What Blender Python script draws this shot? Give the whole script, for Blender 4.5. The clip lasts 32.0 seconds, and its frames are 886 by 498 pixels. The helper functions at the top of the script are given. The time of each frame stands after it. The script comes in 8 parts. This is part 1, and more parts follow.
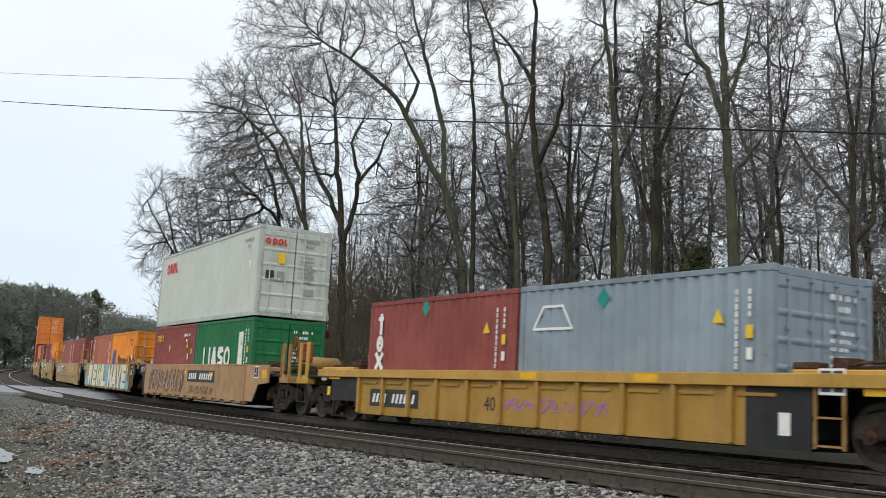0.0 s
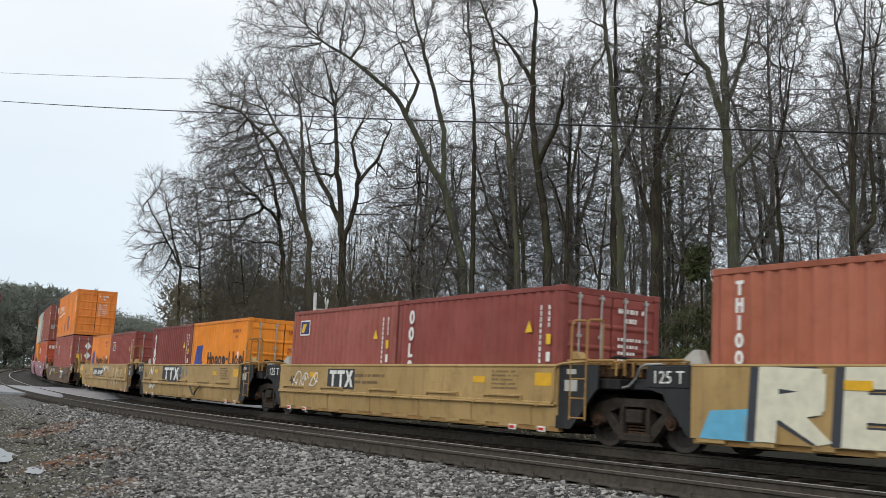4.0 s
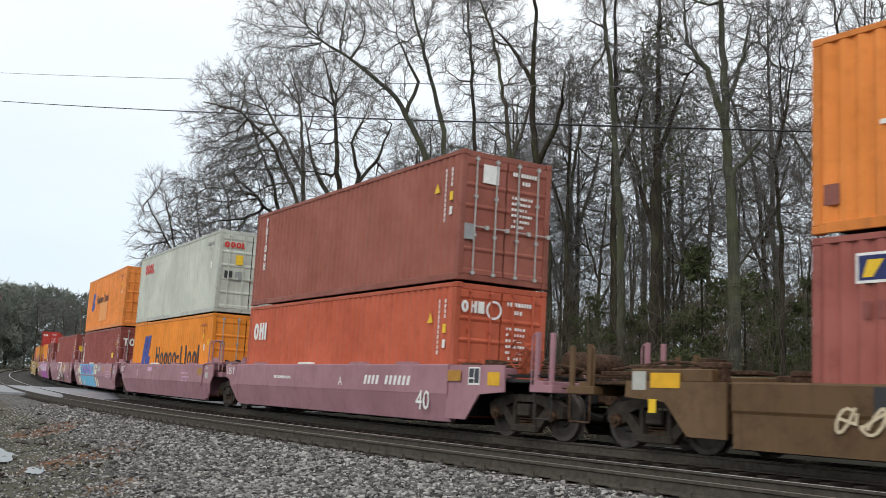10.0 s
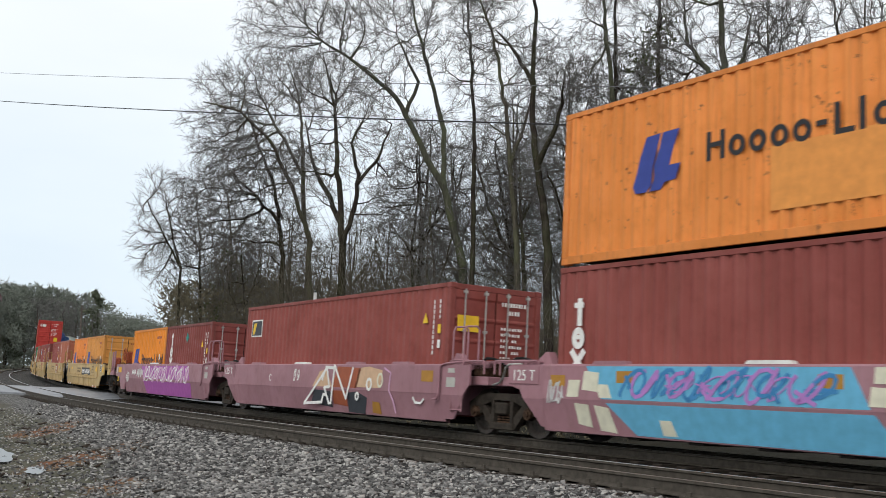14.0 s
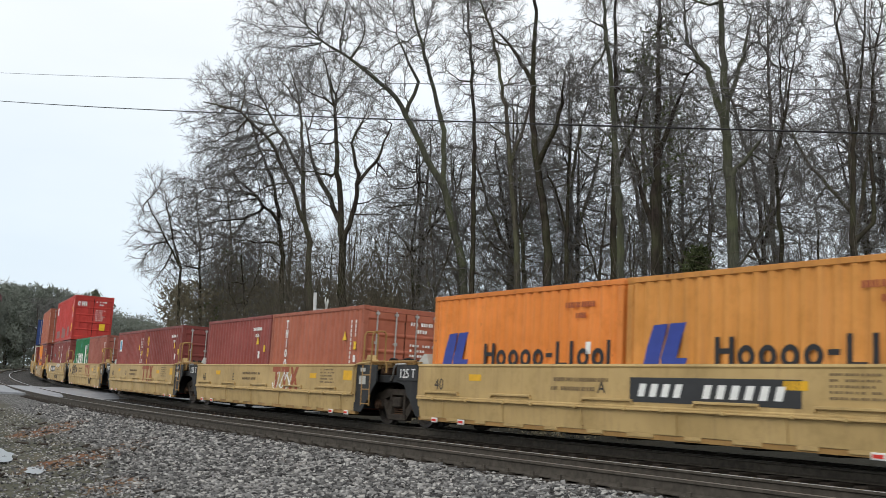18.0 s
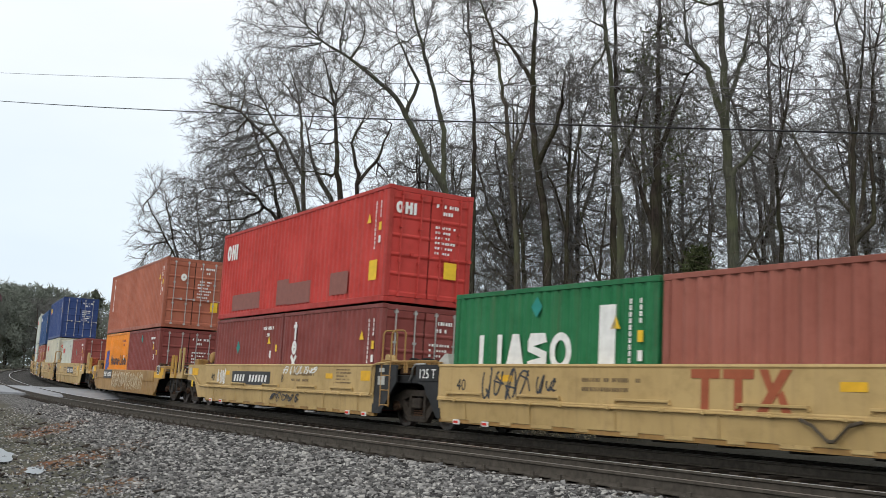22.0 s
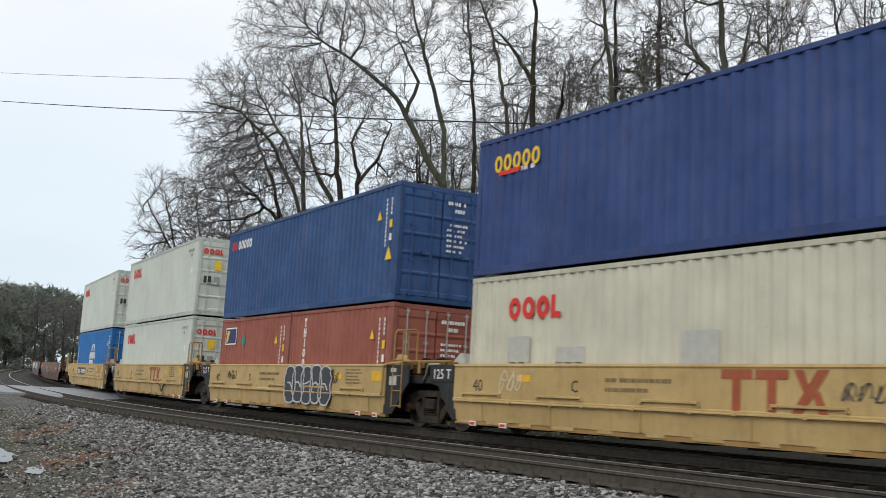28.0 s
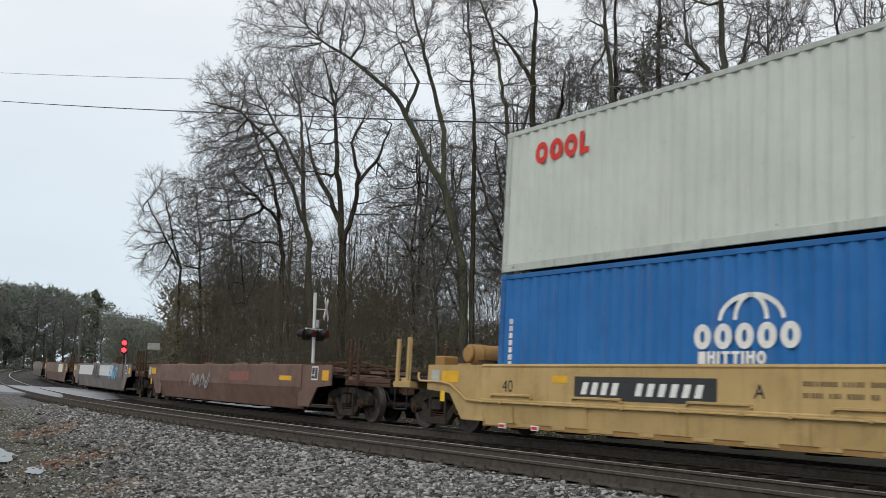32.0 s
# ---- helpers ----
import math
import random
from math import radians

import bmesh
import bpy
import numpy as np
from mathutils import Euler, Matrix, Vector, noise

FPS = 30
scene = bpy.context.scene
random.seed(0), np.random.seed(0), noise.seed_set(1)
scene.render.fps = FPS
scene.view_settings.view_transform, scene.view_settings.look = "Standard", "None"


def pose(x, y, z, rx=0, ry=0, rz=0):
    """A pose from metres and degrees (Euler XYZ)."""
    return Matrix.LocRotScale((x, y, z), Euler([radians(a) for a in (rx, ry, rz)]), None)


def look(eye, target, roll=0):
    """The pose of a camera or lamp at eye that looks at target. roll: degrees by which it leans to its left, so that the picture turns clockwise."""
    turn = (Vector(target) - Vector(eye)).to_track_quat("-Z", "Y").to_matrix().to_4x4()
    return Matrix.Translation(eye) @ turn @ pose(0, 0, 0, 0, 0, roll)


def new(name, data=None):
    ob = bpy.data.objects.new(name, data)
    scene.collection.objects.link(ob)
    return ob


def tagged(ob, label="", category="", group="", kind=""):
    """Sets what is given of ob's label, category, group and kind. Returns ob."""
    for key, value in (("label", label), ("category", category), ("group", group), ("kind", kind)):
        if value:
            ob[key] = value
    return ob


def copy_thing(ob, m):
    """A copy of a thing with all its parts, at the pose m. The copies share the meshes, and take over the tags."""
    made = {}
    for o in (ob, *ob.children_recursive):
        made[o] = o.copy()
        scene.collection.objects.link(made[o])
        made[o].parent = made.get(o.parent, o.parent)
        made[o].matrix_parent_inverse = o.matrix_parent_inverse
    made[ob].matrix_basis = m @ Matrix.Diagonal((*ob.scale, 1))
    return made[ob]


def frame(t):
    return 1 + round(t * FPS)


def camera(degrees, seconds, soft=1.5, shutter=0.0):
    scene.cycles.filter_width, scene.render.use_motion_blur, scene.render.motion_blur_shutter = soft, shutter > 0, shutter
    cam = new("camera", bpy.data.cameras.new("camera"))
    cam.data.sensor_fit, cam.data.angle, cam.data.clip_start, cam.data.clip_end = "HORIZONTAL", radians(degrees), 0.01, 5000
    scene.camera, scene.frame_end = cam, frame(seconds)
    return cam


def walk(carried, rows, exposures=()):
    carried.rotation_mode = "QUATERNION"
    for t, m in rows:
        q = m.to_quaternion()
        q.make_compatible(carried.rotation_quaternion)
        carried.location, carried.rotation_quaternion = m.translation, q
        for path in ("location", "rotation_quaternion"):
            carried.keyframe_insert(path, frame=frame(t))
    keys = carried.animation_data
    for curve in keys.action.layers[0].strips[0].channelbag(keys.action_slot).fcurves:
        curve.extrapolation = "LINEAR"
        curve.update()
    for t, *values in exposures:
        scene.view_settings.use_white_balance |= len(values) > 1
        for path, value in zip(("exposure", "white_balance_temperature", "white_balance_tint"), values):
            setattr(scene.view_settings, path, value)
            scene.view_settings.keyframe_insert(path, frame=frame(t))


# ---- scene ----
# ---- camera: a tripod beside a curved double track; z = 0 at the rail head of the far track ----
EYE_Z = 1.18
cam = camera(46.5, 32.0, soft=0.7, shutter=0.16)
YAW, PITCH, ROLL = 54.47, 7.14, 1.07
cam_pose = Matrix.Translation((0, 0, EYE_Z)) @ pose(0, 0, 0, 0, 0, YAW) @ pose(0, 0, 0, 90 + PITCH, 0, 0) @ pose(0, 0, 0, 0, 0, ROLL)
walk(cam, [(0.0, cam_pose), (32.0, cam_pose)], exposures=[(0.0, -0.04), (1.2, -0.07), (2.0, -0.23), (3.0, -0.18), (3.5, -0.13), (6.0, -0.03), (9.0, 0.02), (10.5, 0.02), (12.0, -0.11), (13.0, -0.06), (14.0, -0.02), (17.0, -0.02), (22.0, 0.0), (24.0, 0.05), (26.0, 0.02), (28.0, -0.08), (29.0, -0.08), (30.0, -0.15), (32.0, -0.21)])

# ---- light: bright overcast ----
world = bpy.data.worlds.new("overcast_sky")
scene.world = world
world.use_nodes = True
wn, wl = world.node_tree.nodes, world.node_tree.links
wn.clear()
w_out = wn.new("ShaderNodeOutputWorld")
w_bg = wn.new("ShaderNodeBackground")
w_sky = wn.new("ShaderNodeTexSky")
w_sky.sky_type = "NISHITA"
w_sky.sun_disc = False
w_sky.sun_elevation = radians(38)
w_sky.sun_rotation = radians(152)
w_sky.dust_density = 4.0
w_geo = wn.new("ShaderNodeTexCoord")
w_map = wn.new("ShaderNodeMapping")
w_map.inputs["Scale"].default_value = (1.0, 1.0, 3.2)
w_noise = wn.new("ShaderNodeTexNoise")
w_noise.inputs["Scale"].default_value = 1.5
w_noise.inputs["Detail"].default_value = 5
w_ramp = wn.new("ShaderNodeValToRGB")
w_ramp.color_ramp.elements[0].position = 0.30
w_ramp.color_ramp.elements[0].color = (8.7, 9.1, 9.4, 1)
w_ramp.color_ramp.elements[1].position = 0.68
w_ramp.color_ramp.elements[1].color = (10.4, 10.4, 10.3, 1)
w_sep = wn.new("ShaderNodeSeparateXYZ")
w_low = wn.new("ShaderNodeValToRGB")                 # thinner, bluer cloud towards the horizon
for w_el, (w_p, w_c) in zip((w_low.color_ramp.elements[0], w_low.color_ramp.elements[1], w_low.color_ramp.elements.new(0.34)), ((0.02, (0.74, 0.84, 0.93, 1)), (0.20, (0.90, 0.95, 0.99, 1)), (0.40, (1, 1, 1, 1)))):
    w_el.position, w_el.color = w_p, w_c
w_mul = wn.new("ShaderNodeMix")
w_mul.data_type, w_mul.blend_type = "RGBA", "MULTIPLY"
w_mul.inputs["Factor"].default_value = 1.0
w_mix = wn.new("ShaderNodeMix")
w_mix.data_type = "RGBA"
w_mix.inputs["Factor"].default_value = 0.86      # cloud cover
wl.new(w_geo.outputs["Generated"], w_map.inputs["Vector"])
wl.new(w_map.outputs["Vector"], w_noise.inputs["Vector"])
wl.new(w_noise.outputs["Fac"], w_ramp.inputs["Fac"])
wl.new(w_sky.outputs["Color"], w_mix.inputs["A"])
wl.new(w_geo.outputs["Generated"], w_sep.inputs[0])
wl.new(w_sep.outputs["Z"], w_low.inputs["Fac"])
wl.new(w_ramp.outputs["Color"], w_mul.inputs["A"])
wl.new(w_low.outputs["Color"], w_mul.inputs["B"])
wl.new(w_mul.outputs["Result"], w_mix.inputs["B"])
wl.new(w_mix.outputs["Result"], w_bg.inputs["Color"])
w_bg.inputs["Strength"].default_value = 0.122
wl.new(w_bg.outputs["Background"], w_out.inputs["Surface"])

sun_data = bpy.data.lights.new("sun", "SUN")
sun_data.energy = 0.75
sun_data.angle = radians(25)
sun_data.color = (1.0, 0.97, 0.92)
sun = new("sun", sun_data)
sun.matrix_basis = look((30, -58, 50), (0, 0, 0))


# ---- track geometry: arc length s, travel towards +s ----
K_NEAR, K_FAR, S_MID, S_WIDE, D_TRACK = 3.10e-3, 1.22e-3, -48.96, 7.59, 13.70
LEAN = 2.386                                     # cant of the curve, degrees
S_TAB = np.arange(-640.0, 260.0, 0.5)


def bend(s):
    return K_FAR * s + (K_NEAR - K_FAR) * S_WIDE * (np.logaddexp(0, (s - S_MID) / S_WIDE) - np.logaddexp(0, -S_MID / S_WIDE))


H_TAB = bend(S_TAB)
X_TAB = np.concatenate([[0], np.cumsum(np.cos((H_TAB[1:] + H_TAB[:-1]) / 2) * 0.5)])
Y_TAB = np.concatenate([[0], np.cumsum(np.sin((H_TAB[1:] + H_TAB[:-1]) / 2) * 0.5)])
I_ZERO = int(np.argmin(np.abs(S_TAB)))
X_TAB, Y_TAB = X_TAB - X_TAB[I_ZERO], Y_TAB - Y_TAB[I_ZERO] + D_TRACK


def rise(s):
    """Height of the far track's rail head along the line: it climbs gently into the distance."""
    return -0.0007 * s + 0.009 * 12 * np.logaddexp(0, (-s - 50) / 12)


def on_line(s, lat=0.0):
    """The point of the line at s, lat metres to its left (away from the camera), and the heading there."""
    x, y, h = np.interp(s, S_TAB, X_TAB), np.interp(s, S_TAB, Y_TAB), np.interp(s, S_TAB, H_TAB)
    return Vector((x - math.sin(h) * lat, y + math.cos(h) * lat, float(rise(s)))), float(h)


def riding(s, reach):
    """Pose of a vehicle whose middle is at s and that rests on the line at s - reach and s + reach."""
    a, b = on_line(s - reach)[0], on_line(s + reach)[0]
    d = b - a
    turn = Matrix.Rotation(math.atan2(d.y, d.x), 4, "Z") @ Matrix.Rotation(-math.atan2(d.z, math.hypot(d.x, d.y)), 4, "Y")
    return Matrix.Translation((a + b) / 2) @ turn @ Matrix.Rotation(radians(-LEAN), 4, "X")


def run(t):
    """How far the train has gone at t."""
    return 11.806 * (t - 16) + 0.003825 * (t - 16) ** 2

# ---- materials ----
def nodes_of(name, gloss=0.5):
    m = bpy.data.materials.new(name)
    m.use_nodes = True
    m.node_tree.nodes["Principled BSDF"].inputs["Specular IOR Level"].default_value = gloss
    return m, m.node_tree.nodes, m.node_tree.links, m.node_tree.nodes["Principled BSDF"]


def noise_node(n, l, scale, detail=4, vec=None, rough=0.55):
    t = n.new("ShaderNodeTexNoise")
    t.inputs["Scale"].default_value, t.inputs["Detail"].default_value, t.inputs["Roughness"].default_value = scale, detail, rough
    if vec is not None:
        l.new(vec, t.inputs["Vector"])
    return t


def ramp_node(n, l, source, stops):
    r = n.new("ShaderNodeValToRGB")
    e = r.color_ramp.elements
    while len(e) < len(stops):
        e.new(0.5)
    for el, (p, c) in zip(e, stops):
        el.position, el.color = p, (c if len(c) == 4 else (*c, 1))
    l.new(source, r.inputs["Fac"])
    return r


def mix_node(n, l, fac, a, b, blend="MIX"):
    m = n.new("ShaderNodeMix")
    m.data_type, m.blend_type = "RGBA", blend
    for sock, v in (("Factor", fac), ("A", a), ("B", b)):
        if hasattr(v, "default_value"):
            l.new(v, m.inputs[sock])
        elif isinstance(v, (int, float)):
            m.inputs[sock].default_value = v
        else:
            m.inputs[sock].default_value = (*v, 1) if len(v) == 3 else v
    return m.outputs["Result"]


def bump_node(n, l, height, strength, dist, bsdf):
    b = n.new("ShaderNodeBump")
    b.inputs["Strength"].default_value, b.inputs["Distance"].default_value = strength, dist
    l.new(height, b.inputs["Height"])
    l.new(b.outputs["Normal"], bsdf.inputs["Normal"])


def scaled(c, k):
    return tuple(min(1.0, v * k) for v in c)


COLOUR_OF, PAINTED = {}, {}


def paint(name, col, rough=0.5, grime=0.35, rust=0.0, streak=0.35, wear=(0.16, 0.10, 0.07), fade=0.25):
    """Weathered steel paint: faded patches, vertical rain streaks, grime, rust spots."""
    PAINTED[name] = col
    m, n, l, b = nodes_of(name, 0.30)
    tc = n.new("ShaderNodeTexCoord")
    oi = n.new("ShaderNodeObjectInfo")
    comb = n.new("ShaderNodeCombineXYZ")
    sc = n.new("ShaderNodeMath")
    sc.operation = "MULTIPLY"
    sc.inputs[1].default_value = 37.0
    l.new(oi.outputs["Random"], sc.inputs[0])
    for i in range(3):
        l.new(sc.outputs[0], comb.inputs[i])
    add = n.new("ShaderNodeVectorMath")
    l.new(tc.outputs["Object"], add.inputs[0])
    l.new(comb.outputs[0], add.inputs[1])
    v = add.outputs[0]
    big = noise_node(n, l, 0.7, 4, v)
    base = mix_node(n, l, ramp_node(n, l, big.outputs["Fac"], [(0.38, (0, 0, 0)), (0.66, (1, 1, 1))]).outputs["Color"], scaled(col, 1 - fade * 0.5), scaled([c * 0.97 + 0.012 for c in col], 1 + fade * 0.3))
    mp = n.new("ShaderNodeMapping")
    mp.inputs["Scale"].default_value = (9.0, 9.0, 0.35)
    l.new(v, mp.inputs["Vector"])
    st = noise_node(n, l, 1.0, 5, mp.outputs[0], 0.7)
    st_r = ramp_node(n, l, st.outputs["Fac"], [(0.52, (0, 0, 0)), (0.78, (streak, streak, streak))])
    base = mix_node(n, l, st_r.outputs["Color"], base, wear)
    gr = noise_node(n, l, 2.6, 6, v, 0.7)
    gr_r = ramp_node(n, l, gr.outputs["Fac"], [(0.5, (0, 0, 0)), (0.8, (grime, grime, grime))])
    base = mix_node(n, l, gr_r.outputs["Color"], base, scaled(col, 0.35))
    if rust > 0:
        rs = noise_node(n, l, 5.5, 8, v, 0.75)
        rs_r = ramp_node(n, l, rs.outputs["Fac"], [(0.66 - rust * 0.1, (0, 0, 0)), (0.72 - rust * 0.1, (1, 1, 1))])
        base = mix_node(n, l, rs_r.outputs["Color"], base, (0.14, 0.055, 0.025))
    l.new(base, b.inputs["Base Color"])
    rr = ramp_node(n, l, gr.outputs["Fac"], [(0.3, (rough,) * 3), (0.75, (min(1, rough + 0.25),) * 3)])
    l.new(rr.outputs["Color"], b.inputs["Roughness"])
    fine = noise_node(n, l, 24, 4, v)
    bump_node(n, l, fine.outputs["Fac"], 0.12, 0.01, b)
    return m


def plain(name, col, rough=0.6, metal=0.0, vary=0.18, scale=6.0, bump=0.15):
    m, n, l, b = nodes_of(name, 0.5 if metal else 0.35 if rough < 0.7 else 0.10)
    tc = n.new("ShaderNodeTexCoord")
    t = noise_node(n, l, scale, 5, tc.outputs["Object"])
    c = mix_node(n, l, ramp_node(n, l, t.outputs["Fac"], [(0.35, (0, 0, 0)), (0.7, (1, 1, 1))]).outputs["Color"], scaled(col, 1 - vary), scaled(col, 1 + vary))
    l.new(c, b.inputs["Base Color"])
    b.inputs["Roughness"].default_value, b.inputs["Metallic"].default_value = rough, metal
    if bump:
        f = noise_node(n, l, scale * 6, 4, tc.outputs["Object"])
        bump_node(n, l, f.outputs["Fac"], bump, 0.01, b)
    return m


MAROON = (0.275, 0.064, 0.052)
BROWN = (0.315, 0.098, 0.068)
RUSTBROWN = (0.415, 0.130, 0.075)
ORANGE = (0.83, 0.275, 0.022)
DEEPORANGE = (0.84, 0.280, 0.055)
MAT = {
    "maroon": paint("maroon_paint", MAROON, rust=0.05),
    "maroon_dark": paint("dark_maroon_paint", (0.225, 0.050, 0.042)),
    "brown": paint("brown_paint", BROWN),
    "dusky": paint("dusky_red_paint", (0.345, 0.100, 0.080)),
    "triton": paint("red_brown_paint", RUSTBROWN),
    "coral": paint("faded_red_orange_paint", (0.52, 0.108, 0.050), rust=0.1),
    "red": paint("bright_red_paint", (0.51, 0.044, 0.034), rust=0.1),
    "orange": paint("orange_paint", ORANGE, rust=0.1, grime=0.2),
    "orange_worn": paint("worn_orange_paint", DEEPORANGE, rust=0.6, grime=0.3, streak=0.6, wear=(0.22, 0.085, 0.03)),
    "orange_deep": paint("deep_orange_paint", (0.80, 0.255, 0.045), rust=0.15),
    "orange_dull": paint("dull_orange_paint", (0.66, 0.285, 0.060), grime=0.3, rust=0.1),
    "green": paint("green_paint", (0.010, 0.165, 0.055)),
    "white": paint("pale_grey_paint", (0.560, 0.605, 0.550), grime=0.12, streak=0.15, fade=0.12, rust=0.02),
    "cream": paint("cream_paint", (0.58, 0.56, 0.45), grime=0.15, streak=0.2, rust=0.05),
    "palegrey": paint("weathered_pale_grey_paint", (0.570, 0.600, 0.530), grime=0.25, streak=0.35, rust=0.15),
    "blue": paint("blue_paint", (0.012, 0.145, 0.42), grime=0.2, fade=0.15),
    "navy": paint("navy_paint", (0.026, 0.060, 0.200), grime=0.3),
    "steelblue": paint("faded_blue_paint", (0.024, 0.078, 0.215), grime=0.35, rust=0.15),
    "greyblue": paint("grey_blue_paint", (0.26, 0.32, 0.37), grime=0.25, rust=0.05),
    "tan": paint("tan_paint", (0.490, 0.340, 0.140), grime=0.4, rust=0.02),
    "tan_pink": paint("sun_bleached_tan_paint", (0.430, 0.255, 0.120), grime=0.5, streak=0.45, rust=0.1),
    "tan_worn": paint("worn_tan_paint", (0.430, 0.285, 0.110), grime=0.6, streak=0.55, rust=0.08),
    "tan_dirty": paint("dirty_tan_paint", (0.35, 0.20, 0.062), grime=0.6, streak=0.55, rust=0.12),
    "tan_yellow": paint("yellow_tan_paint", (0.50, 0.29, 0.06), grime=0.4, rust=0.05),
    "ochre": paint("ochre_paint", (0.40, 0.23, 0.045), grime=0.4, rust=0.1),
    "ochre_rusty": paint("rusty_ochre_paint", (0.130, 0.074, 0.032), grime=0.8, streak=0.7, rust=0.3, wear=(0.085, 0.045, 0.025)),
    "plum": paint("faded_plum_paint", (0.360, 0.185, 0.215), grime=0.3),
    "rustcar": paint("rust_brown_car_paint", (0.155, 0.088, 0.064), grime=0.5, rust=0.1),
    "greycar": paint("grey_brown_car_paint", (0.15, 0.125, 0.112), grime=0.5, rust=0.1),
    "black": paint("black_paint", (0.020, 0.021, 0.022), rough=0.55, grime=0.3, wear=(0.10, 0.075, 0.055)),
    "dark": plain("dark_grimy_steel", (0.013, 0.011, 0.010), 0.7, vary=0.4, scale=9),
    "bogie": plain("bogie_cast_steel", (0.048, 0.040, 0.033), 0.72, vary=0.35, scale=8),
    "wheel": plain("wheel_steel", (0.055, 0.045, 0.038), 0.6, 0.2, vary=0.35),
    "tread": plain("polished_wheel_rim", (0.30, 0.28, 0.26), 0.35, 0.8),
    "galv": plain("galvanised_steel", (0.42, 0.42, 0.40), 0.45, 0.4, vary=0.2, scale=12),
    "rubber": plain("door_gasket", (0.02, 0.02, 0.02), 0.8),
    "rustpart": plain("rusted_steel", (0.075, 0.045, 0.030), 0.85, vary=0.5, scale=14),
    "redpart": plain("rusty_red_handbrake", (0.30, 0.075, 0.040), 0.7, vary=0.4, scale=14),
}


for key_ in ("maroon", "maroon_dark", "brown", "dusky", "triton", "coral", "red", "orange", "orange_worn", "orange_deep", "orange_dull", "green", "white", "cream", "palegrey", "blue", "navy", "steelblue", "greyblue"):
    COLOUR_OF[key_] = PAINTED[MAT[key_].name]


def ink(name, col, rough=0.6):
    return plain(name, col, rough, vary=0.10, scale=5, bump=0.0)


INK = {
    "white": ink("white_lettering", (0.78, 0.78, 0.75)),
    "black": ink("black_lettering", (0.022, 0.022, 0.025)),
    "red": ink("red_lettering", (0.62, 0.035, 0.025)),
    "blue": ink("blue_lettering", (0.035, 0.060, 0.30)),
    "yellow": ink("yellow_lettering", (0.80, 0.52, 0.03)),
    "amber": ink("amber_reflector", (0.72, 0.40, 0.02)),
    "amber_dull": ink("weathered_amber_reflector", (0.40, 0.20, 0.03)),
    "navy": ink("navy_lettering", (0.02, 0.03, 0.12)),
    "grey": ink("grey_lettering", (0.30, 0.31, 0.31)),
    "teal": ink("teal_sticker", (0.015, 0.24, 0.20)),
    "brick": ink("brick_red_lettering", (0.33, 0.085, 0.035)),
    "darkpanel": ink("dark_stencil_panel", (0.035, 0.036, 0.038)),
    "patch": ink("primer_patch", (0.24, 0.085, 0.065)),
    "mauve": ink("faded_mauve_spray_paint", (0.27, 0.15, 0.135)),
    "umber": ink("dark_umber_panel", (0.075, 0.058, 0.038)),
    "purplepatch": ink("purple_brown_patch", (0.235, 0.074, 0.066)),
    "sky": ink("sky_blue_spray_paint", (0.13, 0.42, 0.62)),
    "cream": ink("cream_spray_paint", (0.68, 0.66, 0.52)),
    "violet": ink("violet_spray_paint", (0.40, 0.10, 0.38)),
    "pink": ink("pink_spray_paint", (0.60, 0.36, 0.52)),
    "lilac": ink("lilac_spray_paint", (0.42, 0.20, 0.52)),
    "silver": ink("silver_spray_paint", (0.55, 0.55, 0.54)),
    "char": ink("charcoal_spray_paint", (0.045, 0.05, 0.06)),
    "tanline": ink("pale_tan_scrawl", (0.62, 0.52, 0.36)),
    "stencil": ink("faded_dark_stencil", (0.175, 0.120, 0.060)),
    "palepatch": ink("pale_grey_patch", (0.44, 0.44, 0.40)),
    "deepsky": ink("deep_sky_blue_spray_paint", (0.045, 0.22, 0.46)),
    "dullorange": ink("dull_orange_repaint", (0.76, 0.30, 0.065)),
    "peach": ink("peach_spray_paint", (0.60, 0.40, 0.25)),
}

# ---- mesh helpers ----
MESHES = {}
FINE_WRITING = ("identity_column", "identity_row", "door_identity", "door_data", "load_limit_writing", "inspection_writing", "graffiti", "small_writing", "faded_lettering")


def part(name, bm, material, parent, label="", m=None):
    """Links a bmesh (or a finished mesh) as one mesh object under a thing or a part."""
    if isinstance(bm, bmesh.types.BMesh):
        me = bpy.data.meshes.new(name)
        bm.to_mesh(me)
        bm.free()
    else:
        me = bm
    if not me.materials:
        me.materials.append(None)
    ob = new(name, me)
    ob.material_slots[0].link = "OBJECT"
    ob.material_slots[0].material = material
    if parent is not None:
        ob.parent = parent
    if m is not None:
        ob.matrix_basis = m
    return tagged(ob, label, kind="stuff" if name in FINE_WRITING else "")


def shared(key, make):
    """The mesh made once for a key."""
    if key not in MESHES:
        bm = make()
        me = bpy.data.meshes.new(str(key[0]))
        bm.to_mesh(me)
        bm.free()
        MESHES[key] = me
    return MESHES[key]


def box(bm, x0, x1, y0, y1, z0, z1, bevel=0.0):
    m = Matrix.Translation(((x0 + x1) / 2, (y0 + y1) / 2, (z0 + z1) / 2)) @ Matrix.Diagonal((abs(x1 - x0), abs(y1 - y0), abs(z1 - z0), 1))
    vs = bmesh.ops.create_cube(bm, size=1, matrix=m)["verts"]
    if bevel:
        es = list({e for v in vs for e in v.link_edges})
        bmesh.ops.bevel(bm, geom=es, offset=bevel, segments=1, affect="EDGES")
    return bm


def boxes(*rows, bevel=0.0):
    bm = bmesh.new()
    for r in rows:
        box(bm, *r, bevel=bevel)
    return bm


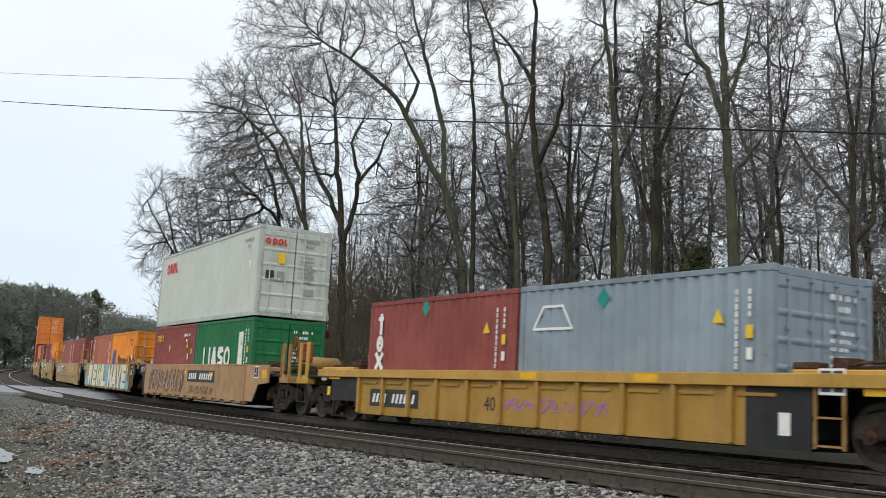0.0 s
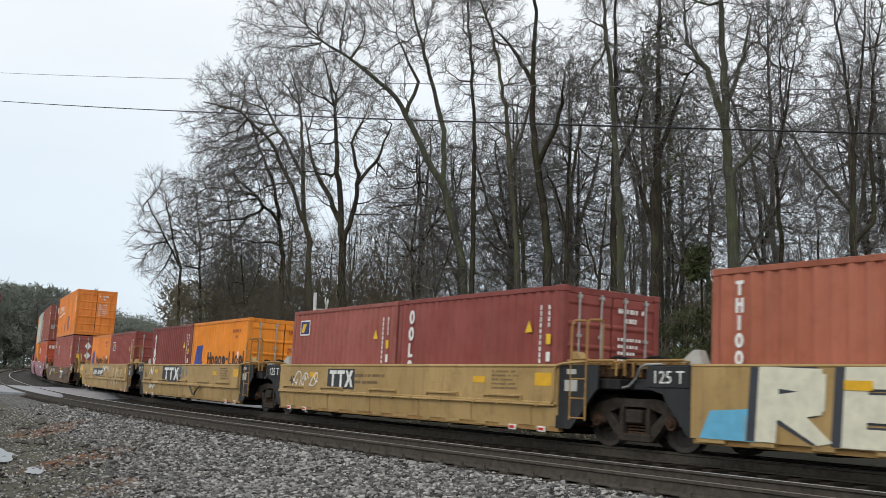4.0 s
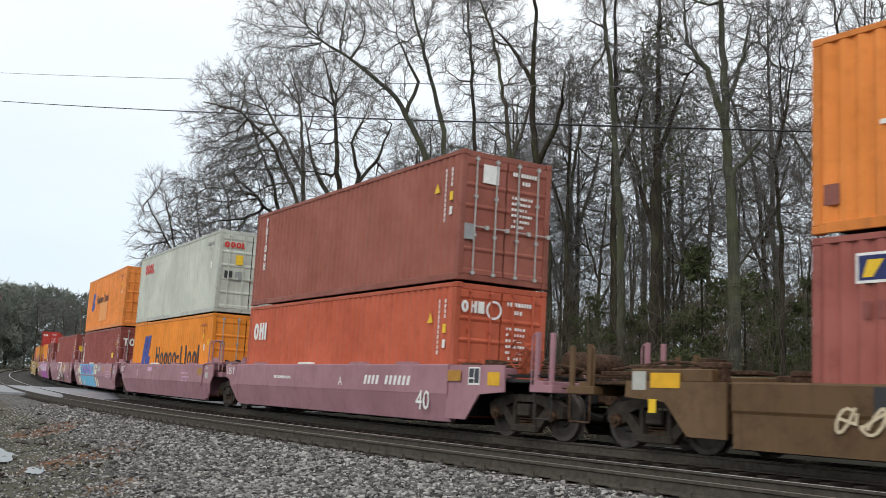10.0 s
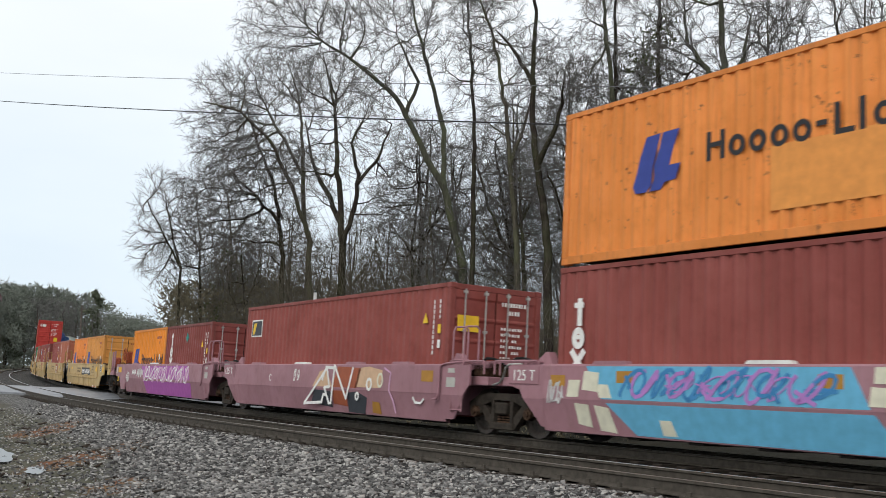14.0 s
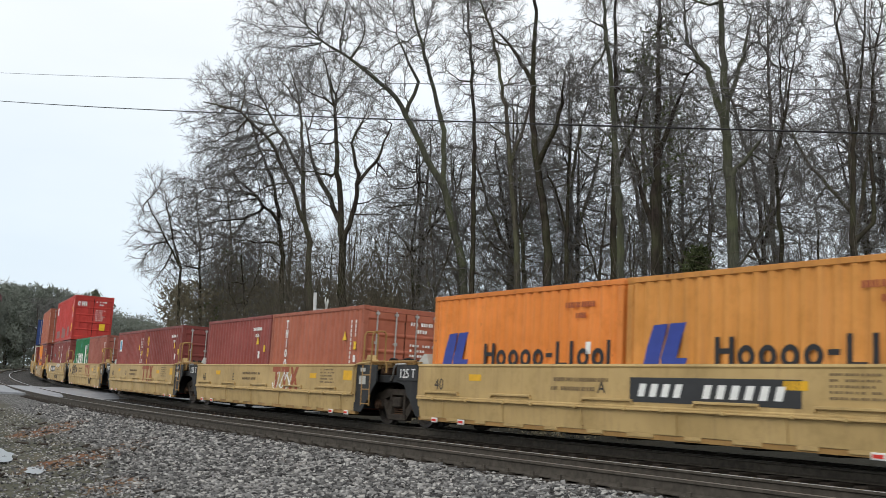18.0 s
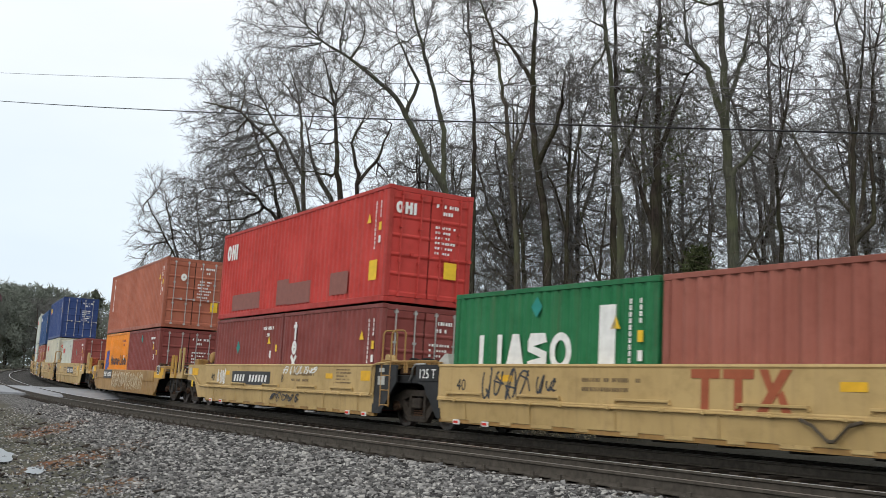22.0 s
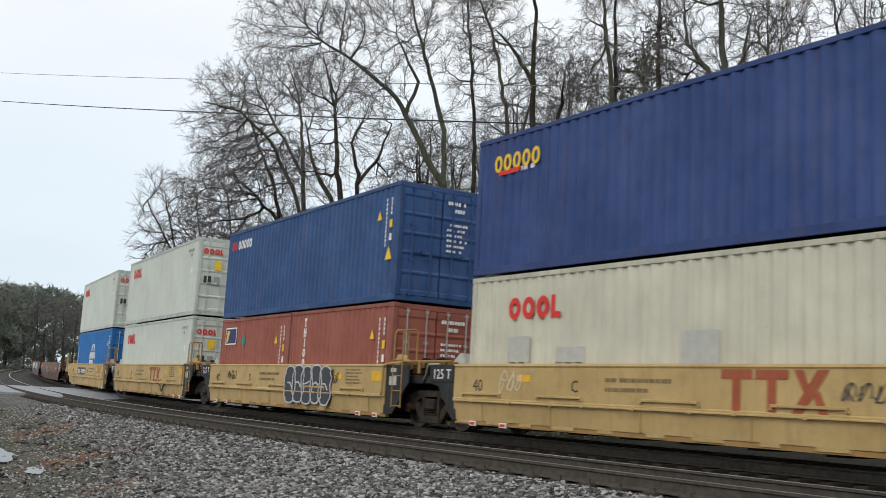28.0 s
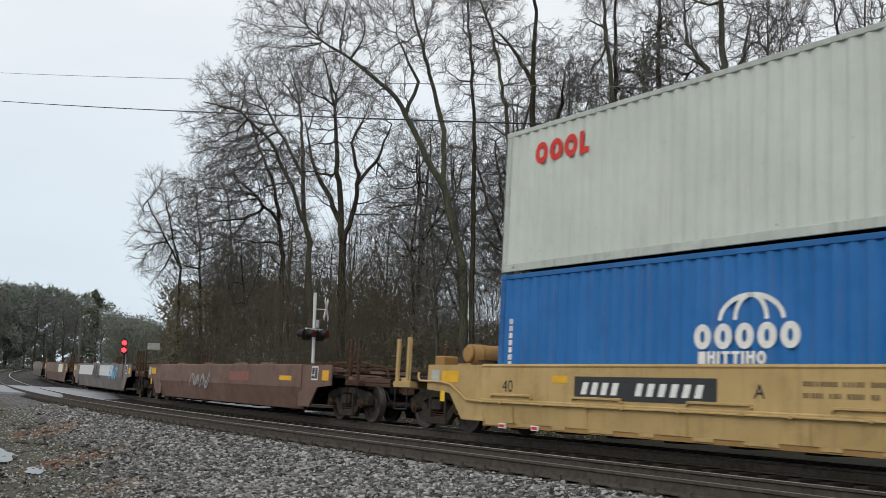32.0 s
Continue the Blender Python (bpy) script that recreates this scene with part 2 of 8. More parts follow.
def rod(bm, a, b, r, sides=8, r2=None):
    a, b = Vector(a), Vector(b)
    d = b - a
    m = Matrix.Translation((a + b) / 2) @ d.to_track_quat("Z", "Y").to_matrix().to_4x4()
    bmesh.ops.create_cone(bm, cap_ends=True, segments=sides, radius1=r, radius2=r if r2 is None else r2, depth=d.length, matrix=m)
    return bm


def rods(points, r, sides=6):
    bm = bmesh.new()
    for a, b in zip(points[:-1], points[1:]):
        rod(bm, a, b, r, sides)
    return bm


def prism(outline, y0, y1, bm=None):
    """An outline in x, z made solid from y0 to y1."""
    bm = bm or bmesh.new()
    a = [bm.verts.new((x, y0, z)) for x, z in outline]
    b = [bm.verts.new((x, y1, z)) for x, z in outline]
    n = len(a)
    bm.faces.new(a)
    bm.faces.new(b[::-1])
    for i in range(n):
        bm.faces.new((a[i], b[i], b[(i + 1) % n], a[(i + 1) % n]))
    bmesh.ops.recalc_face_normals(bm, faces=bm.faces)
    return bm


def sweep_x(section, x0, x1, bm=None):
    """A section in y, z made solid from x0 to x1."""
    bm = bm or bmesh.new()
    a = [bm.verts.new((x0, y, z)) for y, z in section]
    b = [bm.verts.new((x1, y, z)) for y, z in section]
    n = len(a)
    bm.faces.new(a)
    bm.faces.new(b[::-1])
    for i in range(n):
        bm.faces.new((a[i], b[i], b[(i + 1) % n], a[(i + 1) % n]))
    bmesh.ops.recalc_face_normals(bm, faces=bm.faces)
    return bm


def thing(name, label, category, group=""):
    return tagged(new(name), label, category, group)


def plates(polys, thick=0.004):
    """Thin painted shapes in the x, z plane that stand proud towards -y; each polygon a list of x, z."""
    bm = bmesh.new()
    for poly in polys:
        prism(poly, 0.0, -thick, bm)
    return bm


def rect(x, z, w, h, slant=0.0):
    return [(x, z), (x + w, z), (x + w + slant, z + h), (x + slant, z + h)]


def ring(bm, x, z, w, h, stroke, thick=0.004, sides=18):
    """A flat oval ring in the x, z plane."""
    o = [(x + w / 2 * math.cos(a), z + h / 2 * math.sin(a)) for a in [2 * math.pi * i / sides for i in range(sides)]]
    k = [(x + (w / 2 - stroke) * math.cos(a), z + (h / 2 - stroke) * math.sin(a)) for a in [2 * math.pi * i / sides for i in range(sides)]]
    for i in range(sides):
        j = (i + 1) % sides
        q = [o[i], o[j], k[j], k[i]]
        f = [bm.verts.new((px, -thick, pz)) for px, pz in q]
        g = [bm.verts.new((px, 0, pz)) for px, pz in q]
        bm.faces.new(f)
        bm.faces.new((f[0], g[0], g[1], f[1]))
        bm.faces.new((f[2], g[2], g[3], f[3]))
    return bm


def strokes(lines, width, thick=0.004):
    """Flat brush strokes in the x, z plane along lists of x, z."""
    bm = bmesh.new()
    lift = 0
    for line in lines:
        for (x0, z0), (x1, z1) in zip(line[:-1], line[1:]):
            lift = (lift + 1) % 9
            d = Vector((x1 - x0, z1 - z0))
            if d.length < 1e-4:
                continue
            nrm = Vector((-d.y, d.x)).normalized() * width / 2
            e = d.normalized() * width * 0.3
            prism([(x0 - e.x - nrm.x, z0 - e.y - nrm.y), (x1 + e.x - nrm.x, z1 + e.y - nrm.y), (x1 + e.x + nrm.x, z1 + e.y + nrm.y), (x0 - e.x + nrm.x, z0 - e.y + nrm.y)], 0, -thick - 0.0007 * lift, bm)
    return bm


def letters(text, size, key=None):
    """Words in the built-in font as a mesh: in the x, z plane, facing -y, from the origin on."""
    def make():
        cu = bpy.data.curves.new("lettering", "FONT")
        cu.body, cu.size, cu.extrude, cu.resolution_u = text, size, 0.002, 2
        ob = bpy.data.objects.new("lettering", cu)
        me = bpy.data.meshes.new_from_object(ob)
        bpy.data.objects.remove(ob)
        bm = bmesh.new()
        bm.from_mesh(me)
        bpy.data.meshes.remove(me)
        bmesh.ops.rotate(bm, verts=bm.verts, cent=(0, 0, 0), matrix=Matrix.Rotation(radians(90), 3, "X"))
        return bm
    return shared(("lettering", text, size), make)

# ---- shipping containers: x along, doors at +x, base at z = 0 ----
C_W = 2.438


def wall_corrugated(length, h, sign):
    """A trapezoidal steel side sheet; sign: -1 towards -y, +1 towards +y."""
    bm = bmesh.new()
    pts, x, out = [], -length / 2 + 0.12, True
    end = length / 2 - 0.12
    while x < end - 0.02:
        for dx, lev in ((0.0, 0.044), (0.064, 0.0), (0.139, 0.0), (0.203, 0.044)):
            if x + dx <= end:
                pts.append((x + dx, lev))
        x += 0.278
    pts.append((end, 0.044))
    yo = sign * (C_W / 2 - 0.012)
    lo = [bm.verts.new((px, yo - sign * d, 0.15)) for px, d in pts]
    hi = [bm.verts.new((px, yo - sign * d, h - 0.09)) for px, d in pts]
    for i in range(len(pts) - 1):
        bm.faces.new((lo[i], lo[i + 1], hi[i + 1], hi[i]))
    return bm


def roof_sheet(length, h):
    bm = bmesh.new()
    n = int(length / 0.5)
    rows = []
    for i in range(n * 2 + 1):
        x = -length / 2 + 0.1 + (length - 0.2) * i / (n * 2)
        z = h - 0.02 - (0.018 if i % 2 else 0.0)
        rows.append([bm.verts.new((x, y, z)) for y in (-C_W / 2 + 0.06, C_W / 2 - 0.06)])
    for a, b in zip(rows[:-1], rows[1:]):
        bm.faces.new((a[0], b[0], b[1], a[1]))
    return bm


def end_wall(h):
    bm = bmesh.new()
    pts = []
    y = -C_W / 2 + 0.14
    while y < C_W / 2 - 0.14:
        pts += [(y, 0.04), (y + 0.07, 0.0), (y + 0.16, 0.0), (y + 0.23, 0.04)]
        y += 0.28
    lo = [bm.verts.new((-d - 0.0, min(py, C_W / 2 - 0.13), 0.15)) for py, d in pts]
    hi = [bm.verts.new((-d - 0.0, min(py, C_W / 2 - 0.13), h - 0.1)) for py, d in pts]
    for i in range(len(pts) - 1):
        bm.faces.new((lo[i], lo[i + 1], hi[i + 1], hi[i]))
    return bm


def door_leaf(h):
    """One door: a sheet with pressed horizontal panels; hinge side at y = 0, closing side at y = 1.13."""
    k = 5
    step = (h - 0.22) / k
    out = [(0.0, 0.0), (0.07, 0.0), (0.07, 0.09)]
    for i in range(k):
        z = 0.10 + i * step
        out += [(0.046, z + 0.03), (0.046, z + step - 0.09), (0.07, z + step - 0.04), (0.07, z + step - 0.01)]
    out += [(0.07, h), (0.0, h)]
    return prism(out, 0.0, 1.117)


def lock_bar(h):
    bm = bmesh.new()
    rod(bm, (0.10, 0, -0.03), (0.10, 0, h + 0.03), 0.019, 8)
    for z in (0.02, h * 0.33, h * 0.66, h - 0.04):
        box(bm, 0.068, 0.125, -0.045, 0.045, z - 0.03, z + 0.03)
    box(bm, 0.11, 0.125, -0.02, 0.34, h * 0.40, h * 0.40 + 0.024)
    box(bm, 0.07, 0.14, 0.28, 0.36, h * 0.385, h * 0.42)
    return bm


def casting():
    bm = boxes((-0.089, 0.089, -0.081, 0.081, 0, 0.118), bevel=0.012)
    for y in (-0.0835, 0.0835):
        box(bm, -0.035, 0.035, y - 0.001, y + 0.001, 0.03, 0.09)
    return bm


def frame_paint(body):
    """The same paint on rails and posts, where it is knocked and rusts first."""
    key = body + "_frame"
    if key not in MAT:
        MAT[key] = paint(body + "_frame_paint", scaled(COLOUR_OF[body], 0.86), grime=0.5, rust=0.42, streak=0.5, wear=(0.10, 0.055, 0.035))
    return MAT[key]


GALVANISED = ("maroon", "maroon_dark", "dusky", "blue", "navy", "orange", "brown", "triton", "orange_dull")


def container(label, length, h, body, marks=(), post=None):
    root = thing("shipping_container", label, "shipping container", "containers on the train")
    mat, pm = MAT[body], MAT[post] if post else frame_paint(body)
    L, W = length / 2, C_W / 2
    key = (length, h)
    for sgn in (-1, 1):
        part("side_wall", shared(("side_wall", sgn, *key), lambda: wall_corrugated(length, h, sgn)), mat, root)
        part("top_rail", shared(("top_rail", *key), lambda: boxes((-L + 0.09, L - 0.09, -0.03, 0.03, h - 0.10, h - 0.005), bevel=0.008)), pm, root, m=pose(0, sgn * (W - 0.034), 0))
        part("bottom_rail", shared(("bottom_rail", *key), lambda: boxes((-L + 0.09, L - 0.09, -0.025, 0.025, 0.005, 0.16), bevel=0.008)), pm, root, m=pose(0, sgn * (W - 0.028), 0))
        for ex in (-1, 1):
            part("corner_post", shared(("corner_post", h), lambda: boxes((-0.075, 0.075, -0.07, 0.07, 0.118, h - 0.118), bevel=0.015)), pm, root, m=pose(ex * (L - 0.08), sgn * (W - 0.073), 0))
            for z in (0, h - 0.118):
                part("corner_casting", shared(("corner_casting",), casting), pm, root, m=pose(ex * (L - 0.089), sgn * (W - 0.081), z))
    part("roof", shared(("roof", *key), lambda: roof_sheet(length, h)), mat, root)
    part("front_wall", shared(("front_wall", h), lambda: end_wall(h)), mat, root, m=pose(-L + 0.06, 0, 0))
    part("floor", shared(("floor", *key), lambda: boxes((-L + 0.09, L - 0.09, -W + 0.06, W - 0.06, 0.10, 0.14))), MAT["dark"], root)
    dh = h - 0.30
    bar_mat, bar_label = (MAT["galv"], "galvanised door locking bar") if body in GALVANISED else (mat, "painted door locking bar")
    part("door_header", shared(("door_header", h), lambda: boxes((-0.05, 0.03, -1.06, 1.06, h - 0.14, h - 0.01), bevel=0.01)), pm, root, m=pose(L - 0.06, 0, 0))
    part("door_sill", shared(("door_sill",), lambda: boxes((-0.05, 0.03, -1.06, 1.06, 0.01, 0.15), bevel=0.01)), pm, root, m=pose(L - 0.06, 0, 0))
    part("gasket", shared(("gasket", h), lambda: boxes((-0.03, 0.01, -1.10, 1.10, 0.15, h - 0.14))), MAT["rubber"], root, m=pose(L - 0.10, 0, 0))
    for sgn in (-1, 1):
        door = part("door", shared(("door", sgn, h), lambda: flip_y(door_leaf(dh)) if sgn > 0 else door_leaf(dh)), mat, root, m=pose(L - 0.095, sgn * 1.137, 0.155))
        for y in (0.30, 0.84):
            part("locking_bar", shared(("locking_bar", h), lambda: lock_bar(dh)), bar_mat, door, bar_label, m=pose(0, -sgn * y, 0))
    for mk in marks:
        mk(root, length, h)
    return root


def flip_y(bm):
    for v in bm.verts:
        v.co.y = -v.co.y
    bmesh.ops.reverse_faces(bm, faces=bm.faces)
    return bm


# ---- painted marks: plain shapes at the places of the lettering ----
def word(spec, size, stroke=0.16, vertical=False, slant=0.0):
    """A row (or a column) of plain letter-sized shapes: o ring, i bar, n two bars, # block, T bar with a cross piece, - dash."""
    bm = bmesh.new()
    x = z = 0.0
    w = {"s": 0.60, "e": 0.66, "x": 0.70, "t": 0.50, "o": 0.72, "O": 0.86, "i": 0.26, "n": 0.68, "#": 0.62, "T": 0.66, "-": 0.42, " ": 0.35, "L": 0.60, "A": 0.86, "S": 0.80}
    for ch in spec:
        cw = w[ch] * size
        st = stroke * size
        if vertical:
            x = -cw / 2
            z -= size * 1.18
        if ch in "oO":
            ring(bm, x + cw / 2, z + size / 2, cw, size, st)
        elif ch == "i":
            prism(rect(x, z, st, size, slant), 0, -0.004, bm)
        elif ch == "n":
            prism(rect(x, z, st, size, slant), 0, -0.004, bm)
            prism(rect(x + cw - st, z, st, size, slant), 0, -0.004, bm)
            prism(rect(x + st, z + size * 0.45, cw - 2 * st, st, 0), 0, -0.0045, bm)
        elif ch == "#":
            prism(rect(x, z, cw, size, slant), 0, -0.004, bm)
        elif ch == "T":
            prism(rect(x + cw / 2 - st / 2, z, st, size, slant), 0, -0.004, bm)
            prism(rect(x, z + size - st, cw, st, 0), 0, -0.0045, bm)
        elif ch == "A":
            prism([(x, z), (x + cw, z), (x + cw * 0.66, z + size), (x + cw * 0.34, z + size)], 0, -0.004, bm)
        elif ch == "S":
            prism([(x, z), (x + cw * 0.9, z), (x + cw, z + st * 0.6), (x + cw, z + size * 0.5), (x + st * 1.2, z + size * 0.66), (x + cw, z + size * 0.76), (x + cw * 0.9, z + size), (x + st * 0.5, z + size), (x, z + size * 0.8), (x, z + size * 0.52), (x + cw - st * 1.2, z + size * 0.36), (x, z + size * 0.26)], 0, -0.004, bm)
        elif ch == "s":
            ring(bm, x + cw / 2, z + size * 0.36, cw, size * 0.72, st)
        elif ch == "e":
            ring(bm, x + cw / 2, z + size * 0.40, cw, size * 0.80, st)
            prism(rect(x + st * 0.8, z + size * 0.36, cw - st * 1.6, st * 0.6, 0), 0, -0.0045, bm)
        elif ch == "x":
            for a, b in ((0.0, 1.0), (1.0, 0.0)):
                strip = Vector(((b - a) * cw, size * 0.8)).normalized()
                nx, nz = -strip.y * st * 0.5, strip.x * st * 0.5
                x0, x1 = x + a * cw, x + b * cw
                prism([(x0 - nx, z - nz), (x1 - nx, z + size * 0.8 - nz), (x1 + nx, z + size * 0.8 + nz), (x0 + nx, z + nz)], 0, -0.004 - 0.0005 * a, bm)
        elif ch == "t":
            prism(rect(x + cw * 0.35, z, st, size, slant), 0, -0.004, bm)
            prism(rect(x, z + size * 0.66, cw, st * 0.8, 0), 0, -0.0045, bm)
        elif ch == "L":
            prism(rect(x, z, st, size, slant), 0, -0.004, bm)
            prism(rect(x + st, z, cw - st, st, 0), 0, -0.0045, bm)
        elif ch == "-":
            prism(rect(x, z + size * 0.38, cw * 0.85, st, 0), 0, -0.004, bm)
        if not vertical:
            x += cw + size * 0.13
    return bm


def shapes(spec, size, stroke=0.16, vertical=False, pitch=1.18):
    """The shapes of word() one by one: (dx, dz, mesh maker)."""
    w = {"s": 0.60, "e": 0.66, "x": 0.70, "t": 0.50, "o": 0.72, "O": 0.86, "i": 0.26, "n": 0.68, "#": 0.62, "T": 0.66, "-": 0.42, " ": 0.35, "L": 0.60, "A": 0.86, "S": 0.80}
    x = z = 0.0
    for ch in spec:
        cw = w[ch] * size
        if vertical:
            x = -cw / 2
            z -= size * pitch
        if ch != " ":
            yield x, z + (size if vertical else 0), ch
        if not vertical:
            x += cw + size * 0.13


def word_on(where, name, spec, size, stroke, colour, x, z, vertical=False, wide=1.0, pitch=1.18):
    """A word of plain shapes on a side or a door, each shape a part."""
    def put(root, length, h):
        for dx, dz, ch in shapes(spec, size, stroke, vertical, pitch):
            me = shared(("letter_shape", ch, size, stroke), lambda: word(ch, size, stroke))
            at = pose(-length / 2 + x + dx * wide, -C_W / 2 + 0.008, z + dz - (size if vertical else 0)) if where == "side" else pose(length / 2, -C_W / 2 + x + dx, z + dz) @ pose(0, 0, 0, 0, 0, 90)
            part("letter_shape", me, INK[colour], root, m=at @ Matrix.Diagonal((wide, 1, 1, 1)))
    return put


def on_side(name, make, colour, x, z, label=""):
    """A mark on the near side sheet, x metres from the rear end, z over the base."""
    def put(root, length, h):
        part(name, make(), INK[colour], root, label, m=pose(-length / 2 + x, -C_W / 2 + 0.008, z))
    return put


def on_door(name, make, colour, y, z, label=""):
    def put(root, length, h):
        part(name, make(), INK[colour], root, label, m=pose(length / 2 + 0.0, -C_W / 2 + y, z) @ pose(0, 0, 0, 0, 0, 90))
    return put


def bars(rows, h=0.10, seed=1, cell=0.075):
    """Rows of small unreadable writing: x, z, number of characters."""
    rnd = random.Random(seed)
    bm = bmesh.new()
    for x, z, n in rows:
        for i in range(n):
            if rnd.random() < 0.12:
                continue
            w = cell * rnd.choice((0.5, 0.72, 0.72))
            prism(rect(x + i * cell, z, w, h), 0, -0.004, bm)
    return bm


def columns(rows, cell=0.112, w=0.052, seed=1):
    rnd = random.Random(seed)
    bm = bmesh.new()
    for x, z, n in rows:
        for i in range(n):
            hh = cell * 0.76
            if rnd.random() < 0.5:
                prism(rect(x, z - i * cell, w, hh), 0, -0.004, bm)
            else:
                prism(rect(x, z - i * cell, w * 0.4, hh), 0, -0.004, bm)
                prism(rect(x + w * 0.65, z - i * cell, w * 0.35, hh), 0, -0.004, bm)
    return bm


def id_marks(length, h, ink_name="white", column=True, seed=1, warn=True):
    """Identity writing at the door end of the side, data rows and stickers on the doors."""
    out = []
    top = h - 0.45
    if column:
        out.append(on_side("identity_column", lambda: columns([(length - 0.70, top, 11), (length - 0.45, top, 4)], seed=seed), ink_name, 0, 0))
        out.append(on_side("data_sticker", lambda: plates([rect(length - 0.48, top - 0.98, 0.11, 0.18)]), "white", 0, 0))
    else:
        out.append(on_side("identity_row", lambda: bars([(length - 1.55, top, 11), (length - 1.25, top - 0.2, 4)], seed=seed), ink_name, 0, 0))
        out.append(on_side("data_sticker", lambda: plates([rect(length - 0.95, top - 0.85, 0.13, 0.22)]), "white", 0, 0))
    if warn:
        out.append(on_side("warning_triangle", lambda: plates([[(length - 1.16, top - 0.42), (length - 0.92, top - 0.42), (length - 1.04, top - 0.19)]]), "yellow", 0, 0))
        out.append(on_side("height_sticker", lambda: plates([rect(length - 0.49, top - 0.66, 0.13, 0.20)]), "yellow", 0, 0))
    out.append(on_door("door_identity", lambda: bars([(1.35, top - 0.02, 9), (1.55, top - 0.2, 4)], h=0.09, seed=seed + 3), ink_name, 0, 0.05))
    out.append(on_door("door_data", lambda: bars([(1.35, top - 0.55 - 0.13 * i, 8 - i % 3) for i in range(6)], h=0.06, seed=seed + 5), ink_name, 0, 0.05))
    return out


def hapag(flag, x, z, letter, xw, zw):
    """Slanted blade emblem of the given height at x, z and a row of letter shapes at xw, zw."""
    w, t = flag * 1.04, flag * 0.95
    blades = [[(px * w, pz * t) for px, pz in p] for p in (
        [(0.06, 0.0), (0.30, 0.0), (0.40, 0.12), (0.42, 0.40), (0.50, 0.70), (0.58, 0.99), (0.28, 0.97), (0.15, 0.62), (0.08, 0.35), (0.0, 0.12)],
        [(0.36, 0.0), (0.60, 0.0), (0.68, 0.12), (0.90, 0.14), (1.0, 0.40), (0.77, 0.40), (0.86, 0.72), (0.97, 1.0), (0.63, 0.99), (0.56, 0.72), (0.45, 0.42), (0.46, 0.20)])]
    return [on_side("emblem_blade", lambda p=p: plates([p]), "blue", x, z) for p in blades] + [word_on("side", "company_lettering", "nssss-Lissi", letter, 0.17, "black", xw, zw, wide=1.15)]


def oocl(x, z, s=0.44):
    return [word_on("side", "company_lettering", "OOOL", s, 0.27, "red", x, z),
            word_on("door", "door_emblem", "OOOL", 0.21, 0.27, "red", 0.18, z + 0.20),
            on_door("vent_cover", lambda: plates([rect(0.25, -0.15, 0.28, 0.26)]), "darkpanel", 0.0, 1.35),
            on_door("yellow_label", lambda: plates([rect(0.62, 0.35, 0.26, 0.34)]), "yellow", 0.0, 1.35),
            *[on_door("grey_label", lambda q=q: plates([rect(*q)]), "grey", 0.0, 1.35) for q in ((0.64, -0.2, 0.22, 0.30), (1.62, -0.2, 0.26, 0.28), (1.62, -0.6, 0.28, 0.22), (1.62, 0.15, 0.2, 0.2))]]


# ---- bogies ----
def wheel_mesh(r):
    bm = bmesh.new()
    sides = 24
    prof = [(0.0, -0.05), (0.17, -0.07), (0.20, -0.03), (r * 0.74, -0.02), (r * 0.82, -0.065), (r, -0.065), (r, 0.045), (r + 0.027, 0.05), (r + 0.024, 0.075), (r * 0.82, 0.07), (r * 0.74, 0.02), (0.20, 0.03), (0.0, 0.06)]
    rings = []
    for rad, y in prof:
        if rad == 0:
            rings.append([bm.verts.new((0, y, 0))])
        else:
            rings.append([bm.verts.new((rad * math.cos(2 * math.pi * i / sides), y, rad * math.sin(2 * math.pi * i / sides))) for i in range(sides)])
    for a, b in zip(rings[:-1], rings[1:]):
        for i in range(sides):
            j = (i + 1) % sides
            if len(a) == 1:
                bm.faces.new((a[0], b[i], b[j]))
            elif len(b) == 1:
                bm.faces.new((a[i], b[0], a[j]))
            else:
                bm.faces.new((a[i], b[i], b[j], a[j]))
    bmesh.ops.recalc_face_normals(bm, faces=bm.faces)
    return bm


def side_frame():
    """A cast three-piece bogie side frame seen from the side: boxes over both axles, an arched top, a dropped bottom, a spring window."""
    bm = bmesh.new()
    prism([(-1.16, 0.60), (-1.13, 0.38), (-0.72, 0.38), (-0.66, 0.55), (-0.30, 0.66), (0.30, 0.66), (0.66, 0.55), (0.72, 0.38), (1.13, 0.38), (1.16, 0.60), (0.95, 0.71), (0.50, 0.80), (-0.50, 0.80), (-0.95, 0.71)], -0.07, 0.07, bm)
    prism([(-0.78, 0.50), (-0.62, 0.56), (-0.26, 0.24), (-0.26, 0.10), (-0.40, 0.10)], -0.06, 0.06, bm)
    prism([(0.78, 0.50), (0.62, 0.56), (0.26, 0.24), (0.26, 0.10), (0.40, 0.10)], -0.06, 0.06, bm)
    box(bm, -0.40, 0.40, -0.10, 0.10, 0.08, 0.22, bevel=0.02)
    box(bm, -0.36, -0.27, -0.08, 0.08, 0.2, 0.68)
    box(bm, 0.27, 0.36, -0.08, 0.08, 0.2, 0.68)
    return bm


def spring():
    bm = bmesh.new()
    for i in range(5):
        rod(bm, (0, 0, i * 0.05), (0, 0, 0.028 + i * 0.05), 0.062, 8)
    return bm


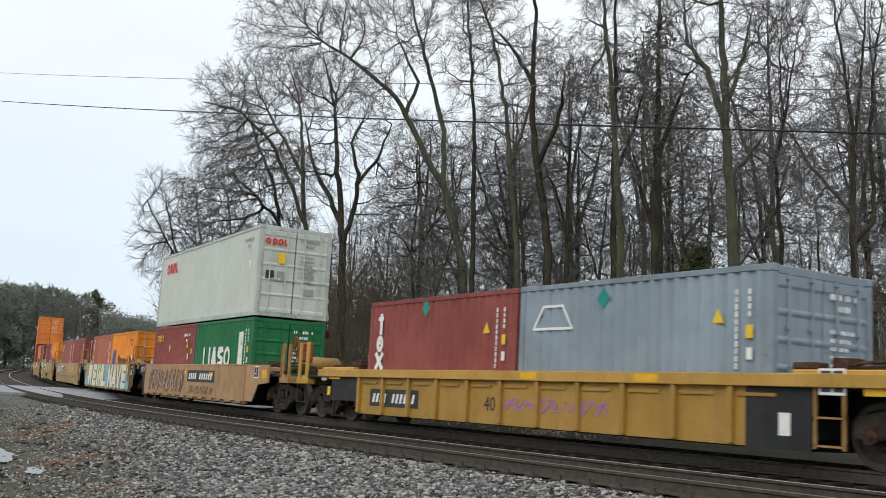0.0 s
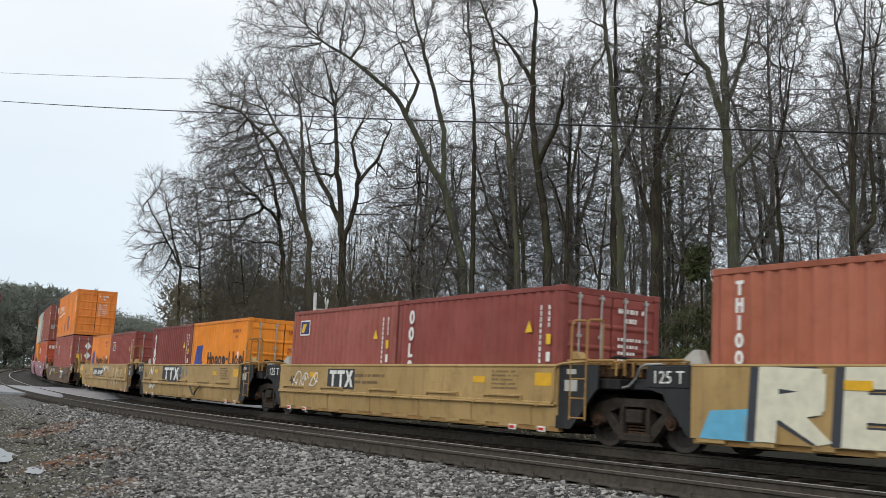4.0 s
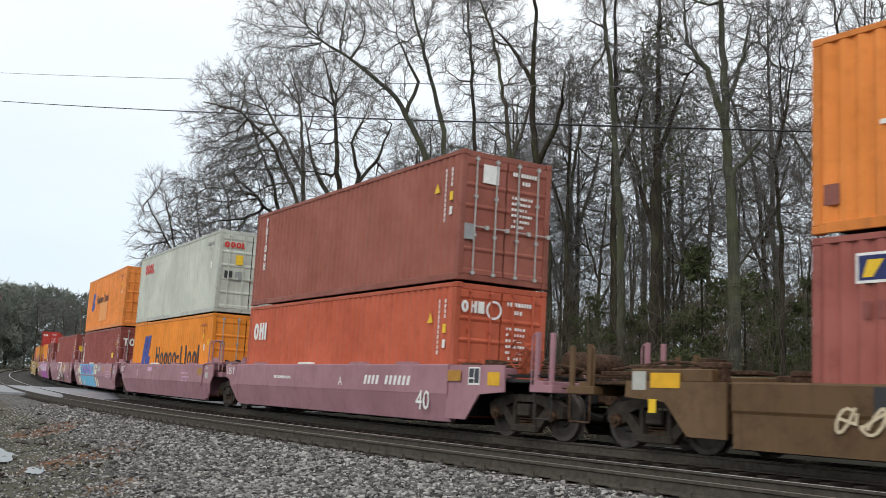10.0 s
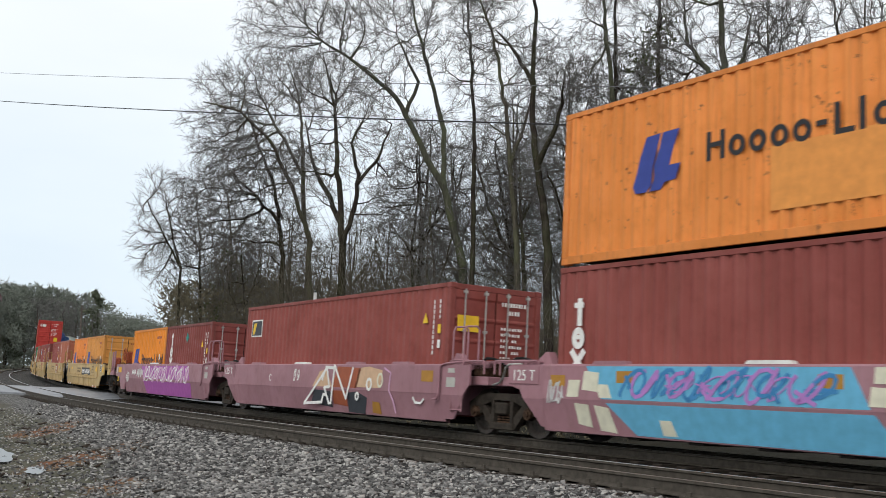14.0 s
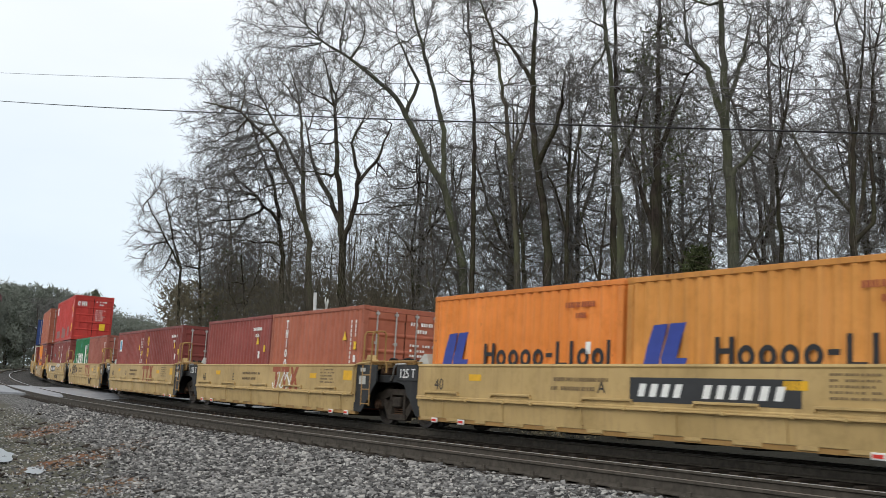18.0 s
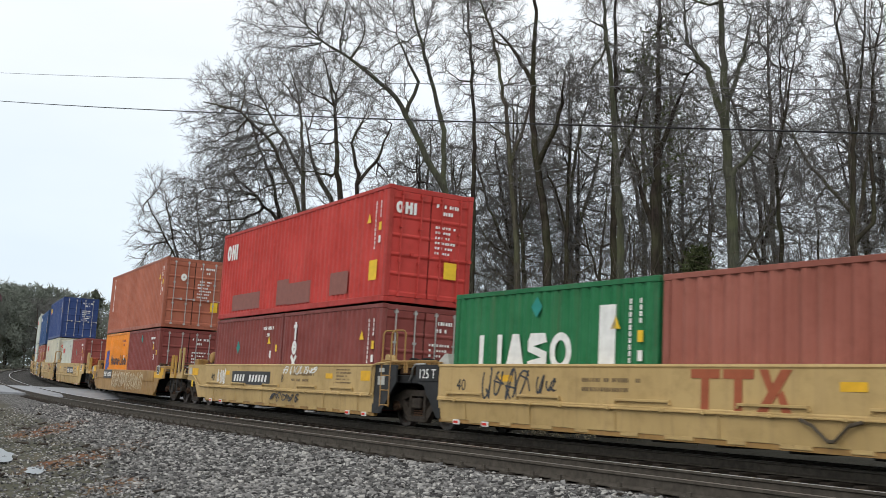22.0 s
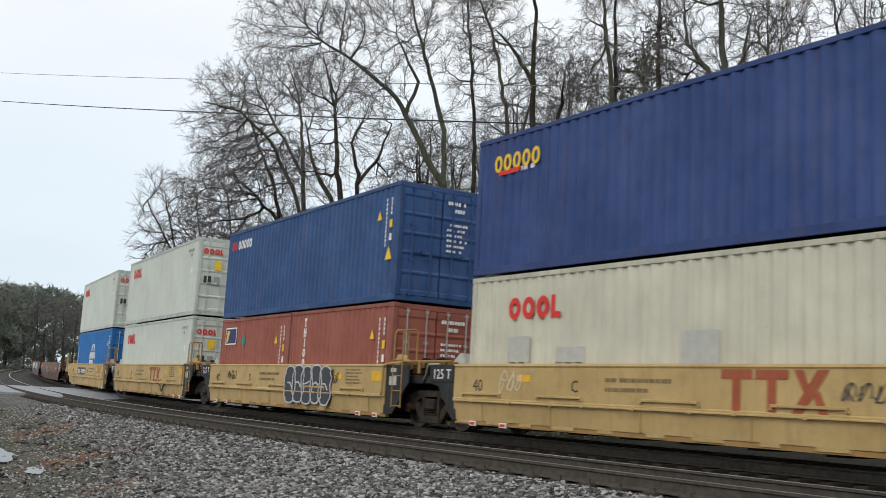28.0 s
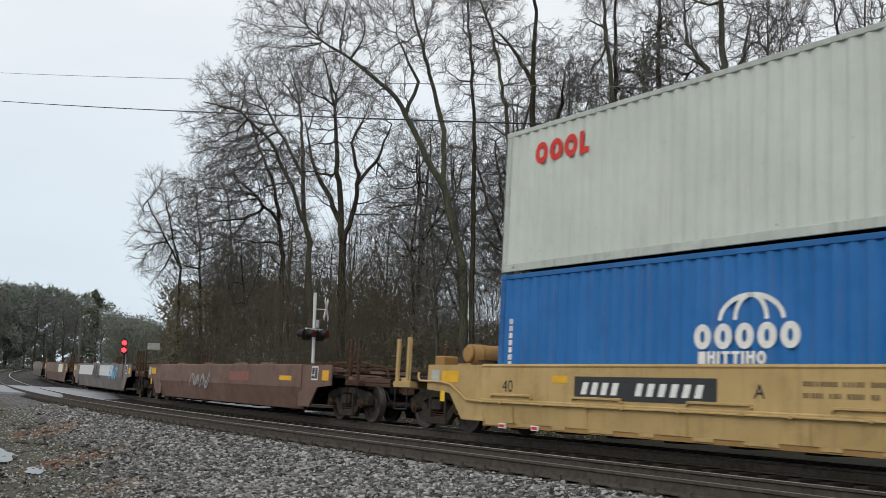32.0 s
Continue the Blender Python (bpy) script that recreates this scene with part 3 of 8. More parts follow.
def bogie(r=0.46):
    root = thing("rail_bogie", "grimy dark cast-steel two-axle freight bogie on the rails", "bogie", "bogies of the train")
    for sgn in (-1, 1):
        fr = part("side_frame", shared(("side_frame",), side_frame), MAT["bogie"], root, m=pose(0, sgn * 0.99, r - 0.42))
        for x in (-0.14, 0.0, 0.14):
            part("spring", shared(("spring",), spring), MAT["rustpart"], fr, m=pose(x, -sgn * 0.0, 0.225))
        for x in (-0.889, 0.889):
            part("bearing_cap", shared(("bearing_cap",), lambda: rod(rod(bmesh.new(), (0, -0.07, 0), (0, 0.07, 0), 0.115, 14), (0, -0.10, 0), (0, -0.05, 0), 0.06, 10)), MAT["rustpart"], fr, m=pose(x, sgn * 0.07, 0.42) @ pose(0, 0, 0, 0, 0, 0 if sgn < 0 else 180))
    part("bolster", shared(("bolster",), lambda: boxes((-0.20, 0.20, -1.12, 1.12, 0.42, 0.66), (-0.30, 0.30, -0.35, 0.35, 0.62, 0.74), bevel=0.03)), MAT["bogie"], root)
    for x in (-0.889, 0.889):
        ws = part("wheelset", shared(("axle",), lambda: rod(bmesh.new(), (0, -1.0, 0), (0, 1.0, 0), 0.085, 12)), MAT["bogie"], root, m=pose(x, 0, r))
        for sgn in (-1, 1):
            part("wheel", shared(("wheel", r), lambda: wheel_mesh(r)), MAT["wheel"], ws, m=pose(0, sgn * 0.755, 0) @ pose(0, 0, 0, 0, 0, 0 if sgn < 0 else 180))
    for x in (-0.42, 0.42):
        part("brake_beam", shared(("brake_beam",), lambda: boxes((-0.04, 0.04, -0.85, 0.85, 0.30, 0.40), bevel=0.01)), MAT["dark"], root, m=pose(x, 0, 0))
    return root


# ---- well cars: x along, rail head at z = 0 ----
def end_stairs(root, x, side, mat):
    """A ladder at a corner of a well car, its rails bent over into hand grabs at the top."""
    y = side * 1.42
    for dx in (0.0, 0.42):
        part("ladder_rail", shared(("ladder_rail", side), lambda: rods([(0, 0, 0.42), (0, 0, 2.10), (0, -side * 0.05, 2.18), (0, -side * 0.30, 2.20), (0, -side * 0.36, 2.14), (0, -side * 0.36, 1.42)], 0.021, 8)), mat, root, m=pose(x + dx, y, 0))
    for z in (0.46, 0.80, 1.14, 1.49):
        part("rung", shared(("rung",), lambda: rods([(0, 0, 0), (0.42, 0, 0)], 0.016)), mat, root, m=pose(x, y, z))


def end_cheek(d, sloped):
    """The plate that closes the end of a side; on a sloped side its lower part leans in with the panel."""
    low = [(6.62, 0.26), (6.98, 0.60), (7.22, 0.88), (7.34, 0.98)] if d > 0 else [(6.36, 0.26), (6.70, 0.66), (6.90, 0.92), (7.22, 1.00)]
    mid = [p for p in low if p[1] > 0.76]
    knee = ((low[1][0] + low[2][0]) / 2, 0.76)
    top = [(7.34, 1.36), (7.30, 1.385), (6.22, 1.385)] if d > 0 else [(7.22, 1.36), (7.18, 1.385), (6.22, 1.385)]
    bm = prism([(6.22, 0.76), knee] + mid + top, -0.02, 0.02)
    prism([(6.22, 0.26), low[0], low[1], knee, (6.22, 0.76)], -0.02, 0.02, bm)
    if sloped:
        for v in bm.verts:
            if v.co.z < 0.75:
                v.co.y += (0.76 - v.co.z) * 0.236
    return mirror_x(bm, d)


def art_end(root, d, mat, dark, rail, sloped):
    """The articulated end of a well unit at its +x (d = 1) or -x (d = -1) end: plates, deck and walkway that reach over the shared bogie."""
    for sgn in (-1, 1):
        y = 1.435 if sloped else 1.405
        part("end_cheek", shared(("end_cheek", d, sloped, sgn), lambda: end_cheek(d, sloped) if sgn < 0 else flip_y(end_cheek(d, sloped))), dark, root, m=pose(0, sgn * y, 0))
    part("end_deck", shared(("end_deck", d), lambda: mirror_x(boxes((6.25, 7.70, -1.25, 1.25, 0.98, 1.16), bevel=0.015), d)), dark, root)
    part("end_bulkhead", shared(("end_bulkhead", d), lambda: mirror_x(boxes((6.25, 6.45, -1.34, 1.34, 0.35, 1.36), bevel=0.015), d)), dark, root)
    for sgn in (-1, 1):
        part("strap_guard", shared(("strap_guard", d), lambda: mirror_x(prism([(6.26, 1.40), (6.72, 1.40), (6.66, 1.50), (6.46, 1.64), (6.38, 1.64)], -0.09, 0.09), d)), INK["palepatch"] if d < 0 and not sloped else mat, root, m=pose(0, sgn * 1.12, 0))
    if d > 0:
        part("end_pipe", shared(("end_pipe", d), lambda: rods([(6.0, -1.49, 0.655), (6.14, -1.49, 0.67), (6.20, -1.49, 0.74), (6.21, -1.49, 1.28), (6.26, -1.49, 1.37), (6.45, -1.48, 1.41), (7.0, -1.40, 1.45)], 0.022, 8)), mat, root)
        part("pale_notice", shared(("pale_notice", sloped), lambda: plates([rect(6.45, 0.92, 0.34, 0.20)])), INK["palepatch"], root, m=pose(0, -1.457 if sloped else -1.427, 0))
        part("small_notice", shared(("small_notice",), lambda: plates([rect(6.50, 1.22, 0.26, 0.09)])), INK["palepatch"], root, m=pose(0, -1.457 if sloped else -1.427, 0))
    else:
        part("end_pipe", shared(("end_pipe", d), lambda: mirror_x(rods([(6.9, -1.42, 1.40), (7.30, -1.42, 1.39), (7.46, -1.38, 1.32), (7.62, -1.30, 1.16), (7.85, -1.22, 1.04), (8.15, -1.15, 1.00)], 0.022, 8), d)), MAT["galv"], root)
        part("number_board", shared(("number_board",), lambda: boxes((-7.24, -6.34, -0.018, 0.0, 1.02, 1.37), bevel=0.012)), dark, root, m=pose(0, -1.455 if sloped else -1.425, 0))
    part("walkway_grate", shared(("walkway_grate", d), lambda: mirror_x(grate(6.55, 7.72, -1.3, 1.3, 1.43), d)), rail, root)
    for y in (-1.40, -1.02, 1.40):
        part("walkway_rail", shared(("walkway_rail", d), lambda: mirror_x(rods([(6.48, 0, 1.46), (7.74, 0, 1.46), (7.78, 0, 1.42), (7.78, 0, 1.20)], 0.022, 8), d)), rail, root, m=pose(0, y, 0))
    for sgn in (-1, 1):
        part("walkway_bracket", shared(("walkway_bracket", d), lambda: mirror_x(prism([(6.48, 1.42), (7.70, 1.42), (7.62, 1.34), (6.90, 1.30), (6.56, 1.05), (6.48, 1.05)], -0.03, 0.03), d)), rail, root, m=pose(0, sgn * 1.15, 0))
    for nm_, dims in (("valve_box", (7.05, 7.42, -1.18, -0.72, 1.16, 1.42)), ("slack_housing", (7.35, 7.80, -0.45, 0.45, 1.16, 1.36)), ("pin_block", (7.50, 7.76, -0.95, -0.62, 1.16, 1.54))):
        part(nm_, shared((nm_, d), lambda: mirror_x(boxes(dims, bevel=0.03), d)), MAT["rustpart"], root)
    part("hose_loop", shared(("hose_loop", d), lambda: mirror_x(rods([(7.0, -0.9, 1.42), (7.15, -1.0, 1.50), (7.35, -1.06, 1.54), (7.58, -1.04, 1.53), (7.78, -0.98, 1.46), (7.95, -0.85, 1.28)], 0.026, 8), d)), MAT["rubber"], root)
    part("brake_cylinder", shared(("brake_cylinder", d), lambda: mirror_x(rod(rod(bmesh.new(), (6.62, -0.95, 1.30), (6.98, -0.95, 1.30), 0.13, 14), (6.98, -0.95, 1.30), (7.2, -0.95, 1.30), 0.03, 8), d)), MAT["bogie"], root)


def mirror_x(bm, d):
    if d < 0:
        for v in bm.verts:
            v.co.x = -v.co.x
        bmesh.ops.reverse_faces(bm, faces=bm.faces)
    return bm


def grate(x0, x1, y0, y1, z):
    bm = bmesh.new()
    n = 7
    for i in range(n):
        x = x0 + (x1 - x0) * i / (n - 1)
        box(bm, x - 0.03, x + 0.03, y0, y1, z, z + 0.025)
    for y in (y0 + 0.1, 0, y1 - 0.1):
        box(bm, x0, x1, y - 0.02, y + 0.02, z - 0.03, z)
    return bm


def coupler_end(root, d, mat, dark, rail_mat, brake=False, shift=0.0, top=1.385, cheeks=True, gear=(8.95, 0.0, 0.0)):
    """The outer end of a car: sloped shear plate, platform over the bogie, coupler, hand rails, brake gear."""
    sx = d * shift
    part("draft_sill", shared(("draft_sill", d), lambda: mirror_x(boxes((6.2, 9.55, -0.33, 0.33, 0.72, 1.10), (6.25, 9.3, -1.30, 1.30, 1.05, 1.12), (6.25, 6.45, -1.36, 1.36, 0.35, 1.13), bevel=0.02), d)), dark, root, m=pose(sx, 0, 0))
    for sgn in (-1, 1):
        if cheeks:
            part("end_cheek", shared(("outer_cheek", d, top), lambda: mirror_x(prism([(6.22, 0.28), (6.22, top), (8.30, top), (8.32, 0.86), (7.45, 0.80), (6.98, 0.28)], -0.02, 0.02), d)), mat, root, m=pose(sx, sgn * 1.405, 0))
        up = top + 0.62
        part("end_post", shared(("end_post", "far", d, top), lambda: mirror_x(boxes((9.66, 9.76, -0.012, 0.05, 0.92, up - 0.03), bevel=0.006), d)), rail_mat, root, m=pose(sx, sgn * 1.36, 0))
        post = part("end_post", shared(("end_post", "near", d, top), lambda: mirror_x(boxes((9.20, 9.31, -0.012, 0.05, 0.92, up), bevel=0.006), d)), rail_mat, root, m=pose(sx, sgn * 1.36, 0))
        part("hand_rail", shared(("hand_rail", d, top), lambda: mirror_x(rods([(9.12, 0, 1.0), (9.12, 0, up - 0.10), (9.16, 0, up - 0.05), (9.22, 0, up - 0.05)], 0.016), d)), rail_mat, post, m=pose(0, -0.01, 0))
        part("stirrup", shared(("stirrup", d), lambda: mirror_x(rods([(9.22, 0, 0.95), (9.22, 0, 0.40), (9.74, 0, 0.40), (9.74, 0, 0.95)], 0.018), d)), dark, post)
        part("step", shared(("end_step", d), lambda: mirror_x(boxes((9.10, 9.80, -0.03, 0.20, -0.07, 0.07), bevel=0.008), d)), rail_mat, post, m=pose(0, 0, 0.95))
    part("end_beam", shared(("end_beam", d), lambda: mirror_x(boxes((9.28, 9.50, -1.38, 1.38, 0.88, 1.10), bevel=0.015), d)), mat, root, m=pose(sx, 0, 0))
    part("platform_grate", shared(("platform_grate", d), lambda: mirror_x(grate(8.35, 9.30, -1.36, 1.36, 1.18), d)), dark, root, m=pose(sx, 0, 0))
    cp = part("coupler", shared(("coupler", d), lambda: mirror_x(boxes((9.3, 9.85, -0.10, 0.10, 0.74, 0.94), (9.80, 10.02, -0.16, 0.10, 0.70, 0.98), bevel=0.03), d)), MAT["rustpart"], root, m=pose(sx, 0, 0))
    hose = part("air_hose", shared(("air_hose", d), lambda: mirror_x(rods([(9.5, -0.45, 0.8), (9.75, -0.45, 0.55), (9.95, -0.30, 0.45), (10.0, -0.12, 0.50)], 0.028), d)), MAT["rubber"], root, m=pose(sx, 0, 0))
    plum = mat is MAT["plum"]
    if brake and (d > 0 or not plum):
        tx, tz = (gear[0], 1.50) if d > 0 else (-7.75, 1.66)
        part("air_reservoir", shared(("air_reservoir", tx), lambda: tank(tx, -0.75 if d < 0 else -0.35, 0.45 if d < 0 else 0.85, tz, 0.215)), MAT["rustpart" if plum else "tan_dirty"], root, "dirty air reservoir", m=pose(sx, 0, 0))
    for nm_, dims in (("cable_tray", (7.2, 8.9, -0.75, -0.55, 1.36, 1.42)), ("deck_plate", (7.0, 8.5, 0.25, 0.75, 1.33, 1.40)), ("deck_plate", (8.5, 9.3, -1.05, -0.8, 1.22, 1.30)), ("valve_box", (6.9, 7.15, -0.95, -0.55, 1.12, 1.52))):
        part(nm_, shared((nm_, d, dims), lambda: mirror_x(boxes(dims, bevel=0.01), d)), MAT["rustpart"], root, m=pose(sx, 0, 0))
    part("brake_rigging", shared(("brake_rigging", d), lambda: mirror_x(rods([(7.2, -1.0, 1.25), (8.3, -1.05, 1.22), (8.9, -0.7, 1.28), (9.4, -0.9, 1.22), (9.6, -1.2, 1.25)], 0.018), d)), MAT["rustpart"], root, m=pose(sx, 0, 0))
    part("uncoupling_lever", shared(("uncoupling_lever", d), lambda: mirror_x(rods([(9.62, -1.30, 0.80), (9.62, -1.25, 0.98), (9.66, -0.3, 0.98), (9.85, -0.1, 1.02)], 0.014), d)), MAT["rustpart"], root, m=pose(sx, 0, 0))
    part("pipe_run", shared(("pipe_run", d), lambda: mirror_x(rods([(6.5, -0.9, 1.30), (7.4, -0.9, 1.45), (8.2, -0.5, 1.50), (9.6, -0.5, 1.35), (9.75, -0.5, 1.1)], 0.025), d)), MAT["rustpart"], root, m=pose(sx, 0, 0))
    for sgn in (-1, 1):
        box_ = part("end_box", shared(("end_box", d), lambda: mirror_x(boxes((6.55, 8.25, -0.16, 0.16, 1.12, 1.33), bevel=0.02), d)), mat, root, m=pose(sx, sgn * 1.22, 0))
        part("end_guide", shared(("end_guide", d), lambda: mirror_x(boxes((6.46, 7.2, -0.10, 0.10, 1.13, 1.36), (6.46, 6.9, -0.13, 0.13, 1.34, 1.44), bevel=0.02), d)), MAT["rustpart"], root, m=pose(sx, sgn * 1.12, 0))
    if d > 0:
        fr_ = part("notice_frame", shared(("notice_frame",), lambda: plates([rect(7.05, 0.98, 0.42, 0.36)])), INK["white"], root, m=pose(sx, -1.43, 0))
        part("notice_field", shared(("notice_field",), lambda: plates([rect(7.08, 1.13, 0.17, 0.18), rect(7.28, 1.02, 0.16, 0.29), rect(7.08, 1.02, 0.17, 0.08)], 0.007)), INK["char"], fr_)
        part("amber_reflector", shared(("amber_end",), lambda: plates([rect(7.75, 0.98, 0.42, 0.26)])), INK["amber"], root, m=pose(sx, -1.43, 0))
    else:
        part("amber_reflector", shared(("amber_rear",), lambda: plates([rect(-7.75, 1.02, 0.62, 0.24)])), INK["amber"], root, m=pose(sx, -1.43, 0))
        part("white_notice", shared(("white_notice",), lambda: plates([rect(-8.15, 0.98, 0.30, 0.30)])), INK["palepatch"], root, m=pose(sx, -1.43, 0))
        part("yellow_notice", shared(("yellow_notice",), lambda: plates([rect(-7.78, 0.62, 0.16, 0.22)])), INK["yellow"], root, m=pose(sx, -1.43, 0))
    if brake and d < 0 and not plum:
        part("rising_pipe", shared(("rising_pipe",), lambda: rods([(-6.2, -1.49, 0.655), (-6.75, -1.49, 0.68), (-7.10, -1.49, 0.86), (-7.35, -1.49, 0.98), (-7.7, -1.48, 1.02), (-8.55, -1.47, 1.04), (-8.66, -1.44, 1.10), (-8.70, -1.40, 1.22)], 0.024, 8)), mat, root, m=pose(sx, 0, 0))
        part("tank_bracket", shared(("tank_bracket",), lambda: boxes((-8.05, -7.45, -0.85, 0.55, 1.33, 1.45), bevel=0.02)), MAT["tan_dirty"], root, m=pose(sx, 0, 0))
        part("valve_cover", shared(("valve_cover",), lambda: boxes((-8.5, -8.15, -1.15, -0.75, 1.33, 1.60), bevel=0.03)), MAT["tan_dirty"], root, m=pose(sx, 0, 0))
    if brake and (d > 0 or plum):
        part("hand_brake", shared(("hand_brake", d), lambda: mirror_x(hand_brake(), d)), MAT["redpart"], root, "rusty red hand-brake wheel and housing", m=pose(sx + (0.6 if d < 0 else gear[1]), 0, 0.25 if d < 0 else gear[2]))


def tank(x, y0, y1, z, r):
    """A lying tank with dished ends and two straps."""
    bm = bmesh.new()
    rod(bm, (x, y0, z), (x, y1, z), r, 20)
    for a, b, c, e in ((y0 - 0.07, y0, 0.72, 1.0), (y1, y1 + 0.07, 1.0, 0.72)):
        rod(bm, (x, a, z), (x, b, z), r * c, 20, r * e)
    for y in (y0 + 0.25, y1 - 0.25):
        rod(bm, (x, y - 0.025, z), (x, y + 0.025, z), r + 0.008, 20)
        box(bm, x - 0.12, x + 0.12, y - 0.03, y + 0.03, z - r - 0.12, z - r + 0.04)
    for f in bm.faces:
        f.smooth = len(f.verts) == 4
    return bm


def hand_brake():
    bm = boxes((8.35, 8.62, -1.10, -0.70, 1.18, 1.75), bevel=0.06)
    for i in range(16):
        a, b = 2 * math.pi * i / 16, 2 * math.pi * (i + 1) / 16
        rod(bm, (8.42 + 0.27 * math.cos(a), -1.2, 1.6 + 0.27 * math.sin(a)), (8.42 + 0.27 * math.cos(b), -1.2, 1.6 + 0.27 * math.sin(b)), 0.022, 6)
    for i in range(4):
        a = math.pi * i / 2 + 0.4
        rod(bm, (8.42, -1.2, 1.6), (8.42 + 0.27 * math.cos(a), -1.2, 1.6 + 0.27 * math.sin(a)), 0.018, 6)
    return bm


def sill_tan():
    """Cross section of a smooth well side (near side, y outwards negative): flat upper panel, ledge with pipe, lower panel."""
    return [(-1.46, 1.40), (-1.475, 1.36), (-1.455, 1.33), (-1.455, 0.72), (-1.475, 0.70), (-1.475, 0.67), (-1.44, 0.66), (-1.408, 0.275), (-1.30, 0.265), (-1.30, 1.40)]


def sill_low():
    return [(-1.44, 1.14), (-1.455, 1.11), (-1.455, 0.72), (-1.43, 0.67), (-1.405, 0.16), (-1.28, 0.14), (-1.28, 1.14)]


def sill_plum():
    return [(-1.44, 1.40), (-1.455, 1.37), (-1.455, 0.78), (-1.445, 0.75), (-1.315, 0.20), (-1.20, 0.18), (-1.20, 1.40)]


def sill_flat():
    return [(-1.46, 1.40), (-1.47, 1.37), (-1.455, 1.35), (-1.455, 0.275), (-1.40, 0.265), (-1.30, 0.265), (-1.30, 1.40)]


BLOCK = {                                        # strokes of fat block letters in a unit box
    "R": [[(0.14, 0.0), (0.14, 1.0)], [(0.14, 0.9), (0.75, 0.82), (0.75, 0.55), (0.2, 0.46)], [(0.35, 0.45), (0.85, 0.0)]],
    "E": [[(0.16, 0.0), (0.16, 1.0)], [(0.16, 0.9), (0.9, 0.9)], [(0.16, 0.5), (0.8, 0.5)], [(0.16, 0.09), (0.92, 0.09)]],
    "I": [[(0.5, 0.0), (0.5, 1.0)]],
    "H": [[(0.15, 0.0), (0.15, 1.0)], [(0.85, 0.0), (0.85, 1.0)], [(0.15, 0.5), (0.85, 0.5)]],
    "L": [[(0.18, 0.0), (0.18, 1.0)], [(0.18, 0.09), (0.92, 0.09)]],
    "N": [[(0.13, 0.0), (0.13, 1.0)], [(0.16, 0.95), (0.84, 0.05)], [(0.87, 0.0), (0.87, 1.0)]],
    "A": [[(0.08, 0.0), (0.5, 1.0)], [(0.5, 1.0), (0.92, 0.0)], [(0.3, 0.33), (0.72, 0.33)]],
    "V": [[(0.12, 1.0), (0.5, 0.0)], [(0.5, 0.0), (0.9, 1.0)]],
}


def block_letter(ch, x0, x1, z0, z1, wide, colour, proud=0.0, slant=0.06):
    """One fat spray-painted letter filling a box on the side of a car."""
    def make():
        bm = strokes([[(x0 + (x1 - x0) * px + slant * pz, z0 + (z1 - z0) * pz) for px, pz in line] for line in BLOCK[ch]], wide)
        for v in bm.verts:
            v.co.z = min(max(v.co.z, z0 + 0.02), z1)
        return bm
    return sill_mark("graffiti_letter", make, colour, 0, 0, y=-1.459 - proud, label="cream block letter of spray paint" if proud else "dark spray-painted letter shadow")


SKIRT = [(-5.9, 0.55), (-4.95, 0.42), (-3.95, 0.35), (-2.85, 0.62), (-1.75, 0.35), (-0.55, 0.42), (0.55, 0.62), (1.7, 0.35), (2.75, 0.55), (3.8, 0.35), (4.75, 0.62), (5.8, 0.42)]


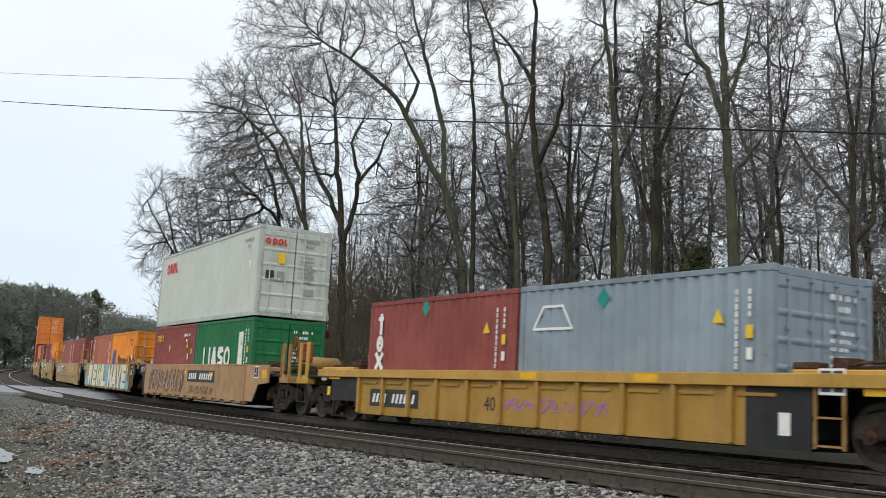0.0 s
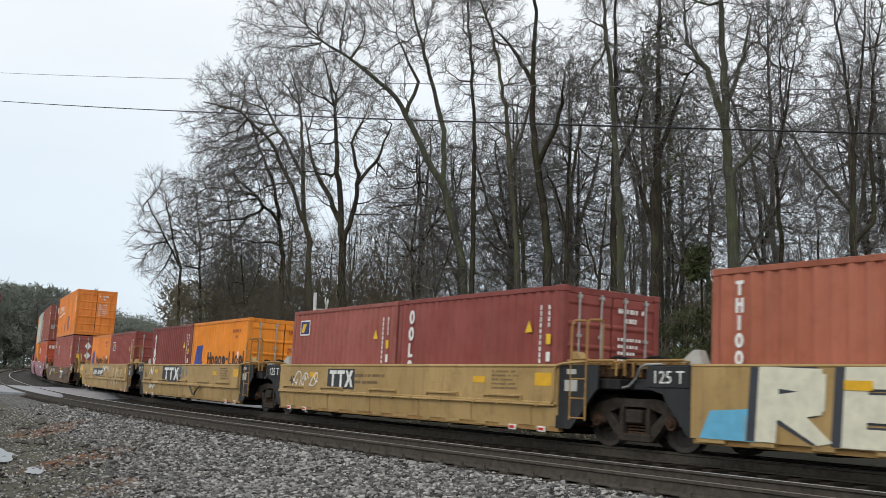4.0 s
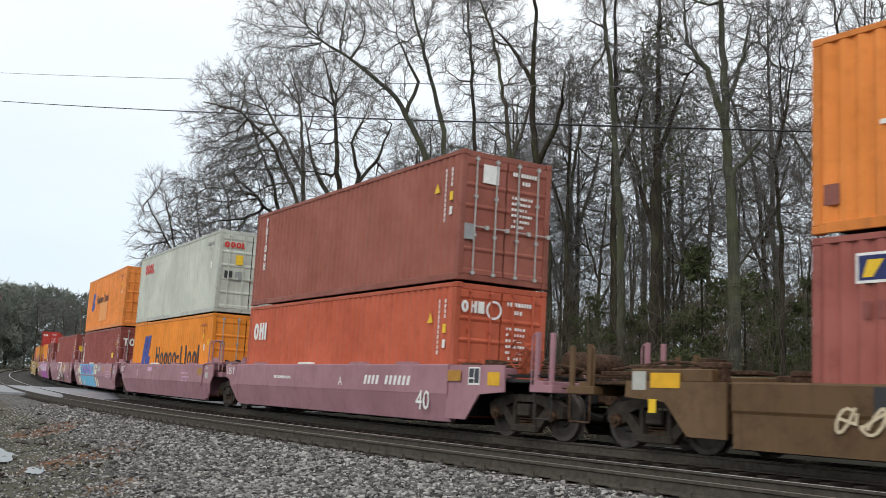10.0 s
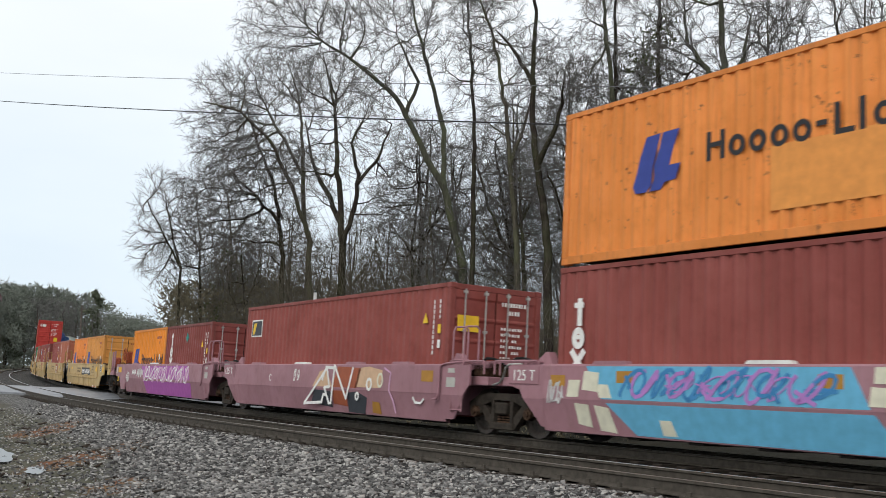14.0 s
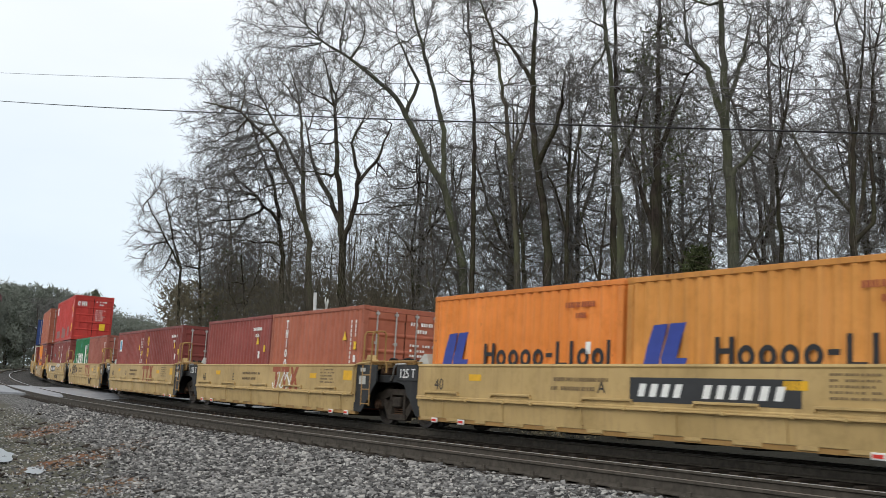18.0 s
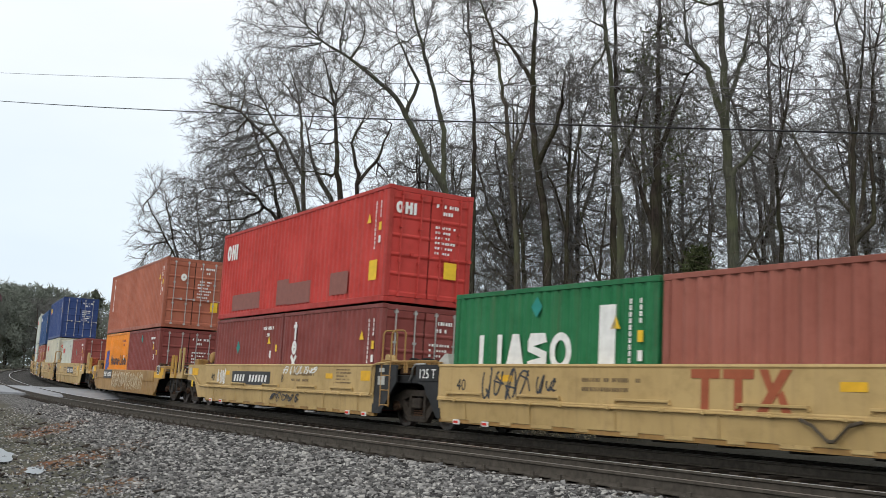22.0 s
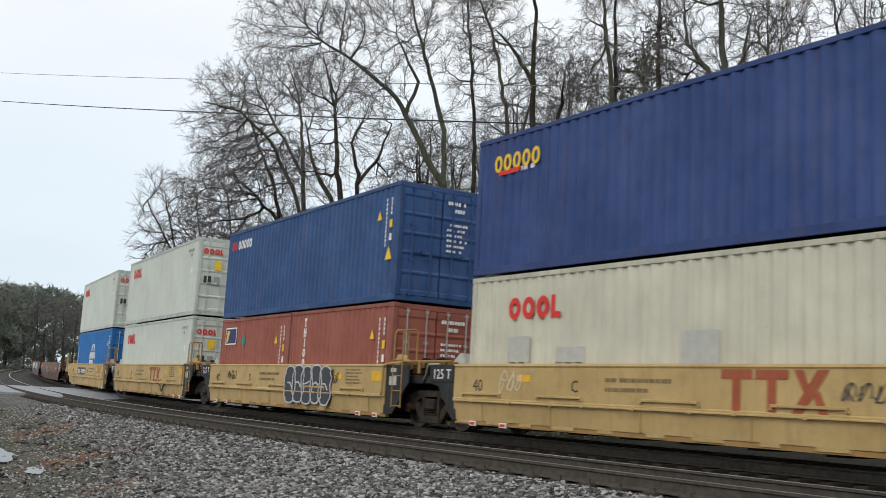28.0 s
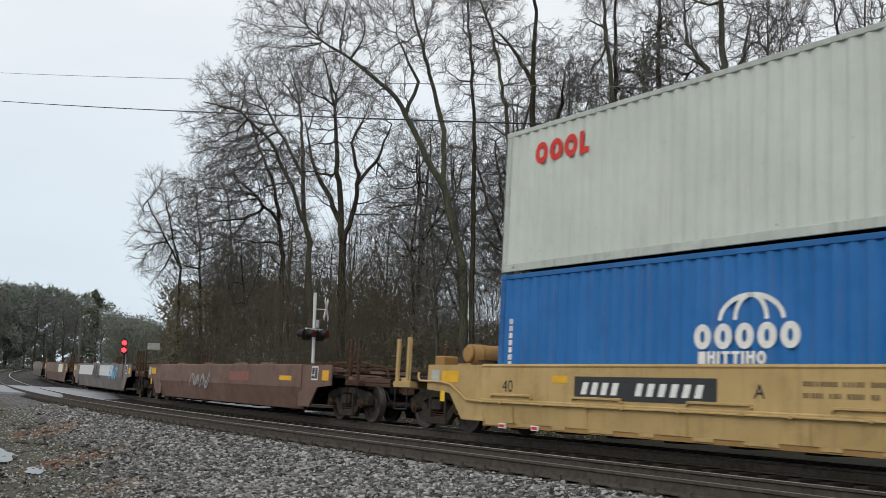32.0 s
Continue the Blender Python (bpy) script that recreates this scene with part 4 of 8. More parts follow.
def well_unit(label, style, body, front="art", rear="art", marks=(), half=6.28, brake=(), dark="black", rail=None, shift=0.0, gear=(8.95, 0.0, 0.0)):
    """One unit of a double-stack well car."""
    root = thing("well_car", label, "well car", "well cars of the train")
    mat, dk, rm = MAT[body], MAT[dark], MAT[rail or body]
    sec = {"tan": sill_tan, "flat": sill_flat, "plum": sill_plum, "low": sill_low}[style]
    for sgn in (-1, 1):
        def make(s=sgn):
            return sweep_x([(y * -s, z) for y, z in sec()] if s > 0 else sec(), -half, half)
        part("side_sill", shared(("side_sill", style, sgn, half), make), mat, root)
    part("well_floor", shared(("well_floor", half), lambda: boxes((-half, half, -1.3, 1.3, 0.20, 0.26))), MAT["dark"], root)
    for i in range(9):
        x = -half + 0.9 + i * (2 * half - 1.8) / 8
        part("cross_bearer", shared(("cross_bearer",), lambda: boxes((-0.16, 0.16, -1.27, 1.27, 0.15, 0.215), bevel=0.01)), MAT["dark"], root, m=pose(x, 0, 0))
    if style in ("tan", "flat"):
        y_low = -1.455 if style == "flat" else -1.412
        for i, (x, w) in enumerate(SKIRT):
            part("skirt_tab", shared(("skirt_tab", w), lambda: boxes((-w / 2, w / 2, 0, 0.10, 0.212, 0.283), bevel=0.008)), mat, root, m=pose(x, y_low + 0.002, 0))
            if i % 2:
                part("weld_seam", shared(("weld_seam",), lambda: boxes((-0.007, 0.007, -0.006, 0.01, 0.28, 0.64))), mat, root, m=pose(x - 0.3, y_low - 0.002, 0) @ pose(0, 0, 0, 4.9 if style == "tan" else 0))
        part("under_beam", shared(("under_beam", half), lambda: boxes((-half, half, -1.39, -1.30, 0.19, 0.27))), MAT["tan_dirty"], root)
    if style == "tan":
        for i in range(11):
            part("pipe_clamp", shared(("pipe_clamp",), lambda: boxes((-0.035, 0.035, -0.03, 0.05, -0.03, 0.03), bevel=0.006)), mat, root, m=pose(-5.6 + 1.12 * i + 0.13 * (i % 3), -1.49, 0.655))
        part("ledge_pipe", shared(("ledge_pipe", half), lambda: rods([(-half + 0.05, -1.49, 0.655), (half - 0.05, -1.49, 0.655)], 0.018)), mat, root)
        for i, x in enumerate((-5.3, -2.9, -0.2, 2.4, 4.6)):
            part("inspection_shelf", shared(("inspection_shelf",), lambda: boxes((-0.62, 0.62, -0.05, 0.0, -0.02, 0.025), (-0.64, -0.60, -0.05, 0, -0.06, -0.02), (0.60, 0.64, -0.05, 0, -0.06, -0.02), bevel=0.006)), mat, root, m=pose(x, -1.455, 0.80))
        for x in (-5.6, -4.6, 4.9, 5.8):
            part("red_white_marker", shared(("red_white_marker",), lambda: boxes((-0.11, 0.11, -0.03, 0.0, 0, 0.10), bevel=0.006)), INK["white"], root, m=pose(x, -1.40, 0.165))
            part("red_field", shared(("red_field",), lambda: boxes((-0.08, 0.08, -0.036, -0.03, 0.025, 0.075))), INK["red"], root, m=pose(x, -1.40, 0.165))
    elif style == "plum":
        for x in (-4.5, -1.2, 2.0, 4.4):
            part("container_guide", shared(("container_guide",), lambda: prism([(-0.42, 1.40), (0.42, 1.40), (0.38, 1.455), (-0.36, 1.455)], -1.45, -1.30)), INK["white"] if body == "plum" and x == -1.2 else mat, root, m=pose(x, 0, 0))
    for d, kind in ((1, front), (-1, rear)):
        if kind == "art":
            art_end(root, d, mat, dk if style in ("tan", "flat") else mat, MAT["tan_dirty"] if style in ("tan", "flat") else mat, style == "plum")
        elif kind == "coupler":
            coupler_end(root, d, mat, dk, rm, brake=d in brake, shift=shift, top=1.13 if style == "low" else 1.385, gear=gear)
        if kind == "art" and d > 0:
            end_stairs(root, 6.60, -1, MAT["tan_dirty"] if style in ("tan", "flat") else rm)
    for mk in marks:
        mk(root)
    return root


def sill_mark(name, make, colour, x, z, y=-1.458, label="", tilt=0.0):
    def put(root):
        part(name, make(), INK[colour], root, label, m=pose(x, y, z, tilt))
    return put


def number_panel(x, z, panel=True, ink_name="white", w=3.25, y=-1.458):
    out = []
    if panel:
        out.append(sill_mark("number_panel", lambda: plates([rect(0, 0, w, 0.40)]), "darkpanel", x, z, y=y))
    k = w / 2.2
    for px in [0.12 * k + i * 0.17 * k for i in range(4)] + [1.02 * k + i * 0.175 * k for i in range(6)]:
        out.append(sill_mark("number_bar", lambda: shared(("number_bar", k), lambda: plates([rect(0, 0.09, 0.095 * k, 0.21, 0.06)], 0.003)), ink_name, x + px, z, y=y - 0.0045 if panel else y))
    return out


def emblem_word(x, z, colour="brick", s=0.55, y=-1.4625, wide=1.0):
    polys = [[(0, s), (0, s * 0.78), (s * 0.33, s * 0.78), (s * 0.33, 0), (s * 0.57, 0), (s * 0.57, s * 0.78), (s * 0.9, s * 0.78), (s * 0.9, s)]]
    polys.append([(px + s * 1.0, pz) for px, pz in polys[0]])
    polys += [[(s * 1.95, 0), (s * 2.25, 0), (s * 2.95, s), (s * 2.65, s)], [(s * 2.05, s), (s * 2.30, s), (s * 2.42, s * 0.66), (s * 2.30, s * 0.5)], [(s * 2.55, s * 0.42), (s * 2.70, s * 0.55), (s * 2.95, 0), (s * 2.70, 0)]]
    return [sill_mark("emblem_shape", lambda p=p: plates([[(px * wide, pz) for px, pz in p]]), colour, x, z, y=y) for p in polys]


def usual_marks(seed, letter=None, forty_x=-5.6, ink_name="black", letter_x=-2.6):
    rnd = random.Random(seed)
    out = [sill_mark("size_number", lambda: letters("40", 0.34), ink_name, forty_x, 0.86),
           sill_mark("amber_reflector", lambda: plates([rect(0, 0, 0.42, 0.13)]), "amber", -4.2 + rnd.uniform(-0.15, 0.15), 1.06),
           sill_mark("amber_reflector", lambda: plates([rect(0, 0, 0.42, 0.13)]), "amber", 3.5 + rnd.uniform(-0.1, 0.1), 1.03),
           sill_mark("amber_reflector", lambda: plates([rect(0, 0, 0.50, 0.24)]), "amber", 5.6, 1.0),
           sill_mark("load_limit_writing", lambda: bars([(0, 0.16, 22), (0, 0.0, 17)], h=0.07, cell=0.07, seed=seed), "stencil" if ink_name == "black" else ink_name, -1.7 if letter_x < 0 else 1.3, 0.93),
           sill_mark("inspection_writing", lambda: bars([(0, 0.08 * i, 11 - i % 3) for i in range(5)], h=0.035, cell=0.08, seed=seed + 1), "stencil" if ink_name == "black" else ink_name, 4.2, 0.92)]
    if letter:
        out.append(sill_mark("unit_letter", lambda: letters(letter, 0.30), ink_name, letter_x, 0.90))
    return out


def sag(x, ink_name="umber"):
    """A hose that hangs from the ledge in a V."""
    return sill_mark("sagging_hose", lambda: rods([(0, -0.05, 0.63), (0.2, -0.06, 0.56), (0.45, -0.06, 0.36), (0.55, -0.06, 0.36), (0.78, -0.06, 0.58), (0.98, -0.05, 0.64)], 0.028), ink_name, x, 0.0, label="brown hose sagging under the ledge")


def bubble(x, z, rx, rz, seed):
    """One fat bubble letter: charcoal fill and a silver outline."""
    rnd = random.Random(seed)
    ks = [1 + 0.14 * math.sin(2 * a + rnd.uniform(0, 6)) for a in range(24)]
    pts = [(rx * ks[i % 24] * abs(math.cos(a)) ** 0.7 * (1 if math.cos(a) > 0 else -1), rz * abs(math.sin(a)) ** 0.6 * (1 if math.sin(a) > 0 else -1)) for i, a in [(i, 2 * math.pi * i / 24) for i in range(24)]]
    edge = pts + pts[:1]
    return [sill_mark("graffiti_fill", lambda: plates([pts], 0.003), "char", x, z, y=-1.492), sill_mark("graffiti", lambda: strokes([edge, [(-rx * 0.5, rz * rnd.uniform(-0.2, 0.3)), (0, rz * 0.1), (rx * 0.45, rz * rnd.uniform(-0.3, 0.2))]], 0.04), "silver", x, z, y=-1.496)]


def end_number(z=1.09, x=-7.12, y=-1.446):
    return [sill_mark("load_number", lambda: letters("125 T", 0.29), "white", x, z, y=y)]


def scrawl(seed, x, z, w, h, colour, width=0.05, loops=4, name="graffiti", y=-1.459):
    """A looping spray-can scrawl."""
    def make():
        rnd = random.Random(seed)
        lines = []
        for k in range(loops):
            cx = w * (k + 0.5) / loops
            r1, r2, ph = w / loops * rnd.uniform(0.35, 0.62), h * rnd.uniform(0.3, 0.52), rnd.uniform(0, 6)
            turn = rnd.uniform(0.6, 1.15) * 2 * math.pi
            lines.append([(cx + r1 * math.cos(ph + turn * i / 14) * (1 - 0.02 * i), h / 2 + r2 * math.sin(ph + turn * 1.3 * i / 14)) for i in range(15)])
            lines.append([(cx + rnd.uniform(-1, 1) * r1, rnd.uniform(0, h)) for _ in range(3)])
        return strokes(lines, width)
    return sill_mark(name, make, colour, x, z, y=y)

# ---- the rake: what runs in which place; u is the place along the train ----
FLEET = []                                       # (thing, u, reach, lift)


def aboard(ob, u, lift=0.0, reach=7.0):
    FLEET.append((ob, u, reach, lift))
    return ob


def stack(u, *boxes_, base=0.30):
    """Containers of a well: lower one or two short ones side by side, then an upper one."""
    low = boxes_[0]
    if isinstance(low, tuple):
        aboard(low[0], u - 3.06, base, 3.0)
        aboard(low[1], u + 3.06, base, 3.0)
        z = base + 2.591
    else:
        aboard(low, u, base, 6.0)
        z = base + HEIGHT[low.name]
    for b in boxes_[1:]:
        aboard(b, u, z + 0.048, 6.0)


HEIGHT = {}
L20, L40, H8, H9 = 6.058, 12.192, 2.591, 2.896


def c20(label, body, marks=(), post=None, column=True, ink_name="white", seed=1, warn=True):
    return container(label, L20, H8, body, list(marks) + id_marks(L20, H8, ink_name, column, seed, warn), post)


def c40(label, body, marks=(), post=None, h=H9, column=True, ink_name="white", seed=1, warn=True):
    ob = container(label, L40, h, body, list(marks) + id_marks(L40, h, ink_name, column, seed, warn), post)
    HEIGHT[ob.name] = h
    return ob


def tall(spec, size, colour, x, z, name="vertical_lettering", pitch=1.18):
    return word_on("side", name, spec, size, 0.24, colour, x, z, True, pitch=pitch)


def teal(x=2.2, z=1.75):
    return on_side("teal_diamond_sticker", lambda: plates([[(0, -0.20), (0.17, 0), (0, 0.20), (-0.17, 0)]]), "teal", x, z)


def hl20(seed, worn=False, shade="orange"):
    return c20("orange twenty-foot container with blue emblem and black lettering", shade, hapag(1.0, 0.36, 0.83, 0.47, 1.96, 1.06), column=False, ink_name="brick", seed=seed, warn=False)


def red20(seed, shade="maroon", marks=(), label="maroon twenty-foot steel container riding in the well", column=True):
    return c20(label, shade, marks, seed=seed, column=column)


TEX = lambda x=0.55: tall("tex", 0.50, "white", x, 2.22, pitch=0.84)
OWN = tall("Tnioon", 0.225, "white", 0.55, 2.42)


def emblem_square(x, z, colours=("white", "navy", "yellow"), w=0.62, h=0.42):
    return [on_side("square_emblem", lambda: plates([rect(0, 0, w, h)]), colours[0], x, z),
            on_side("emblem_field", lambda: plates([rect(0.04, 0.04, w - 0.08, h - 0.08)], 0.007), colours[1], x, z),
            on_side("emblem_stroke", lambda: plates([[(0.10, 0.08), (0.25, 0.08), (0.42, h - 0.1), (0.18, h - 0.1)]], 0.010), colours[2], x, z)]


# leading car, mostly out of view, then an ochre car with outside posts
def ochre_car():
    root = thing("well_car", "ochre well car with outside posts, yellow top chord and black ends", "well car", "well cars of the train")
    mat, dk = MAT["ochre"], MAT["black"]
    half = 6.75
    for sgn in (-1, 1):
        part("side_sheet", boxes((-half + 0.6, half - 1.0, -0.02, 0.02, 0.22, 1.08)), mat, root, m=pose(0, sgn * 1.36, 0))
        part("top_chord", boxes((-8.3, 8.3, -0.10, 0.10, 1.08, 1.27), bevel=0.01), MAT["tan_yellow"], root, "scuffed yellow top chord", m=pose(0, sgn * 1.39, 0))
        part("end_panel", boxes((half - 1.0, half + 0.15, -0.025, 0.025, 0.20, 1.08)), dk, root, m=pose(0, sgn * 1.365, 0))
        # black sheet standing in for the shade of the open rear recess
        part("end_panel", boxes((-half - 0.9, -half + 0.6, -0.025, 0.025, 0.50, 1.08)), dk, root, m=pose(0, sgn * 1.365, 0))
        part("end_ladder", boxes((half + 0.20, half + 0.24, -0.02, 0.02, 0.25, 1.1), (half + 0.66, half + 0.70, -0.02, 0.02, 0.25, 1.1), (half + 0.2, half + 0.7, -0.02, 0.02, 0.28, 0.31), (half + 0.2, half + 0.7, -0.02, 0.02, 0.66, 0.69)), MAT["tan_dirty"], root, m=pose(0, sgn * 1.40, 0))
        for i in range(11):
            x = -half + 0.65 + i * 1.16
            if x < half - 0.9:
                part("side_post", shared(("side_post",), lambda: boxes((-0.05, 0.05, -0.05, 0.05, 0.24, 1.09), bevel=0.012)), mat, root, m=pose(x, sgn * 1.42, 0))
                part("side_rib", shared(("side_rib",), lambda: boxes((0.10, 0.80, -0.02, 0.02, 0.94, 0.99))), mat, root, m=pose(x, sgn * 1.39, 0))
    part("well_floor", boxes((-half, half, -1.3, 1.3, 0.20, 0.26)), MAT["dark"], root)
    for d in (1, -1):
        coupler_end(root, d, MAT["tan_yellow"], dk, MAT["tan_yellow"], brake=d > 0, cheeks=False)
    for mk in (number_panel(-5.6, 0.42, w=2.2, y=-1.384) + [sill_mark("size_number", lambda: letters("40", 0.40), "black", -0.9, 0.48, y=-1.385),
               sill_mark("amber_reflector", lambda: plates([rect(0, 0, 0.55, 0.13)]), "amber", 3.5, 1.11, y=-1.491), sill_mark("amber_reflector", lambda: plates([rect(0, 0, 0.5, 0.13)]), "amber", 0.4, 1.11, y=-1.491),
               sill_mark("white_notice", lambda: plates([rect(0, 0, 0.20, 0.32)]), "white", 6.35, 0.4, y=-1.391),
               scrawl(5, -0.2, 0.5, 3.0, 0.26, "lilac", 0.018, 8, y=-1.385)]):
        mk(root)
    return root


aboard(well_unit("rusty brown well car with an empty well", "plum", "rustcar", "coupler", "coupler"), 192.9)
aboard(ochre_car(), 172.4)
stack(172.4, (red20(1, "maroon", [TEX(), teal(2.6, 2.35)]),
              c20("grey-blue twenty-foot container with white triangle emblem", "greyblue", [teal(2.4, 2.25), on_side("triangle_emblem", lambda: strokes([[(0, 0), (0.28, 0.42), (0.56, 0.42), (0.84, 0.42), (1.12, 0)], [(0, 0), (1.12, 0)]], 0.05), "white", 0.45, 1.75)], seed=2)), base=0.32)

# tan five-unit car
NAME_BLOCKS = (("R", -5.05, -3.8), ("E", -3.65, -2.55), ("I", -2.5, -1.85), ("H", -1.8, -0.85), ("L", -0.75, 0.3), ("N", 1.0, 2.05), ("A", 2.15, 3.2), ("V", 3.25, 4.35), ("E", 4.5, 5.55))
FIVE = [
    ("dirty tan end unit of a well car with faded graffiti", "tan_pink", "coupler", "art", number_panel(0.0, 0.78, w=3.2) + [scrawl(11, -5.6, 0.35, 5.2, 0.85, "mauve", 0.15, 6), scrawl(12, -5.5, 0.38, 5.1, 0.85, "stencil", 0.03, 9, y=-1.4655), scrawl(13, 0.2, 0.36, 2.9, 0.3, "stencil", 0.02, 7), scrawl(14, -5.2, 0.40, 4.6, 0.75, "tanline", 0.018, 6, y=-1.467), sill_mark("amber_reflector", lambda: plates([rect(0, 0, 0.42, 0.13)]), "amber", 2.6, 1.0), sill_mark("amber_reflector", lambda: plates([rect(0, 0, 0.42, 0.13)]), "amber", -0.6, 1.05)]),
    ("tan well car unit covered by tall cream letter-block graffiti", "tan_worn", "art", "art", [
        *[sill_mark("graffiti_halo", lambda p=p: plates([p], 0.002), "sky", 0, 0) for p in ([(4.9, 0.28), (6.2, 0.28), (5.9, 0.62), (5.5, 1.2), (4.9, 1.3)], [(-6.1, 0.28), (-5.0, 0.28), (-5.1, 0.75), (-5.9, 0.7)], [(0.2, 0.28), (1.1, 0.28), (1.0, 1.36), (0.1, 1.36)], [(3.2, 0.28), (4.6, 0.28), (4.4, 0.6), (3.4, 0.6)])],
        *[block_letter(ch, x0 - 0.14, x1 - 0.10, 0.27, 1.36, 0.42, "char", 0.0) for ch, x0, x1 in NAME_BLOCKS],
        *[block_letter(ch, x0, x1, 0.27, 1.36, 0.36, "cream", 0.013) for ch, x0, x1 in NAME_BLOCKS],
        *[sill_mark("amber_reflector", lambda: plates([rect(0, 0, 0.42, 0.13)]), "amber", x, 1.05, y=-1.486) for x in (-3.6, -1.9, -0.2, 3.6)],
        sill_mark("amber_reflector", lambda: plates([rect(0, 0, 0.50, 0.24)]), "amber", 5.7, 1.0, y=-1.462)]),
    ("tan well car unit with a white emblem panel and scribbles", "tan_worn", "art", "art", usual_marks(21, "D") + [sill_mark("emblem_panel", lambda: plates([rect(0, 0, 1.5, 0.50)]), "darkpanel", -3.2, 0.78)] + emblem_word(-3.08, 0.83, "white", 0.41, wide=1.08) + [scrawl(23, -5.4, 0.8, 1.6, 0.4, "white", 0.03, 3)]),
    ("tan well car unit with black panel and white emblem", "tan_worn", "art", "art", usual_marks(31, "C", -5.95) + [sill_mark("emblem_panel", lambda: plates([rect(0, 0, 2.62, 0.58)]), "darkpanel", -3.14, 0.74), sill_mark("sagging_hose", lambda: rods([(0.93, -0.05, 0.62), (1.2, -0.06, 0.50), (1.45, -0.06, 0.34), (1.6, -0.06, 0.33), (1.85, -0.06, 0.52), (2.28, -0.05, 0.65)], 0.028), "umber", 0, 0, label="brown hose sagging under the ledge")] + [s for s in emblem_word(-2.84, 0.80, "white", 0.47, wide=1.48)] + [scrawl(33, -5.2, 0.98, 0.7, 0.3, "white", 0.03, 2), scrawl(34, -5.1, 0.42, 0.9, 0.3, "white", 0.03, 3), scrawl(35, -0.9, 0.9, 1.3, 0.42, "grey", 0.03, 4)]),
    ("tan end unit of a well car with white graffiti outlines", "tan_worn", "art", "coupler", number_panel(-3.3, 0.78) + usual_marks(41, None, -6.0) + [scrawl(43, 2.3, 0.42, 2.7, 0.8, "tanline", 0.04, 4), scrawl(44, -0.6, 1.0, 2.2, 0.3, "white", 0.025, 4)]),
]
FIVE_U = (152.3, 136.6, 120.9, 105.1, 89.4)
for (lab, body, fr, re, mk), u in zip(FIVE, FIVE_U):
    aboard(well_unit(lab, "flat" if u > 130 else "tan", body, fr, re, list(mk) + (end_number() if re == "art" else []), brake=(1, -1), rail="tan_dirty", gear=(7.95, 1.25, 0.30) if u == 152.3 else (8.95, 0.0, 0.0)), u)
stack(FIVE_U[0], (red20(11, "maroon", [word_on("side", "company_lettering", "TooTo", 0.26, 0.2, "yellow", 0.4, 2.0), on_side("hazard_diamond", lambda: plates([[(0, -0.17), (0.15, 0), (0, 0.17), (-0.15, 0)]]), "peach", 2.5, 1.75)], column=False),
                  c20("green twenty-foot container with large white lettering", "green", [word_on("side", "company_lettering", "i iASO", 0.72, 0.2, "white", 1.05, 0.98), on_side("white_strip", lambda: plates([rect(0, 0, 0.42, 1.1)]), "white", 4.75, 1.05)], seed=12)),
      c40("pale grey forty-foot container with red letter shapes", "white", oocl(0.95, 2.08), column=False, ink_name="grey", warn=False, seed=13))
stack(FIVE_U[1], (red20(14, "triton", [OWN]), hl20(15)))
stack(FIVE_U[2], (red20(16, "dusky", emblem_square(0.5, 1.9)), red20(17, "maroon", [tall("ooLo", 0.32, "white", 0.6, 2.4)])))
stack(FIVE_U[3], (red20(18, "maroon_dark", [TEX()]), hl20(19, shade="orange")))
stack(FIVE_U[4], (hl20(20, shade="orange_deep"), red20(21, "maroon", emblem_square(0.75, 1.75))))

# rusty ochre single car
aboard(well_unit("rust-streaked ochre well car with worn lettering", "low", "ochre_rusty", "coupler", "coupler", number_panel(-5.0, 0.70, True, "tanline", w=3.7) + [scrawl(51, -5.6, 0.45, 1.2, 0.4, "tanline", 0.04, 3), sill_mark("amber_reflector", lambda: plates([rect(0, 0, 0.6, 0.16)]), "amber", 2.3, 0.93), sill_mark("emblem_panel", lambda: plates([rect(0, 0, 2.35, 0.62)]), "umber", 2.0, 0.36), sill_mark("white_strip", lambda: plates([rect(0, 0, 0.42, 0.11), rect(0.45, 0, 0.55, 0.11), rect(1.03, 0, 0.5, 0.11), rect(1.56, 0, 0.45, 0.11)], 0.007), "white", 2.25, 0.80, y=-1.462), sill_mark("paint_spill", lambda: plates([[(-2.3, 0.75), (-1.4, 0.78), (-1.5, 0.68), (-2.0, 0.66)], [(-0.6, 0.74), (-0.2, 0.76), (-0.25, 0.66)], [(0.2, 0.78), (0.6, 0.74), (0.5, 0.62), (0.25, 0.66)]]), "amber", 0, 0)] + [s for s in emblem_word(2.4, 0.42, "tanline", 0.46)], half=7.3, brake=(), rail="ochre_rusty", dark="rustpart", shift=1.2), 68.0)
